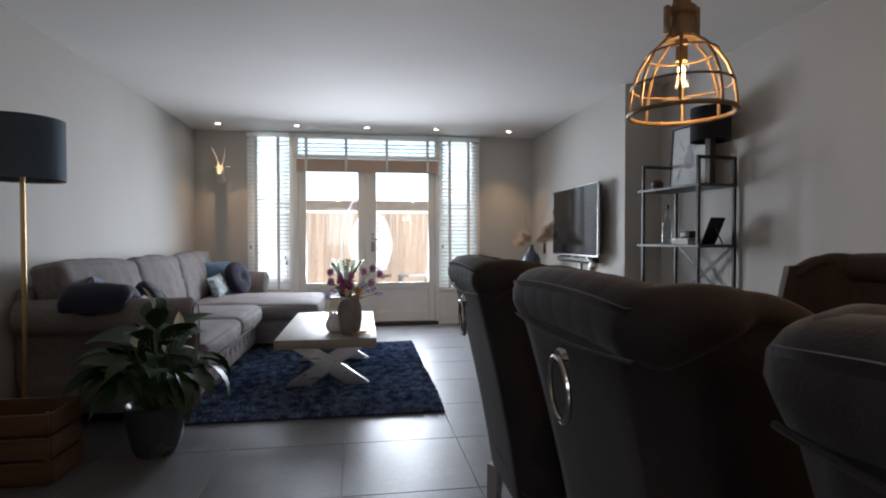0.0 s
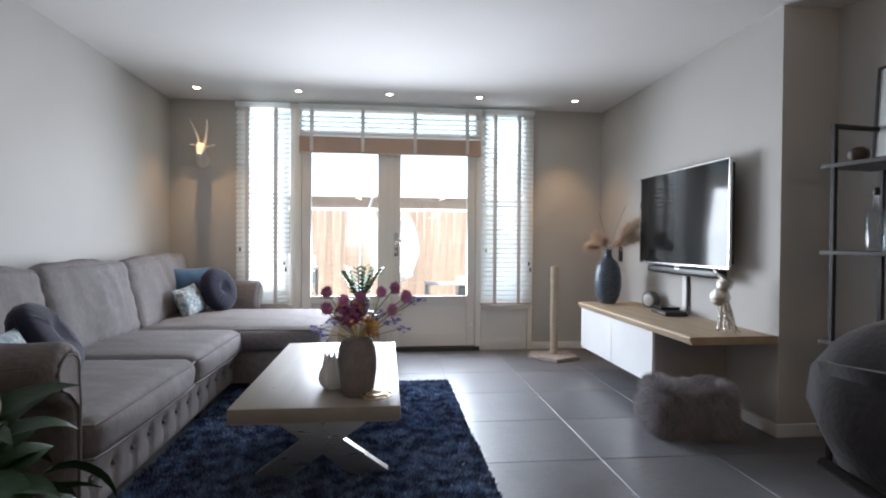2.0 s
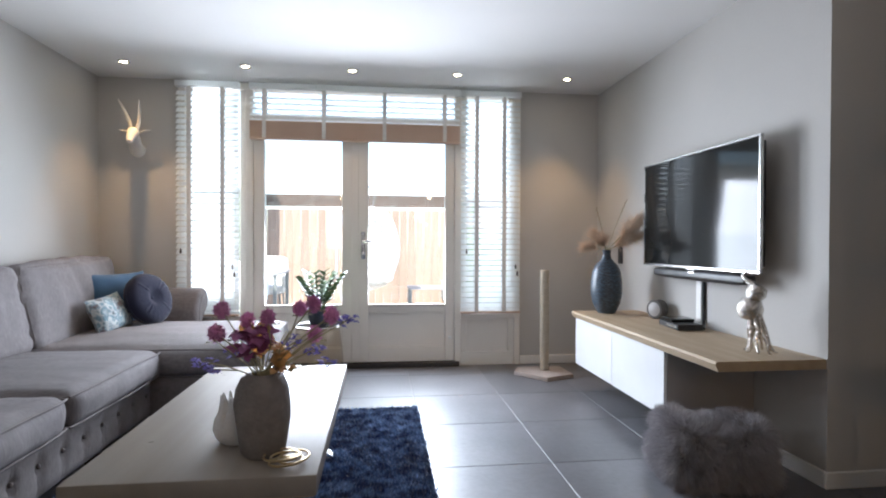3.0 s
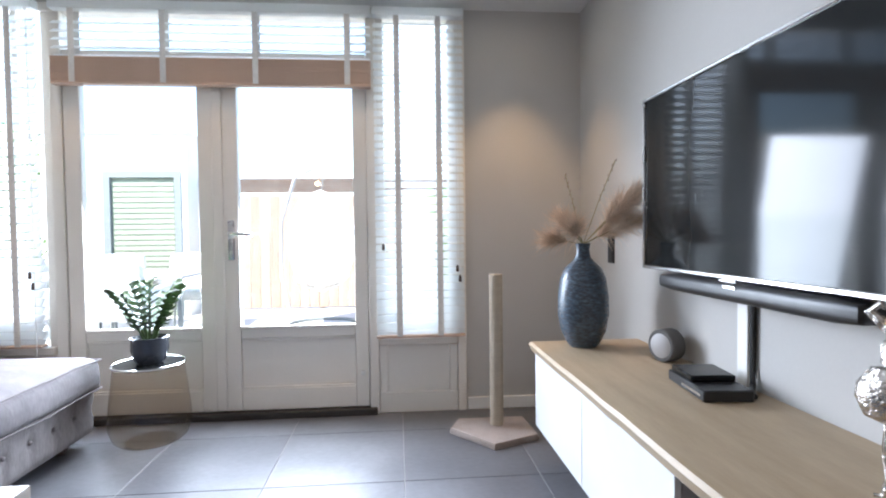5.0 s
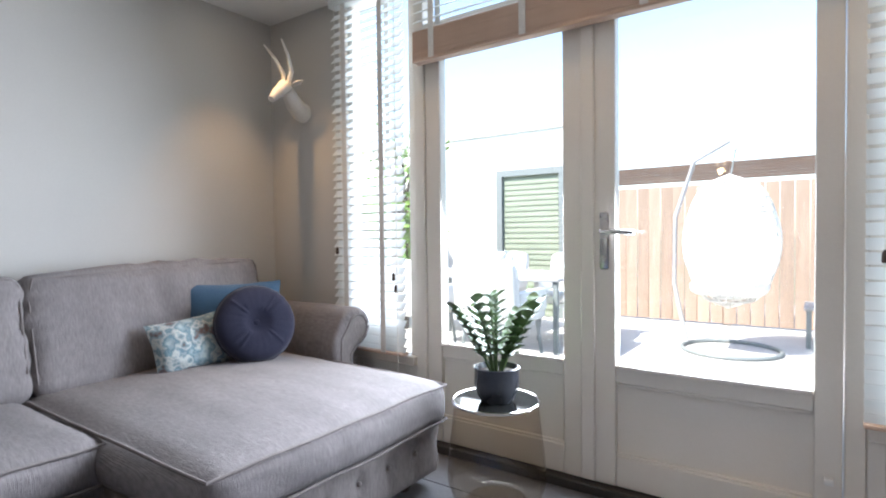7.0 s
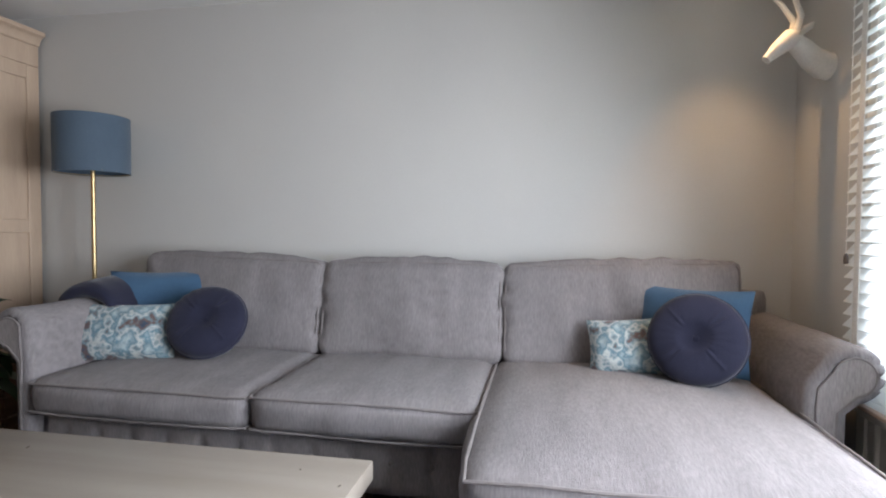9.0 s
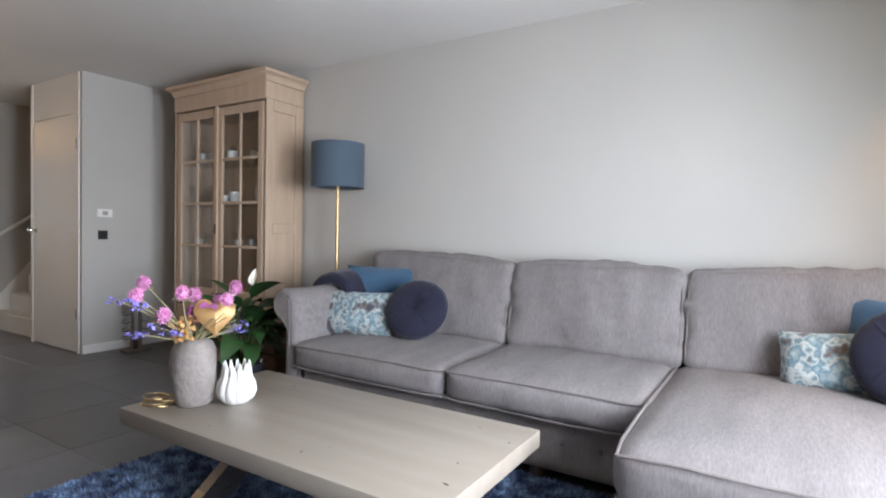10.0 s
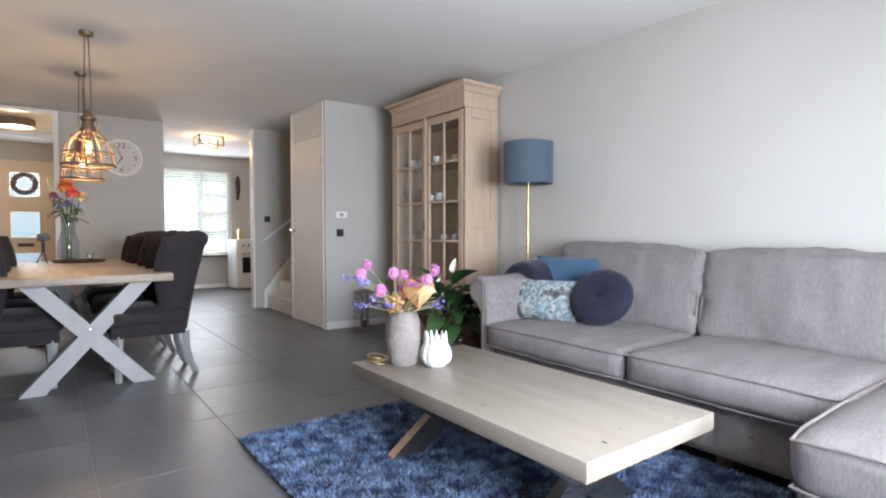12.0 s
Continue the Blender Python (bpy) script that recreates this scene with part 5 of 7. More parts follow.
for p, rz, tl, sz in (((-0.03, 0.085, 0.145), -8, 76, 0.135), ((0.055, -0.03, 0.10), 60, 70, 0.06)):
    lf = stem_to(p)
    bm = bmesh.new()
    ctr = bm.verts.new((0, 0.012 * 1, 0))
    edge = []
    for k in range(36):
        a = 2 * math.pi * k / 36
        x = 0.55 * math.sin(a) ** 3
        z = -(13 * math.cos(a) - 5 * math.cos(2 * a) - 2 * math.cos(3 * a) - math.cos(4 * a)) / 26
        edge.append((x * sz, -z * sz))
    mid_ring = [bm.verts.new((x * 0.55, 0.008 + 0.004 * math.sin(7 * k), z * 0.55)) for k, (x, z) in enumerate(edge)]
    out_ring = [bm.verts.new((x, -0.006 + 0.006 * math.sin(k * 1.3), z)) for k, (x, z) in enumerate(edge)]
    for k in range(36):
        bm.faces.new((ctr, mid_ring[k], mid_ring[(k + 1) % 36]))
        bm.faces.new((mid_ring[k], out_ring[k], out_ring[(k + 1) % 36], mid_ring[(k + 1) % 36]))
    bm.transform(Matrix.Translation(p) @ pose(0, 0, 0, 0, 0, rz - 25) @ pose(0, 0, 0, 90 - tl, 0, 0))
    bmesh.ops.solidify(bm, geom=bm.faces[:], thickness=0.0015)
    part("golden_leaf", bm, "gold_leaf", lf, "gold-sprayed heart-shaped leaf")
for p in ((0.05, 0.03, 0.09), (0.045, 0.02, 0.13), (0.05, 0.0, 0.06)):
    spray(p, "gold_leaf", 6, 0.014, 0.026)
for k in range(9):
    a = rg.uniform(0, 6.28)
    part("twig", tube([(0, 0, 0), (0.05 * math.cos(a), 0.05 * math.sin(a), 0.08), (rg.uniform(0.12, 0.2) * math.cos(a), rg.uniform(0.1, 0.2) * math.sin(a), rg.uniform(0.08, 0.18))], 0.0018, 5), "dry", bq)

# glass side table with a zz plant
st = thing("side_table", (-0.24, 7.09, 0), "round amber glass side table with a silver rim", "side table")
g = part("glass_body", lathe([(0.12, 0.004), (0.150, 0.010), (0.178, 0.035), (0.196, 0.09), (0.198, 0.13), (0.191, 0.21), (0.18, 0.30), (0.168, 0.405)], 48, False), "smoke", st, "amber tinted glass body")
g.visible_shadow = False
part("glass_foot", lathe([(0, 0.0005), (0.12, 0.0005), (0.12, 0.01), (0, 0.01)], 40), "smoke", st)
part("tabletop", lathe([(0, 0.405), (0.168, 0.405), (0.168, 0.415), (0, 0.415)], 48), "screen", st, "dark glass top")
part("rim", ring(0.172, 0.411, 0.007, 48, 8), "chrome", st, "silver rim")
zz = thing("zz_plant", (-0.23, 7.08, 0.4155), "zz plant in a dark grey glazed pot on the side table", "plant")
part("pot", lathe([(0, 0), (0.06, 0), (0.075, 0.02), (0.09, 0.07), (0.088, 0.125), (0.092, 0.135), (0.085, 0.138), (0.078, 0.115), (0, 0.115)], 30), "pot", zz, "dark grey glazed pot")
part("soil", lathe([(0.0, 0.12), (0.078, 0.117)], 16, False), "soil", zz)
for k in range(9):
    a = k * 2.4 + 0.4
    tilt = radians(rg.uniform(5, 25))
    ln = rg.uniform(0.22, 0.34)
    pts = [Vector((0.02 * math.cos(a), 0.02 * math.sin(a), 0.11)) + Vector((math.cos(a) * math.sin(tilt), math.sin(a) * math.sin(tilt), math.cos(tilt))) * ln * t + Vector((math.cos(a), math.sin(a), -0.3)) * 0.05 * t * t for t in (0, 0.33, 0.66, 1)]
    s = part("stalk", tube(pts, [0.007, 0.006, 0.005, 0.003], 6), "stem", zz)
    for j in range(14):
        t = 0.22 + 0.78 * j / 13
        i = min(2, int(t * 3))
        p = pts[i].lerp(pts[i + 1], t * 3 - i)
        sd = 1 if j % 2 else -1
        part("leaflet", moved(leaf_mesh(0.084 - 0.018 * t, 0.056, 0.35, 0.3, 5), Matrix.Translation(p) @ pose(0, 0, 0, 0, 0, math.degrees(a) - 90 + sd * 55) @ pose(0, 0, 0, 32 + 20 * t, 0, 0)), "leaf_zz", s)

# scratching post
M["sisal"] = mat("cream_sisal", (0.60, 0.52, 0.40), (0.52, 0.44, 0.33), 4, 0.9, 0.6, 160, stretch=(1, 1, 6))
M["plush"] = mat("beige_plush", (0.38, 0.31, 0.27), (0.30, 0.245, 0.21), 12, 0.95, 0.6, 180, grain=0.2, sheen=0.4)
sp = thing("scratching_post", (1.585, 7.03, 0), "cream sisal cat scratching post on a plush base", "scratching post")
bm = bmesh.new()
pent = [(-0.26, -0.02), (-0.06, -0.27), (0.19, -0.16), (0.17, 0.12), (-0.20, 0.12)]
lo = [bm.verts.new((x * 0.98, y * 0.98, 0.0)) for x, y in pent]
mi = [bm.verts.new((x, y, 0.012)) for x, y in pent]
hi = [bm.verts.new((x * 0.97, y * 0.97, 0.032)) for x, y in pent]
for a, b in ((lo, mi), (mi, hi)):
    for k in range(5):
        bm.faces.new((a[k], a[(k + 1) % 5], b[(k + 1) % 5], b[k]))
bm.faces.new(lo[::-1])
bm.faces.new(hi)
part("base", bm, "plush", sp, "beige plush covered base board", True, None, False, 60)
prof = [(0.0, 0.032)]
for k in range(58):
    prof += [(0.0345, 0.036 + k * 0.014), (0.0368, 0.043 + k * 0.014)]
prof += [(0.034, 0.850), (0.0, 0.852)]
part("post", lathe(prof, 20), "sisal", sp)

# antelope trophy on the wall, modelled plain
M["trophy"] = mat("white_resin", (0.72, 0.69, 0.63), (0.64, 0.61, 0.56), 6, 0.5, 0.1, 60)
AX = -1.675
tb = [tube([(AX - 0.035, 7.40, 1.81), (AX - 0.033, 7.37, 1.815), (AX - 0.025, 7.32, 1.845), (AX - 0.01, 7.27, 1.89), (AX, 7.24, 1.91)], [0.058, 0.056, 0.049, 0.042, 0.036], 16),
      tube([(AX, 7.26, 1.935), (AX, 7.225, 1.925), (AX + 0.008, 7.165, 1.875), (AX + 0.015, 7.125, 1.835)], [0.032, 0.042, 0.030, 0.018], 14)]
for s in (1, -1):
    tb.append(tube([(AX + s * 0.022, 7.24, 1.95), (AX + s * 0.035, 7.25, 2.01), (AX + s * 0.055, 7.21, 2.09), (AX + s * 0.075, 7.15, 2.16)], [0.014, 0.013, 0.010, 0.004], 10))
    tb.append(tube([(AX + s * 0.036, 7.25, 1.93), (AX + s * 0.08, 7.26, 1.945), (AX + s * 0.12, 7.26, 1.95)], [0.010, 0.022, 0.004], 10, False, 0.45))
solo("antelope_trophy", joined(*tb), "trophy", "white antelope head trophy with long horns on the wall", "trophy")

# things on the sideboard
SZ = 0.5655
M["bluevase"] = mat("speckled_blue_glaze", (0.135, 0.185, 0.235), (0.03, 0.042, 0.06), 48, 0.28, 0.25, 60, stretch=(1, 1, 2.2), grain=0.75, gscale=95)
M["pampas"] = mat("pampas_plume", (0.70, 0.57, 0.45), (0.58, 0.45, 0.34), 20, 0.9, random_tint=0.2, island=True)
M["bluevase"].node_tree.nodes["Color Ramp"].color_ramp.elements[0].position = 0.30
M["bluevase"].node_tree.nodes["Color Ramp"].color_ramp.elements[1].position = 0.56
solo("tall_vase", lathe([(0, 0), (0.06, 0), (0.072, 0.015), (0.098, 0.07), (0.111, 0.14), (0.111, 0.22), (0.10, 0.30), (0.082, 0.345), (0.05, 0.375), (0.033, 0.395), (0.028, 0.43), (0.034, 0.455), (0.028, 0.456), (0.022, 0.43), (0.022, 0.3), (0, 0.3)], 44), "bluevase", "tall speckled blue glazed vase on the sideboard", "vase", pose(1.88, 6.50, SZ))
pg = thing("pampas_grass", (1.88, 6.50, SZ + 0.40), "dried pampas plumes in the blue vase", "dried grass")
for k, (dx, dy, dz, plume) in enumerate(((0.22, -0.04, 0.27, 1), (0.19, -0.01, 0.21, 1), (0.21, -0.06, 0.14, 1), (0.14, 0.03, 0.10, 1), (0.17, -0.08, 0.22, 1), (-0.14, 0.0, 0.06, 1), (-0.08, 0.02, 0.14, 1), (-0.05, -0.05, 0.10, 1), (0.14, -0.02, 0.42, 0), (-0.08, 0.0, 0.36, 0))):
    e = Vector((dx, dy, dz))
    pts = [Vector((0, 0, -0.1)), Vector((0, 0, 0.05)), e * 0.5 + Vector((0, 0, 0.035)), e]
    s = part("stem", tube(pts, 0.0022, 5), "dry", pg)
    if plume:
        nb = 700
        t = np.random.RandomState(k).uniform(0.35, 1.0, nb)
        root = np.array([list(pts[2].lerp(pts[3], min(1, max(0, (u - 0.35) / 0.65)))) for u in t])
        nd = np.tile(np.array(e.normalized()), (nb, 1))
        blades("plume", root, nd, 0.10, 0.0019, "pampas", s, 0.40, k, 0.22)
    else:
        for j in range(9):
            u = 0.5 + 0.5 * j / 8
            q = pts[2].lerp(pts[3], (u - 0.5) * 2)
            part("bud", moved(lathe([(0, -0.007), (0.0035, 0), (0, 0.008)], 8), Matrix.Translation(q + Vector((0.005 * (-1) ** j, 0, 0)))), "plush", s)
sk = thing("round_speaker", (2.10, 6.18, SZ), "small round grey bluetooth speaker on the sideboard", "speaker")
part("drum", moved(lathe([(0, -0.035), (0.058, -0.035), (0.063, -0.03), (0.063, 0.03), (0.058, 0.035), (0.0, 0.035)], 32), pose(0, 0, 0.063, 0, 90, 22)), "trimdark", sk)
part("grille", moved(lathe([(0, 0.0), (0.046, 0.0), (0.05, -0.003)], 28), pose(-0.0335, -0.0135, 0.063, 0, -90, 22)), "greypanel", sk, "pale grey speaker grille")
mb = thing("media_box", (2.04, 5.80, SZ), "black media player box with a tray on the sideboard", "media player")
part("case", moved(box(-0.075, 0.075, -0.13, 0.13, 0, 0.035, 0.004), pose(0, 0, 0, 0, 0, -6)), "plastic", mb)
part("lid", moved(box(-0.07, 0.07, -0.035, 0.115, 0.035, 0.055, 0.004), pose(0, 0, 0, 0, 0, -6)), "screen", mb)
part("button_row", moved(box(-0.076, -0.0745, -0.11, 0.02, 0.012, 0.02), pose(0, 0, 0, 0, 0, -6)), "silver", mb)
oc = thing("octopus_figurine", pose(1.985, 5.08, SZ), "hammered silver octopus figurine on the sideboard", "figurine")
part("body", moved(lathe([(0, -0.065), (0.04, -0.055), (0.062, -0.02), (0.064, 0.01), (0.045, 0.05), (0.0, 0.062)], 24), pose(1.97, 5.10, SZ + 0.225, 0, 12, 0)), "hammered", oc, "", True, None, True)
part("head", moved(lathe([(0, -0.05), (0.035, -0.04), (0.052, -0.005), (0.042, 0.035), (0.0, 0.045)], 22), pose(1.985, 5.075, SZ + 0.315, 15, 20, 0)), "hammered", oc, "", True, None, True)
part("curl", tube([(1.985, 5.08, SZ + 0.345), (1.96, 5.11, SZ + 0.375), (1.945, 5.13, SZ + 0.40), (1.955, 5.115, SZ + 0.418), (1.972, 5.10, SZ + 0.402)], [0.02, 0.014, 0.011, 0.009, 0.005], 8), "hammered", oc, "", True, None, True)
for k in range(8):
    a = 2 * math.pi * k / 8
    c, s_ = math.cos(a), math.sin(a)
    w_ = 0.012 * math.sin(k * 2.3)
    part("tentacle", tube([(1.985 + 0.025 * c, 5.08 + 0.025 * s_, SZ + 0.19), (1.99 + 0.038 * c, 5.07 + 0.038 * s_ + w_, SZ + 0.11), (1.995 + 0.05 * c, 5.065 + 0.05 * s_ - w_, SZ + 0.05), (2.0 + 0.062 * c, 5.06 + 0.062 * s_, SZ + 0.008), (2.0 + 0.078 * c, 5.06 + 0.078 * s_, SZ + 0.006)], [0.010, 0.009, 0.008, 0.006, 0.004], 8), "hammered", oc, "", True, None, True)
oc.matrix_basis = pose(1.985, 5.08, SZ) @ Matrix.Scale(0.88, 4)


def wall_plate(name, x, y, z, axis, dark, label, cat, w=0.08, h=0.08):
    """axis: the wall's normal, as (x, y) steps."""
    t = thing(name, (x, y, z), label, cat)
    nx, ny = axis
    a = box(-w / 2, w / 2, -0.004, 0.004, -h / 2, h / 2, 0.002)
    b = box(-w / 2 + 0.012, w / 2 - 0.012, -0.007, 0.002, -h / 2 + 0.012, h / 2 - 0.012, 0.002)
    rot = pose(0, 0, 0, 0, 0, {(0, 1): 180, (-1, 0): -90, (1, 0): 90, (0, -1): 0}[axis])
    part("plate", moved(a, rot), dark, t)
    part("rocker", moved(b, rot), dark, t)
    return t


wall_plate("wall_socket", XR - 0.004, 6.92, 0.98, (-1, 0), "plastic", "tall dark double wall socket", "socket", 0.075, 0.15)
wall_plate("light_switch", -1.29, 1.381, 1.02, (0, 1), "plastic", "square anthracite light switch", "switch", 0.078, 0.078)
wall_plate("light_switch", -1.20, -0.666, 1.20, (0, 1), "plastic", "square anthracite light switch", "switch", 0.078, 0.078)
th = thing("thermostat", (-1.30, 1.377, 1.21), "white wall thermostat with a small display", "thermostat")
part("case", box(-0.062, 0.062, 0.0, 0.024, -0.035, 0.035, 0.004), "white", th)
part("display", box(-0.022, 0.022, 0.024, 0.0255, -0.018, 0.018), "greypanel", th)

# sheepskin stool
stool = thing("sheepskin_stool", pose(1.745, 5.05, 0, 0, 0, -10) @ Matrix.Scale(0.88, 4), "low wooden stool draped with a grey sheepskin", "stool")
part("seat", box(-0.19, 0.19, -0.12, 0.12, 0.20, 0.235, 0.01, 2), "darkwood", stool, "dark wooden seat")
for x in (-0.15, 0.15):
    for y in (-0.085, 0.085):
        part("leg", tube([(x, y, 0.2), (x * 1.1, y * 1.1, 0)], [0.018, 0.014], 8), "darkwood", stool)
M["fur"] = mat("grey_sheepskin", (0.47, 0.45, 0.465), (0.31, 0.295, 0.31), 7, 0.85, random_tint=0.22, island=True, sheen=0.4)
bm = soft(0.44, 0.34, 0.27, 0.08, 0.0, 20, 0.025, 5)
for v in bm.verts:
    v.co.z += 0.145 + (0.075 * (v.co.x / 0.22) ** 2 - 0.03 if v.co.z > 0.05 else 0.0)
    v.co.x *= 1 + 0.05 * math.sin(v.co.z * 14)
    v.co.z = max(0.012, v.co.z)
M["hide"] = mat("grey_hide", (0.17, 0.155, 0.165), (0.11, 0.10, 0.108), 7, 0.95, 0.3, 60)
hide = part("hide", bm, "hide", stool)
hv = np.array([list(v.co) for v in hide.data.vertices])
hn = np.array([list(v.normal) for v in hide.data.vertices])
hn *= np.sign((hn * (hv - np.array([0, 0, 0.05]))).sum(1))[:, None]
hr = np.random.RandomState(2)
NF = 70000
ia = hr.randint(0, len(hv), NF)
fr = hv[ia] + hr.normal(size=(NF, 3)) * [0.012, 0.010, 0.006]
tuft = np.array([list(noise.noise_vector(Vector((p[0] * 22, p[1] * 22, p[2] * 22)))) for p in fr])
fd = hn[ia] + 0.9 * tuft + np.array([0.0, 0.0, -0.25])
fd /= np.linalg.norm(fd, axis=1)[:, None]
blades("fur", fr, fd, 0.066, 0.0021, "fur", hide, 0.16, 6, 0.35)

# etagere and what stands on it
ET = pose(2.305, 4.20, 0, 0, 0, 8)
et = thing("etagere", ET, "slim black steel etagere with dark shelves", "shelf")
M["shelfboard"] = mat("dark_grey_board", (0.07, 0.068, 0.066), (0.05, 0.048, 0.047), 5, 0.42, 0.05, 80)
EX0, EX1, EY0, EY1 = -0.15, 0.15, -0.285, 0.285
for x in (EX0, EX1):
    for y in (EY0, EY1):
        part("post", box(x - 0.011, x + 0.011, y - 0.011, y + 0.011, 0, 1.65, 0.002), "black", et)
for y in (EY0, EY1):
    part("top_bar", box(EX0 + 0.011, EX1 - 0.011, y - 0.011, y + 0.011, 1.628, 1.65, 0.002), "black", et)
for z in (0.20, 0.62, 1.05, 1.463):
    part("shelf", box(EX0 - 0.012, EX1 + 0.008, EY0 - 0.02, EY1 + 0.06, z - 0.02, z, 0.002), "shelfboard", et)
for s in (1, -1):
    ln = 0.80
    for zc in (0.828,):
        part("cross_brace", moved(box(-0.37, 0.37, -0.003, 0.003, -0.012, 0.012), Matrix.Translation((EX1 + 0.005, 0, zc)) @ Matrix.Rotation(radians(90), 4, "Z") @ Matrix.Rotation(radians(38 * s), 4, "Y")), "black", et, "", False)
tl = thing("table_lamp", ET @ pose(0.035, -0.19, 1.4635), "table lamp with a square dark foot and drum shade", "lamp")
part("stem", box(-0.025, 0.025, -0.025, 0.025, 0.0, 0.36, 0.004), "darkwood", tl)
part("shade", lathe([(0.127, 0.30), (0.130, 0.30), (0.130, 0.53), (0.127, 0.53), (0.127, 0.30)], 40, False), "shade_dark", tl, "black drum shade")
part("shade_top", lathe([(0.0, 0.52), (0.127, 0.52)], 30, False), "shade_dark", tl)
pf = thing("framed_print", ET @ pose(0.10, 0.10, 1.4635, 0, 4, 0), "framed beetle print in a thin black frame leaning on the wall", "picture")
M["paper"] = mat("cream_print_paper", (0.66, 0.65, 0.62), None, 6, 0.6, grain=0.02)
M["ink"] = mat("pale_grey_ink", (0.36, 0.37, 0.38), None, 9, 0.7)
for y0, y1, z0, z1 in ((-0.20, 0.20, 0, 0.014), (-0.20, 0.20, 0.466, 0.48), (-0.20, -0.186, 0.014, 0.466), (0.186, 0.20, 0.014, 0.466)):
    part("frame_bar", box(-0.009, 0.009, y0, y1, z0, z1, 0.002), "black", pf)
part("print", box(-0.002, 0.004, -0.186, 0.186, 0.014, 0.466), "paper", pf)
bt = [moved(lathe([(0, 0), (0.05, 0.001), (0.0, 0.002)], 20), Matrix.Translation((-0.0035, 0, 0.22)) @ Matrix.Rotation(radians(-90), 4, "Y") @ Matrix.Diagonal((1.5, 1, 0.5, 1))), moved(lathe([(0, 0), (0.03, 0.001), (0.0, 0.002)], 20), Matrix.Translation((-0.0035, 0, 0.31)) @ Matrix.Rotation(radians(-90), 4, "Y"))]
for s in (1, -1):
    for z in (0.17, 0.23, 0.29):
        bt.append(tube([(-0.004, s * 0.045, z), (-0.004, s * 0.09, z + (z - 0.22) * 0.5 + 0.01), (-0.004, s * 0.115, z + (z - 0.23) * 1.6)], 0.003, 5))
part("beetle_drawing", joined(*bt), "ink", pf)
gp = part("glass", box(-0.0075, -0.0055, -0.186, 0.186, 0.014, 0.466), "clear", pf, "", False)
gp.visible_shadow = False
solo("stone_ball", lathe([(0.0, 0.0), (0.03, 0.006), (0.045, 0.03), (0.042, 0.055), (0.02, 0.072), (0.0, 0.075)], 24), "darkwood", "small dark round ornament on the etagere", "ornament", ET @ pose(-0.06, 0.24, 1.4635))
gb = thing("glass_bottle", ET @ pose(0.0, 0.20, 1.0505), "clear empty glass bottle with a stopper on the etagere", "bottle")
part("bottle_body", lathe([(0.0, 0.0), (0.04, 0.0), (0.042, 0.01), (0.042, 0.16), (0.036, 0.185), (0.016, 0.20), (0.014, 0.265), (0.017, 0.268), (0.012, 0.27), (0.011, 0.2), (0.038, 0.16), (0.038, 0.014), (0, 0.014)], 28), "clear", gb)
part("stopper", lathe([(0.012, 0.262), (0.015, 0.275), (0.012, 0.295), (0.0, 0.297)], 14), "black", gb)
for k, (w, h_, m_) in enumerate(((0.17, 0.022, "paper"), (0.15, 0.02, "greypanel"))):
    bk = thing("book", ET @ pose(0.0, -0.01, 1.0505 + k * 0.0225), "thin pale book lying on the etagere", "book", "books on the etagere")
    part("page_block", box(-w * 0.4 + 0.004, w * 0.4 - 0.004, -w / 2 + 0.004, w / 2, 0.002, h_ - 0.002), "paper", bk)
    part("cover", joined(box(-w * 0.4, w * 0.4, -w / 2, w / 2 + 0.002, 0, 0.002), box(-w * 0.4, w * 0.4, -w / 2, w / 2 + 0.002, h_ - 0.002, h_), box(-w * 0.4, w * 0.4, -w / 2, -w / 2 + 0.003, 0.002, h_ - 0.002)), m_, bk)
solo("trinket_box", box(-0.04, 0.04, -0.05, 0.05, 0, 0.05, 0.006, 2), "plastic", "small black trinket box on the books", "box", ET @ pose(0, -0.03, 1.0955))
ph = thing("photo_stand", ET @ pose(0.0, -0.21, 1.0505, 0, 0, 8), "dark easel picture stand on the etagere", "picture stand")
part("panel", moved(box(-0.07, 0.07, -0.005, 0.005, 0, 0.20, 0.003), pose(0, 0, 0.0, 24, 0, 0)), "screen", ph)
part("strut", tube([(0, -0.05, 0.13), (0, -0.115, 0.004)], 0.004, 6), "black", ph)


# ---- dining table top ----
tr = thing("serving_tray", (0.98, 0.62, 0.7525), "round dark tray on the dining table", "tray")
part("dish", lathe([(0, 0), (0.20, 0), (0.215, 0.018), (0.21, 0.02), (0.195, 0.006), (0, 0.006)], 40), "darkwood", tr)
solo("glass_vase", lathe([(0, 0), (0.05, 0), (0.06, 0.03), (0.062, 0.12), (0.035, 0.22), (0.045, 0.29), (0.041, 0.29), (0.031, 0.22), (0.057, 0.12), (0.055, 0.03), (0, 0.01)], 28), "clear", "clear glass vase on the dining tray", "vase", pose(1.057, 0.62, 0.759) @ Matrix.Scale(1.4, 4))
M["orange"] = mat("orange_petal", (0.80, 0.28, 0.04), (0.65, 0.18, 0.03), 30, 0.7, random_tint=0.2)
fb = thing("flower_bunch", pose(1.057, 0.62, 0.78) @ Matrix.Scale(1.22, 4), "mixed flowers with an orange bloom in the glass vase", "flowers")
M["rose"] = mat("coral_petal", (0.72, 0.16, 0.14), (0.60, 0.12, 0.12), 30, 0.7, random_tint=0.2)
M["cream_petal"] = mat("cream_petal", (0.75, 0.66, 0.46), (0.68, 0.58, 0.38), 30, 0.7)
M["greyleaf"] = mat("grey_green_leaf", (0.13, 0.17, 0.11), (0.09, 0.13, 0.08), 9, 0.5, random_tint=0.25)


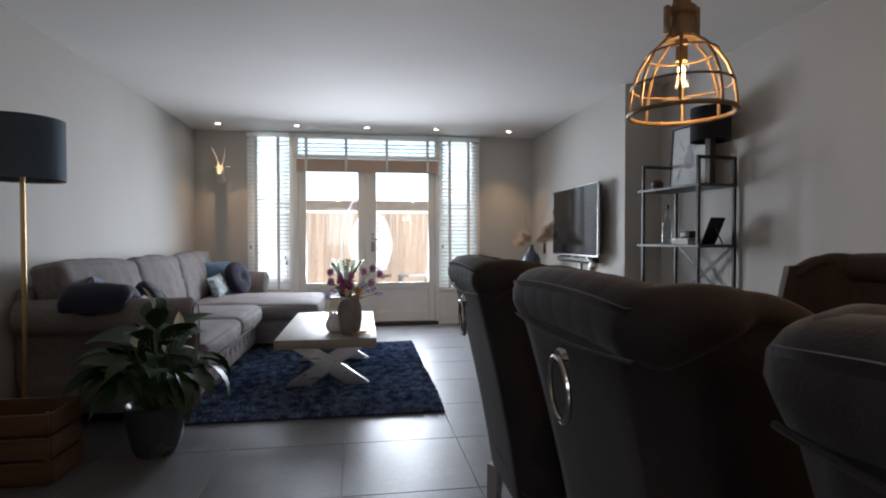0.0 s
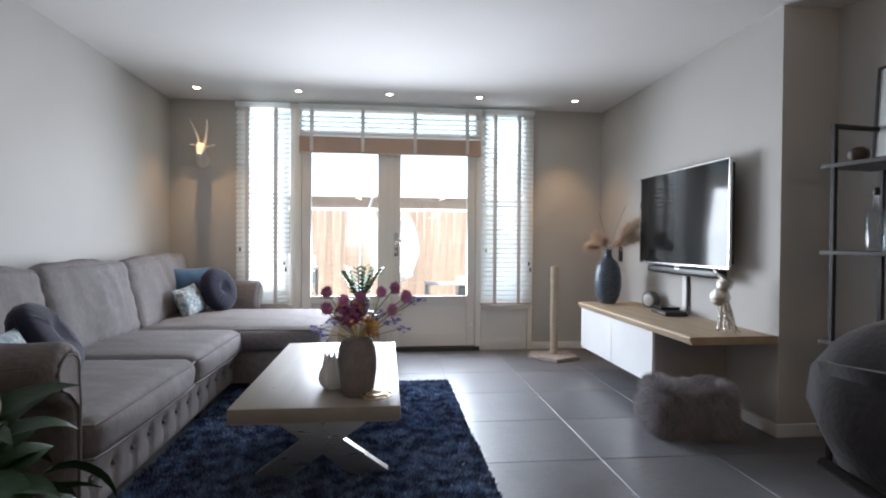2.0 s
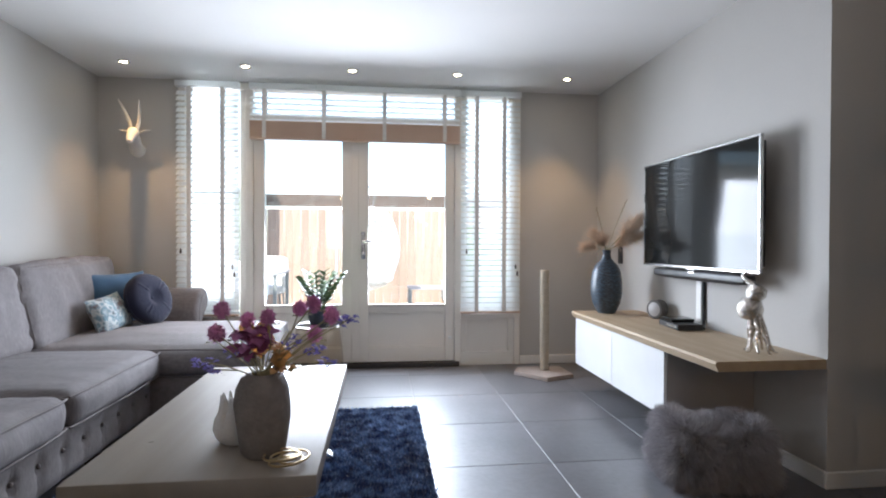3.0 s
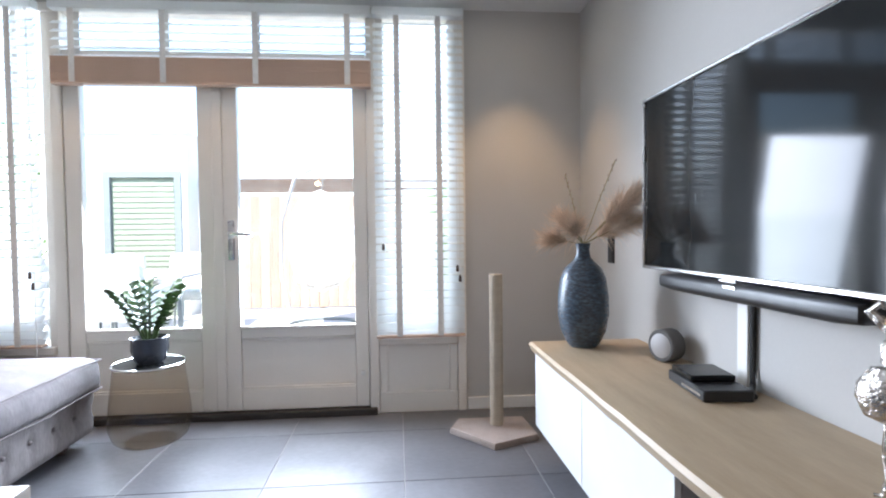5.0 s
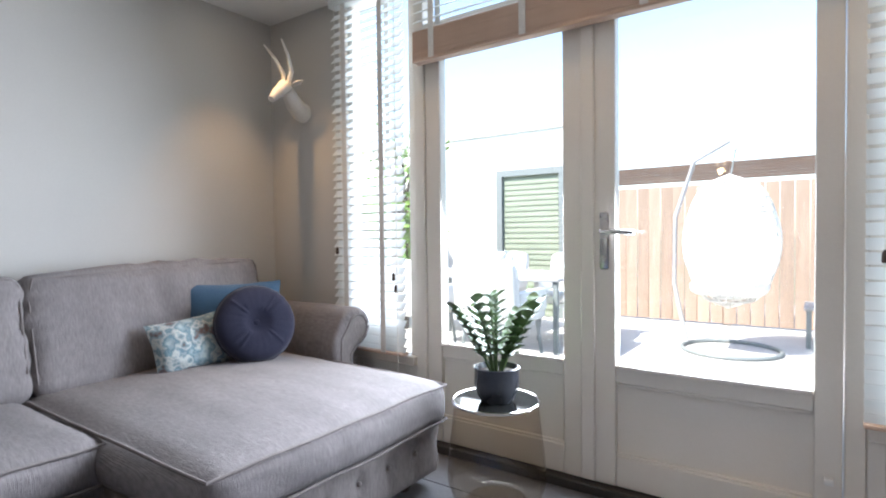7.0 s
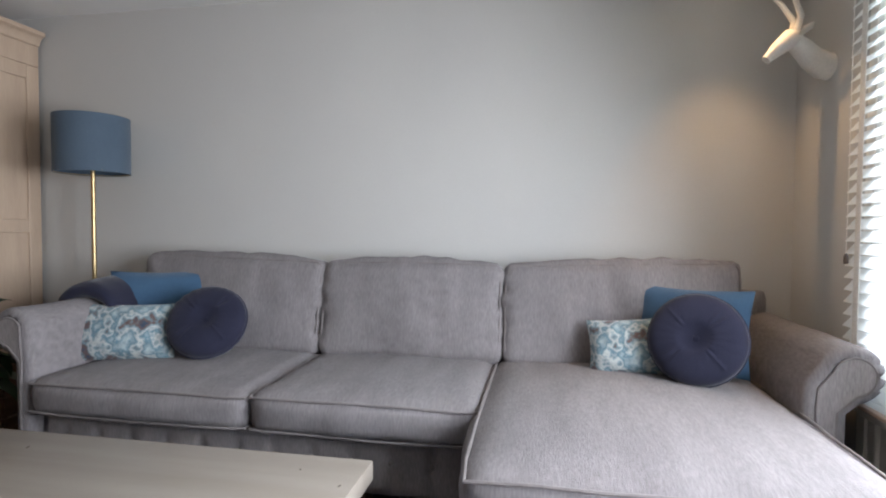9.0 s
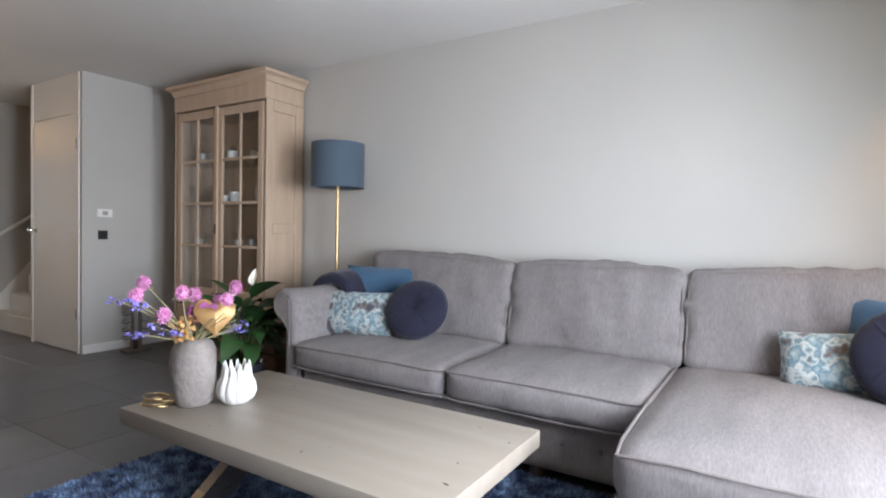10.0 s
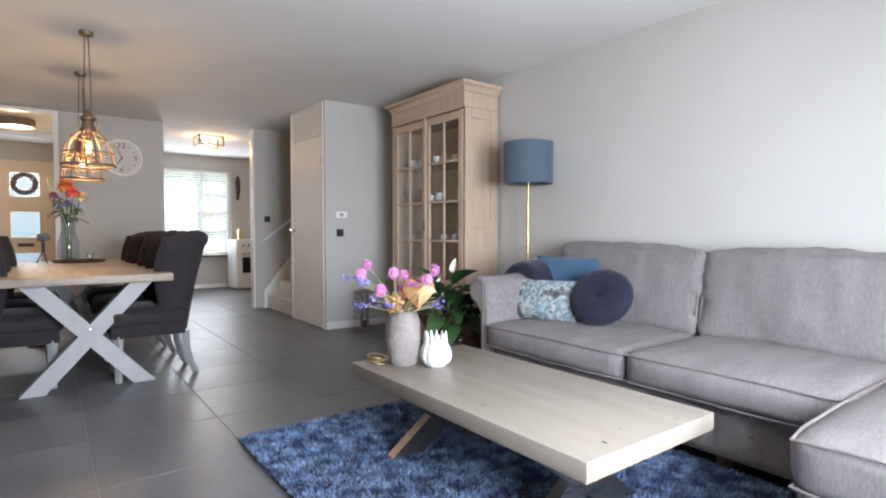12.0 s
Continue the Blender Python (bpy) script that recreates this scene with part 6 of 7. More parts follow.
def full_bloom(p, radius, material, petals=34):
    """A dense round flower head of cupped petals on a stem."""
    st_ = part("flower_stem", tube([(rg.uniform(-0.02, 0.02), rg.uniform(-0.02, 0.02), 0.0), (p[0] * 0.25, p[1] * 0.25, 0.25), p], 0.003, 5), "stem", fb)
    bms = []
    for k in range(petals):
        z = 1 - 1.55 * (k + 0.5) / petals
        a = k * 2.39996
        d = Vector((math.cos(a) * math.sqrt(max(0, 1 - z * z)), math.sin(a) * math.sqrt(max(0, 1 - z * z)), z))
        m = Matrix.Translation(Vector(p) + d * radius * 0.25) @ d.to_track_quat("Y", "Z").to_matrix().to_4x4()
        bms.append(moved(leaf_mesh(radius * 0.85, radius * 0.62, 0.35, 0.35, 4), m))
    part("bloom", joined(*bms), material, st_)


full_bloom((0.01, 0.0, 0.545), 0.066, "orange")
full_bloom((-0.03, 0.035, 0.495), 0.052, "rose")
full_bloom((-0.085, 0.0, 0.465), 0.050, "cream_petal")
full_bloom((0.085, 0.02, 0.47), 0.036, "mauve", 22)
for k in range(9):
    a = k * 2.4
    p = Vector((0.065 * math.cos(a), 0.05 * math.sin(a), 0.36 + 0.09 * rg.random()))
    s = part("flower_stem", tube([(0.015 * math.cos(a + 3), 0.015 * math.sin(a + 3), 0.0), (0, 0, 0.24), p], 0.0025, 5), "stem", fb)
    bms = [moved(leaf_mesh(0.034, 0.026, 0.7, 0.3, 3), Matrix.Translation(p + Vector((rg.uniform(-0.03, 0.03), rg.uniform(-0.03, 0.03), rg.uniform(-0.02, 0.03)))) @ pose(0, 0, 0, rg.uniform(-30, 50), 0, 40 * j)) for j in range(9)]
    part("bloom", joined(*bms), ("lilac", "greyleaf", "greyleaf")[k % 3], s)
    part("stem_leaf", moved(leaf_mesh(0.10, 0.04, 1.1), Matrix.Translation(p * 0.82) @ pose(0, 0, 0, 10, 0, math.degrees(a) - 90)), "greyleaf", s)
part("grass_stalk", tube([(0.0, 0.0, 0.0), (0.03, 0.0, 0.3), (0.13, 0.02, 0.60)], [0.003, 0.003, 0.006], 6), "dry", fb)
tp = thing("tripod_ornament", (1.245, 0.62, 0.7525), "small black tripod camera ornament on the dining table", "ornament")
for k in range(3):
    a = 2 * math.pi * k / 3
    part("leg", tube([(0.05 * math.cos(a), 0.05 * math.sin(a), 0), (0, 0, 0.11)], 0.006, 6), "black", tp)
part("column", lathe([(0.012, 0.10), (0.012, 0.2)], 12), "black", tp)
part("camera_body", box(-0.045, 0.045, -0.025, 0.025, 0.2, 0.26, 0.006), "black", tp)
part("lens", moved(lathe([(0.018, 0), (0.02, 0.035), (0, 0.035)], 16), pose(0, 0.022, 0.23, -90)), "black", tp)
solo("candle_glass", lathe([(0, 0), (0.035, 0), (0.038, 0.08), (0.035, 0.08), (0.032, 0.006), (0, 0.006)], 20), "clear", "small clear glass tealight holder on the tray", "candle holder", pose(0.90, 0.66, 0.759))

# ---- stairs, doors and the rooms behind ----
dr = thing("door_3", (-1.12, 0.885, 0), "flat cream interior door under a matching panel, closed", "door", "", "structure")
part("leaf", box(-1.16, -1.122, 0.47, 1.30, 0.008, 2.05, 0.003), "white", dr, "", True, None, True)
part("upper_panel", box(-1.16, -1.124, 0.47, 1.30, 2.056, H - 0.002), "white", dr, "", False, None, True)
part("jamb", box(-1.17, -1.116, 1.30, 1.34, 0, H - 0.002, 0.003), "white", dr, "", True, None, True)
part("jamb", box(-1.17, -1.116, 0.43, 0.47, 0, H - 0.002, 0.003), "white", dr, "", True, None, True)
for z in (0.3, 1.75):
    part("hinge", box(-1.12, -1.113, 1.292, 1.308, z, z + 0.09, 0.002), "silver", dr, "", True, None, True)
part("door_handle", moved(lathe([(0.024, 0), (0.024, 0.008), (0.01, 0.012), (0.01, 0.035), (0.024, 0.045), (0.02, 0.062), (0, 0.066)], 18), pose(-1.122, 0.53, 1.05, 0, 90, 0)), "chrome", dr, "nickel door knob", True, None, True)
structure("wall_stairs_inner", box(XL, XL + 0.02, -0.67, 1.27, 0, H), "wall", "grey painted stairwell wall", "wall")
sta = thing("staircase", (-1.4, -0.3, 0), "white painted winding staircase with a side stringer", "stairs")
for k in range(6):
    x1 = -1.18 - k * 0.14
    part("step", box(XL + 0.022, x1, -0.65 + k * 0.05, 0.40, 0.185 * k, 0.185 * (k + 1), 0.006), "white", sta, "", True, None, True)
bm = bmesh.new()
pr = [(-1.14, 0.0), (-1.14, 0.24), (-1.38, 0.52), (-1.99, 1.26), (-1.99, 0.86), (-1.22, 0.0)]
a0 = [bm.verts.new((x, -0.668, z)) for x, z in pr]
a1 = [bm.verts.new((x, -0.645, z)) for x, z in pr]
for k in range(6):
    bm.faces.new((a0[k], a0[(k + 1) % 6], a1[(k + 1) % 6], a1[k]))
bm.faces.new(a0)
bm.faces.new(a1[::-1])
part("stringer", bm, "white", sta, "", False, None, True)
hr_ = thing("handrail", (-1.38, -0.63, 1.0), "white painted wooden handrail on the stair wall", "handrail")
part("rail", tube([(-1.11, -0.61, 0.91), (-1.44, -0.61, 1.14), (-1.97, -0.61, 1.55)], 0.02, 10), "white", hr_, "", True, None, True)
for x, z in ((-1.16, 0.93), (-1.68, 1.3)):
    part("bracket", tube([(x, -0.67, z - 0.03), (x, -0.615, z - 0.01)], 0.008, 8), "silver", hr_, "", True, None, True)

# wall clock
M["dial"] = mat("clock_dial", (0.62, 0.60, 0.57), (0.55, 0.53, 0.50), 3, 0.6)
ck = thing("wall_clock", (0.473, -0.90, 1.917), "large round white wall clock with dark numerals", "clock")
part("rim", moved(tube([(0.205 * math.cos(2 * math.pi * k / 48), 0.205 * math.sin(2 * math.pi * k / 48), 0) for k in range(48)], 0.018, 10, True), pose(0, 0.018, 0, -90)), "white", ck)
part("dial", moved(lathe([(0, 0.012), (0.20, 0.012), (0.20, 0)], 44), pose(0, 0, 0, -90)), "dial", ck)


def text_mesh(body, size, m, material, parent, name):
    c = bpy.data.curves.new("numeral", "FONT")
    c.body, c.size, c.align_x, c.align_y, c.extrude = body, size, "CENTER", "CENTER", 0.001
    o = bpy.data.objects.new("numeral", c)
    scene.collection.objects.link(o)
    me = bpy.data.meshes.new_from_object(o.evaluated_get(bpy.context.evaluated_depsgraph_get()))
    bpy.data.objects.remove(o)
    bpy.data.curves.remove(c)
    me.materials.clear()
    me.materials.append(M[material])
    ob = new(name, me)
    ob.parent = parent
    ob.matrix_basis = m
    return ob


for n_, a in (("12", 90), ("3", 0), ("6", -90), ("9", 180)):
    text_mesh(n_, 0.085, pose(-0.145 * math.cos(radians(a)), 0.015, 0.145 * math.sin(radians(a)), 90, 0, 180), "black", ck, "numeral")
for k in range(12):
    if k % 3:
        a = radians(30 * k)
        part("hour_mark", box(-0.004, 0.004, 0.012, 0.014, 0.14, 0.165), "black", ck, "", False, pose(0, 0, 0, 0, math.degrees(a), 0))
part("hour_pointer", box(-0.005, 0.005, 0.017, 0.019, -0.02, 0.09), "black", ck, "", False, pose(0, 0, 0, 0, 150, 0))
part("minute_pointer", box(-0.0035, 0.0035, 0.0195, 0.021, -0.02, 0.14), "black", ck, "", False, pose(0, 0, 0, 0, 20, 0))

# hall opening and front door
hf = thing("door_frame", (1.6, -0.95, 0), "white door frame with a glazed transom to the hall", "door frame", "", "structure")
for x0, x1, z0, z1 in ((1.086, 1.135, 0, H - 0.002), (2.035, 2.085, 0, H - 0.002), (1.135, 2.035, 2.08, 2.12), (1.135, 2.035, H - 0.04, H - 0.002)):
    part("frame_bar", box(x0, x1, -1.005, -0.89, z0, z1, 0.004), "white", hf, "", True, None, True)
part("transom_pane", box(1.135, 2.035, -0.95, -0.945, 2.12, H - 0.04), "clear", hf, "", False, None, True)
structure("wall_hall_side", box(2.086, XB, -1.00, -0.90, 0, H), "wall", "grey painted wall beside the hall door", "wall")
M["cream"] = mat("cream_door_paint", (0.72, 0.60, 0.46), (0.68, 0.56, 0.42), 2, 0.45)
fd = thing("door_4", (1.535, YS, 0), "cream front door with a column of square windows, closed", "door", "", "structure")
for x0, x1 in ((1.086, 1.29), (1.64, 1.984)):
    part("stile", box(x0, x1, YS - 0.05, YS, 0.0, 2.118, 0.003), "cream", fd, "", True, None, True)
for z0, z1 in ((0.0, 0.41), (0.70, 0.945), (1.332, 1.575), (1.927, 2.118)):
    part("rail", box(1.29, 1.64, YS - 0.05, YS - 0.001, z0, z1, 0.003), "cream", fd, "", True, None, True)
for z0, z1 in ((0.41, 0.70), (0.945, 1.332), (1.575, 1.927)):
    p = part("pane", box(1.29, 1.64, YS - 0.03, YS - 0.025, z0, z1), "pane", fd, "", False, None, True)
    p.visible_shadow = False
part("mail_slot", box(1.365, 1.565, YS - 0.001, YS + 0.006, 0.80, 0.85, 0.003), "darkwood", fd, "", True, None, True)
M["wreath"] = mat("grey_twig", (0.22, 0.20, 0.19), (0.14, 0.125, 0.12), 20, 0.9, 0.5, 90)
solo("door_wreath", moved(tube([((0.13 + 0.008 * noise.noise(Vector((k, 0, 0)))) * math.cos(2 * math.pi * k / 60), 0.13 * math.sin(2 * math.pi * k / 60), 0) for k in range(60)], [0.042 + 0.008 * math.sin(k * 2.3) for k in range(60)], 10, True), pose(1.465, YS + 0.045, 1.76, -90)), "wreath", "grey twig wreath hanging on the front door", "wreath")


def ceiling_lamp(name, x, y, rnd, label):
    c = thing(name, (x, y, H), label, "ceiling lamp")
    if rnd:
        part("band", lathe([(0.20, -0.10), (0.205, -0.10), (0.205, 0.0), (0.20, 0.0)], 36, False), "rattan", c)
        part("diffuser", lathe([(0.0, -0.085), (0.19, -0.085)], 30, False), "lampglow", c)
    else:
        for s, t in ((1, 1), (1, -1), (-1, 1), (-1, -1)):
            part("corner_bar", box(s * 0.16 - 0.010, s * 0.16 + 0.010, t * 0.16 - 0.010, t * 0.16 + 0.010, -0.13, 0.0), "rattan", c, "", False)
        for z in (-0.13, -0.006):
            for s in (1, -1):
                part("edge_bar", box(-0.150, 0.150, s * 0.16 - 0.010, s * 0.16 + 0.010, z - 0.009, z + 0.004), "rattan", c, "", False)
                part("edge_bar", box(s * 0.16 - 0.010, s * 0.16 + 0.010, -0.150, 0.150, z - 0.009, z + 0.004), "rattan", c, "", False)
        for s in (1, -1):
            part("bulb", moved(lathe([(0.012, 0), (0.026, -0.03), (0.026, -0.05), (0, -0.07)], 16), pose(0.06 * s, 0.02, -0.02)), "lampglow", c)
    lamp(name + "_light", "POINT", (x, y, H - 0.18), 2.6, WARM, 0.06)


ceiling_lamp("ceiling_lamp", -0.70, -1.68, False, "square open wire ceiling lamp with lit bulbs")
ceiling_lamp("flush_ceiling_lamp", 1.5, -1.75, True, "round rattan ceiling lamp, lit")

# kitchen window, blind and stove
kw = thing("window_3", (-0.72, YS, 0.62), "white kitchen window with a mullion and glazing bars", "window", "", "structure")
for x0, x1, z0, z1 in ((-1.57, -1.515, 0.60, 2.15), (-0.26, -0.20, 0.60, 2.15), (-1.11, -1.05, 0.66, 2.09), (-1.515, -0.26, 0.60, 0.66), (-1.515, -0.26, 2.09, 2.15), (-1.515, -1.11, 1.045, 1.09), (-1.515, -1.11, 1.395, 1.44), (-1.515, -1.11, 1.745, 1.79)):
    part("window_frame", box(x0, x1, YS - 0.12, YS - 0.05, z0, z1, 0.003), "white", kw, "", True, None, True)
part("window_sill", box(-1.58, -0.18, YS, YS + 0.10, 0.57, 0.60, 0.004), "black", kw, "dark stone sill", True, None, True)
kb = thing("kitchen_blind", (-0.885, YS - 0.02, 2.14), "white venetian kitchen blind lowered with open slats", "blind")
first = None
for k in range(34):
    m = pose(0, 0, -0.03 - k * 0.043, 32)
    first = repeat(first, m) if first else part("slat", box(-0.62, 0.62, -0.024, 0.024, -0.0015, 0.0015), "slat", kb, "", False, m)
stv = thing("stove", (-1.70, -3.30, 0), "white freestanding kitchen stove with an oven", "stove")
part("body", box(-1.97, -1.45, -3.62, -3.05, 0.03, 0.86, 0.006), "lacquer", stv, "", True, None, True)
part("hob", box(-1.97, -1.45, -3.62, -3.05, 0.86, 0.885, 0.004), "lacquer", stv, "", True, None, True)
part("oven_glass", box(-1.87, -1.55, -3.05, -3.044, 0.30, 0.58, 0.003), "screen", stv, "", True, None, True)
part("oven_handle", tube([(-1.89, -3.02, 0.64), (-1.53, -3.02, 0.64)], 0.009, 8), "silver", stv, "", True, None, True)
for k in range(4):
    part("knob", moved(lathe([(0.018, 0), (0.016, 0.02), (0, 0.02)], 12), pose(-1.84 + 0.09 * k, -3.05, 0.79, -90)), "plastic", stv, "", True, None, True)
solo("wall_ornament", joined(tube([(-1.69, YS + 0.03, 2.06), (-1.68, YS + 0.045, 1.95), (-1.69, YS + 0.04, 1.80), (-1.68, YS + 0.03, 1.62)], [0.02, 0.05, 0.04, 0.025], 12)), "darkwood", "carved dark wooden ornament on the kitchen wall", "ornament")
solo("kitchen_jar", lathe([(0, 0), (0.05, 0), (0.055, 0.15), (0.04, 0.2), (0, 0.21)], 20), "brass", "tall golden storage jar on the stove", "jar", pose(-1.62, -3.4, 0.8855))

# ---- garden and street ----
M["paver"] = mat("pale_paving", (0.55, 0.53, 0.50), (0.47, 0.45, 0.43), 2, 0.85, 0.3, 40, grain=0.15, world_space=True)
M["ground"] = mat("ground_earth", (0.30, 0.28, 0.24), (0.20, 0.24, 0.13), 0.5, 0.9, 0.3, 20, grain=0.2)
M["fencewood"] = mat("weathered_fence_board", (0.36, 0.265, 0.205), (0.28, 0.20, 0.15), 2.5, 0.8, 0.3, 50, stretch=(8, 8, 0.6), random_tint=0.15)
M["shedwall"] = mat("white_render", (0.74, 0.73, 0.70), (0.68, 0.67, 0.64), 2, 0.85, 0.2, 60)
M["darkslat"] = mat("dark_brown_slat", (0.105, 0.062, 0.042), (0.07, 0.042, 0.03), 3, 0.7, 0.2, 60, stretch=(0.6, 8, 8))
M["sheddoor"] = mat("green_shed_door", (0.30, 0.33, 0.25), (0.25, 0.28, 0.21), 2, 0.6, 0.2, 60, stretch=(1, 1, 8))
M["trimgrey"] = mat("slate_grey_trim", (0.20, 0.22, 0.22), None, 4, 0.5)
structure("ground", box(-150, 150, -150, 150, -0.40, -0.15), "ground", "bare earth and grass of the gardens around", "ground")

structure("pavement", box(-6, 6, YN + 0.13, 15, -0.15, -0.06), "paver", "pale paved terrace behind the house", "pavement")
structure("street_pavement", box(-8, 8, -9, YS - 0.2, -0.15, -0.06), "paver", "pale paving in front of the house", "pavement")
fence = thing("garden_fence", (0.8, 12.5, -0.06), "tall board fence with a slatted top in weathered wood", "fence")
fb0 = None
for k in range(36):
    m = pose(-2.6 + k * 0.145, 0.012 * (k % 2), 0.0)
    fb0 = repeat(fb0, m) if fb0 else part("board", box(-0.07, 0.07, -0.01, 0.01, 0.02, 1.72, 0.003), "fencewood", fence, "", True, m)
for k in range(6):
    part("slat", box(-2.7, 2.7, -0.012, 0.012, 1.768 + k * 0.036, 1.801 + k * 0.036), "darkslat", fence, "", False)
for x in (-2.7, -0.9, 0.9, 2.7):
    part("post", box(x - 0.04, x + 0.04, 0.03, 0.10, 0, 2.0), "fencewood", fence, "", False)
side_fence = thing("side_fence", (-4.2, 9.8, -0.06), "weathered board fence along the side of the garden", "fence")
sb0 = None
for k in range(29):
    m = pose(0.012 * (k % 2), -2.06 + k * 0.145, 0.0, 0, 0, 90)
    sb0 = repeat(sb0, m) if sb0 else part("board", box(-0.07, 0.07, -0.01, 0.01, 0.02, 1.72, 0.003), "fencewood", side_fence, "", True, m)
for y in (-2.0, -0.2, 1.9):
    part("post", box(-0.10, -0.03, y - 0.04, y + 0.04, 0, 1.8), "fencewood", side_fence, "", False)
shed = thing("garden_shed", (-3.6, 12.6, -0.06), "white rendered flat-roofed garden shed with a green door", "shed")
part("wall", joined(box(-6.5, -2.98, 12.0, 12.15, -0.06, 2.5), box(-1.94, -1.86, 12.0, 12.15, -0.06, 2.5), box(-2.98, -1.94, 12.0, 12.15, 1.98, 2.5), box(-1.95, -1.86, 12.15, 12.48, -0.06, 2.5)), "shedwall", shed, "", False, None, True)
part("roof", box(-6.6, -1.85, 11.97, 12.48, 2.5, 2.54), "shedwall", shed, "", False, None, True)
d = part("door", box(-2.89, -2.03, 12.04, 12.09, -0.05, 1.89), "sheddoor", shed, "green louvred door", False, None, True)
for k in range(24):
    part("louvre", box(-2.87, -2.05, 12.02, 12.04, 0.05 + k * 0.075, 0.11 + k * 0.075), "sheddoor", d, "", False, None, True)
part("door_trim", joined(box(-2.98, -2.89, 11.98, 12.10, -0.06, 1.98), box(-2.03, -1.94, 11.98, 12.10, -0.06, 1.98), box(-2.89, -2.03, 11.98, 12.10, 1.89, 1.98)), "trimgrey", shed, "", False, None, True)
egg = thing("hanging_egg_chair", (0.13, 10.95, -0.06), "white wicker egg chair hanging from a curved stand", "garden chair")
part("stand_ring", ring(0.42, 0.02, 0.02, 40, 8), "trimgrey", egg)
part("stand_arm", tube([(-0.40, 0.1, 0.03), (-0.55, 0.25, 0.6), (-0.55, 0.3, 1.3), (-0.35, 0.2, 1.85), (0.0, 0.0, 2.0), (0.05, -0.02, 1.9)], 0.022, 10), "greyleg", egg)
M["wicker"] = mat("white_wicker", (0.72, 0.70, 0.66), (0.62, 0.60, 0.56), 16, 0.7, 0.8, 70)
wk = []
for k in range(1, 18):
    u = k / 9 - 1
    r_ = 0.46 * max(0.0, 1 - u * u) ** 0.45 + 0.01
    wk.append(tube([(r_ * math.cos(a), 0.85 * r_ * math.sin(a), 0.42 + 1.25 * k / 18) for a in (radians(-60 + 300 * i / 20 + 0) for i in range(21))], 0.006, 4))
for i in range(21):
    a = radians(-60 + 15 * i)
    wk.append(tube([((0.46 * max(0.0, 1 - (k / 7 - 1) ** 2) ** 0.45 + 0.01) * math.cos(a), 0.85 * (0.46 * max(0.0, 1 - (k / 7 - 1) ** 2) ** 0.45 + 0.01) * math.sin(a), 0.42 + 1.25 * k / 14) for k in range(15)], 0.016 if i in (0, 20) else 0.006, 4))
bm = joined(*wk)
bm.transform(Matrix.Rotation(radians(-90), 4, "Z"))
part("shell", bm, "wicker", egg, "white woven wicker shell")
part("seat_cushion", place(soft(0.62, 0.55, 0.14, 0.06, 0.03, 8), 0, 0, 0.62), "white", egg)
bm = bmesh.new()
bmesh.ops.create_uvsphere(bm, u_segments=28, v_segments=18, radius=1.0)
bmesh.ops.delete(bm, geom=[v for v in bm.verts if v.co.y < -0.35], context="VERTS")
bmesh.ops.solidify(bm, geom=bm.faces[:], thickness=0.12)
bm.transform(Matrix.Translation((0, 0, 1.04)) @ Matrix.Diagonal((0.42, 0.36, 0.56, 1)))
part("back_cushion", bm, "white", egg, "white padded liner")
part("chain", tube([(0.04, -0.01, 1.9), (0.0, 0, 1.66)], 0.008, 6), "trimgrey", egg)


def lounge_table(name, x, y, w, d, h, label, cat):
    t = thing(name, (x, y, -0.06), label, cat)
    part("tabletop", box(-w / 2, w / 2, -d / 2, d / 2, h - 0.03, h, 0.004), "greyleg", t)
    for sx in (1, -1):
        for sy in (1, -1):
            part("leg", box(sx * (w / 2 - 0.04) - 0.02, sx * (w / 2 - 0.04) + 0.02, sy * (d / 2 - 0.04) - 0.02, sy * (d / 2 - 0.04) + 0.02, 0, h - 0.03), "trimgrey", t, "", False)


lounge_table("garden_low_table", 1.15, 11.7, 0.9, 0.55, 0.40, "low grey garden table on dark legs", "garden table")
lounge_table("garden_table", -1.9, 10.0, 1.8, 0.95, 0.75, "grey garden dining table", "garden table")
M["outwhite"] = mat("white_garden_cushion", (0.70, 0.69, 0.66), None, 6, 0.8, 0.2, 90)


def garden_seat(x, y, rz, label):
    s = thing("garden_chair", pose(x, y, -0.06, 0, 0, rz), label, "garden chair", "chairs round the garden table")
    part("shell", place(soft(0.58, 0.58, 0.12, 0.05, 0.02, 6), 0, 0, 0.46), "outwhite", s)
    part("backrest", place(soft(0.58, 0.12, 0.46, 0.05, 0.02, 6), 0, 0.27, 0.68, -8), "outwhite", s)
    for sx in (1, -1):
        part("armrest", place(soft(0.07, 0.5, 0.2, 0.03, 0, 4), sx * 0.28, 0, 0.58), "outwhite", s)
        for sy in (1, -1):
            part("leg", tube([(sx * 0.22, sy * 0.22, 0.42), (sx * 0.26, sy * 0.26, 0)], 0.015, 6), "trimgrey", s)


for x, y, rz in ((-1.4, 9.25, 180), (-2.3, 9.25, 176), (-1.4, 10.75, 4), (-2.35, 10.8, -5)):
    garden_seat(x, y, rz, "white moulded garden chair with armrests")
so = thing("garden_bench", (2.1, 12.3, -0.06), "low garden bench seat with pale cushions", "garden bench")
part("base", box(-0.75, 0.75, -0.35, 0.35, 0.12, 0.30, 0.01), "trimgrey", so)
part("seat_cushion", place(soft(1.46, 0.68, 0.16, 0.05, 0.02, 8), 0, 0, 0.38), "outwhite", so)
part("back_cushion", place(soft(1.46, 0.16, 0.42, 0.05, 0.02, 8), 0, 0.30, 0.62), "outwhite", so)
for sx in (-0.65, 0.65):
    part("leg", box(sx - 0.03, sx + 0.03, -0.3, 0.3, 0, 0.12), "trimgrey", so, "", False)
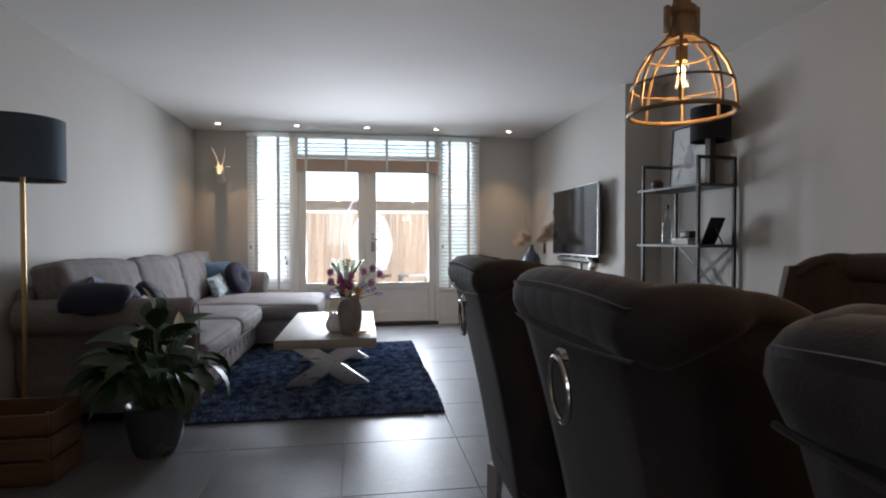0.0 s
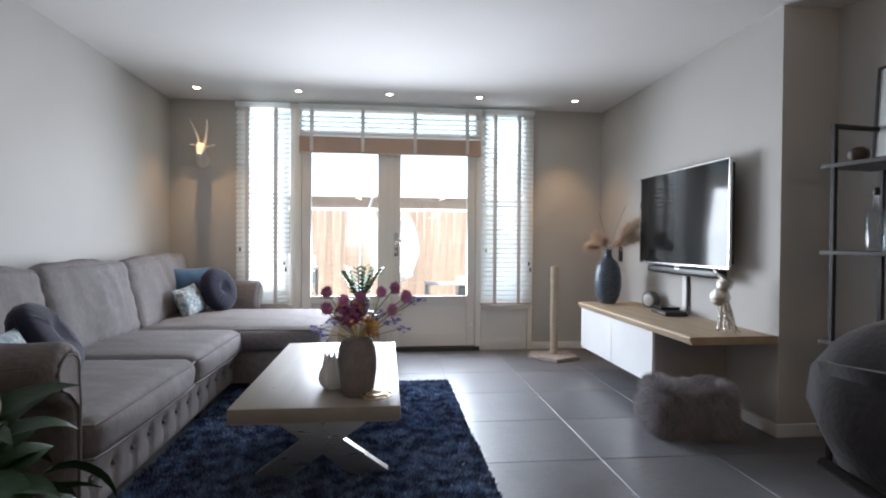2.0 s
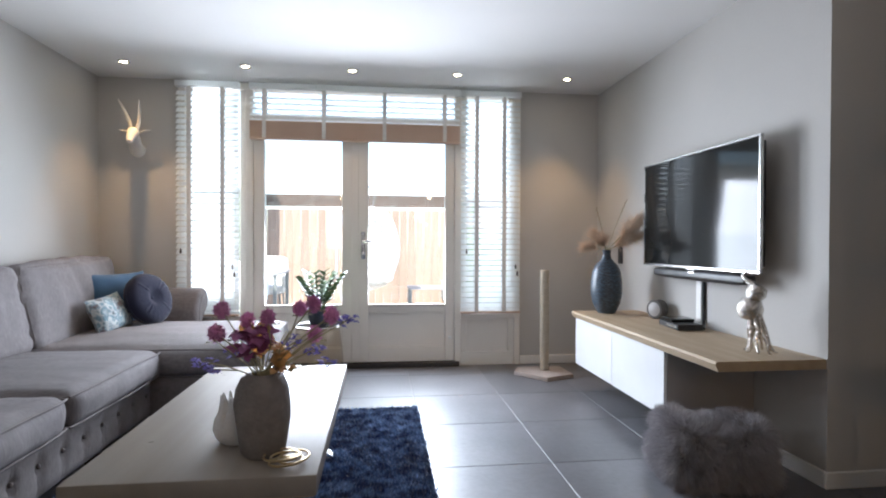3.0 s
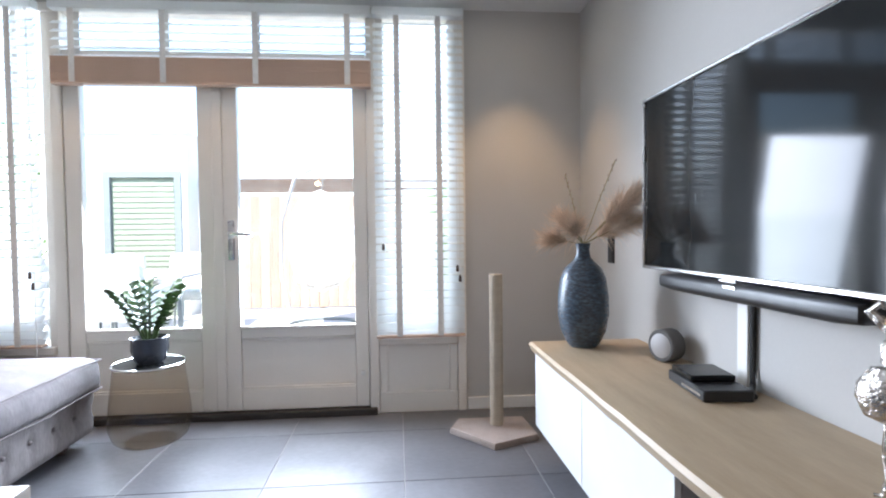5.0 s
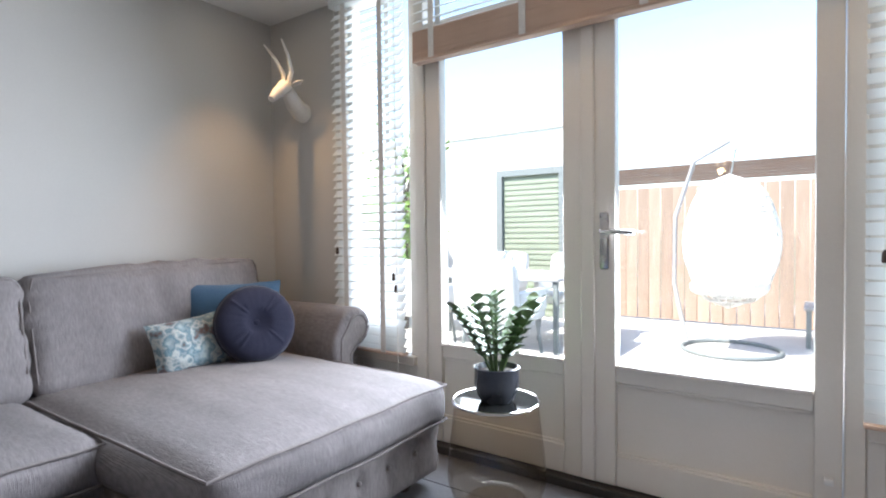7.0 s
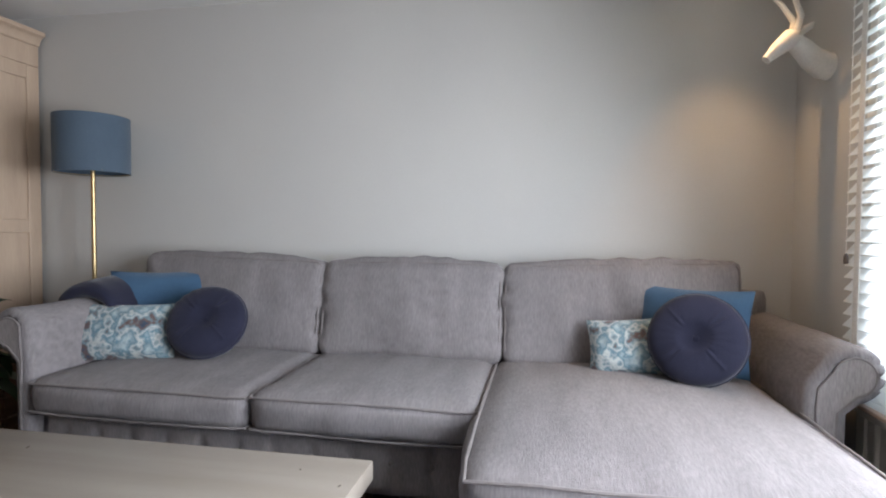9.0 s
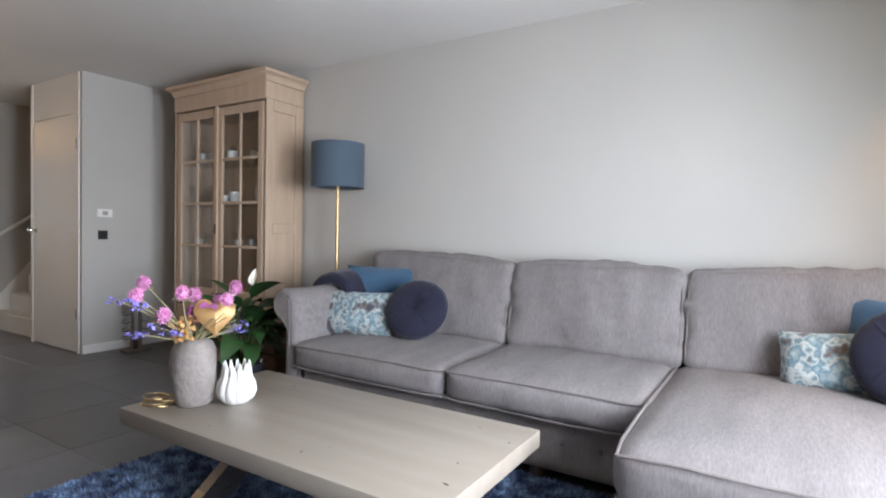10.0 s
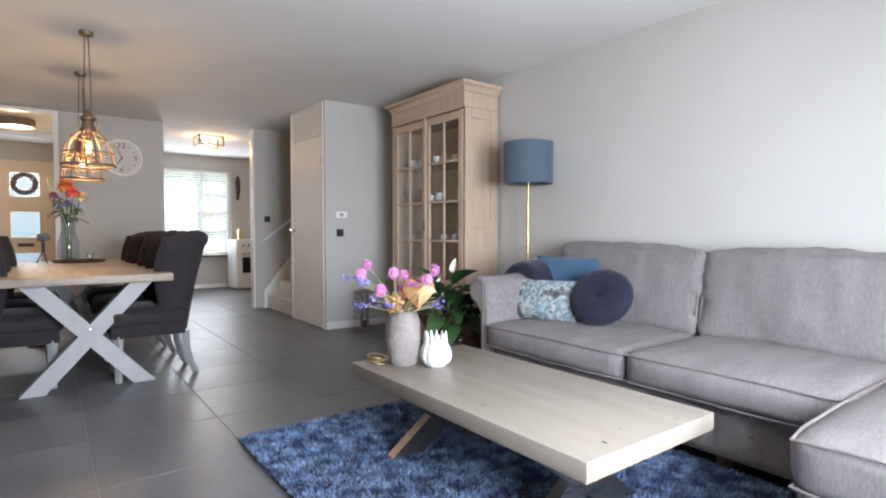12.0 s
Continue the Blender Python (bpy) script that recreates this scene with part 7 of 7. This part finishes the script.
M["bush"] = mat("sunlit_leaf", (0.24, 0.36, 0.08), (0.15, 0.26, 0.06), 6, 0.6, random_tint=0.35, island=True)


def shrub(name, x, y, h, r, n, seed, label, leaf=0.07, trunk=0.3):
    t = thing(name, (x, y, -0.06), label, "shrub" if h < 2.5 else "tree")
    q = np.random.RandomState(seed)
    limbs = [tube([(0, 0, 0), (0.03, 0.02, h * trunk), (0.0, 0.05, h * 0.8)], [0.03 * h, 0.022 * h, 0.008 * h], 7)]
    tips = []
    for k in range(14):
        a, z = q.uniform(0, 6.28), q.uniform(trunk, 0.8) * h
        e = (r * 0.8 * math.cos(a), r * 0.8 * math.sin(a), min(h * 0.95, z + q.uniform(0.1, 0.3) * h))
        limbs.append(tube([(0.02, 0.02, z), tuple((Vector((0.02, 0.02, z)) + Vector(e)) / 2 + Vector((0, 0, 0.05)))] + [e], [0.012 * h, 0.007 * h, 0.003 * h], 5))
        tips.append(e)
    part("trunk", joined(*limbs), "darkwood", t)
    tips = np.array(tips)
    c = tips[q.randint(0, len(tips), n)] * q.uniform(0.45, 1.1, (n, 1)) + q.normal(size=(n, 3)) * r * 0.2
    c[:, 2] = np.clip(c[:, 2], h * trunk * 0.5, h * 1.1)
    blades("crown", c, q.normal(size=(n, 3)), leaf, leaf * 0.55, "bush", t, 0.6, seed)


shrub("grape_vine", 1.9, 11.0, 1.7, 0.40, 240, 3, "bright green large-leaved vine in the garden", 0.17, 0.15)
shrub("tall_shrub", -3.35, 10.3, 2.3, 0.5, 1300, 4, "leafy shrub beside the terrace", 0.09, 0.12)
shrub("street_tree", -2.5, -14, 5.5, 2.0, 1600, 7, "leafy tree across the street", 0.22, 0.35)

# row of houses across the street
M["facade"] = mat("pale_facade_render", (0.52, 0.49, 0.45), (0.44, 0.41, 0.38), 1.2, 0.85, 0.3, 40, grain=0.1)
M["rooftile"] = mat("dark_roof_tile", (0.16, 0.10, 0.08), (0.11, 0.075, 0.06), 4, 0.8, 0.4, 30, stretch=(1, 5, 5))
house = thing("row_house", (0.0, -20.0, -0.15), "pale two-storey row house across the street", "house")
part("wall", box(-11, 11, -4, 0, 0, 5.6), "facade", house, "", False)
bm = bmesh.new()
for x in (-11.3, 11.3):
    for y, z in ((0.35, 5.5), (-2.0, 8.3), (-4.35, 5.5)):
        bm.verts.new((x, y, z))
bm.verts.ensure_lookup_table()
v = bm.verts
for f in ((0, 1, 2), (5, 4, 3), (0, 3, 4, 1), (1, 4, 5, 2), (0, 2, 5, 3)):
    bm.faces.new([v[k] for k in f])
part("roof", bm, "rooftile", house, "dark tiled pitched roof", False)
for k in range(5):
    for z in (0.9, 3.4):
        w = part("window", box(-9.4 + 4.2 * k, -7.4 + 4.2 * k, -0.05, 0.03, z, z + 1.3, 0.01), "white", house)
        for x in (-9.32 + 4.2 * k, -8.36 + 4.2 * k):
            part("pane", box(x, x + 0.88, 0.031, 0.036, z + 0.1, z + 1.2), "screen", w, "", False)
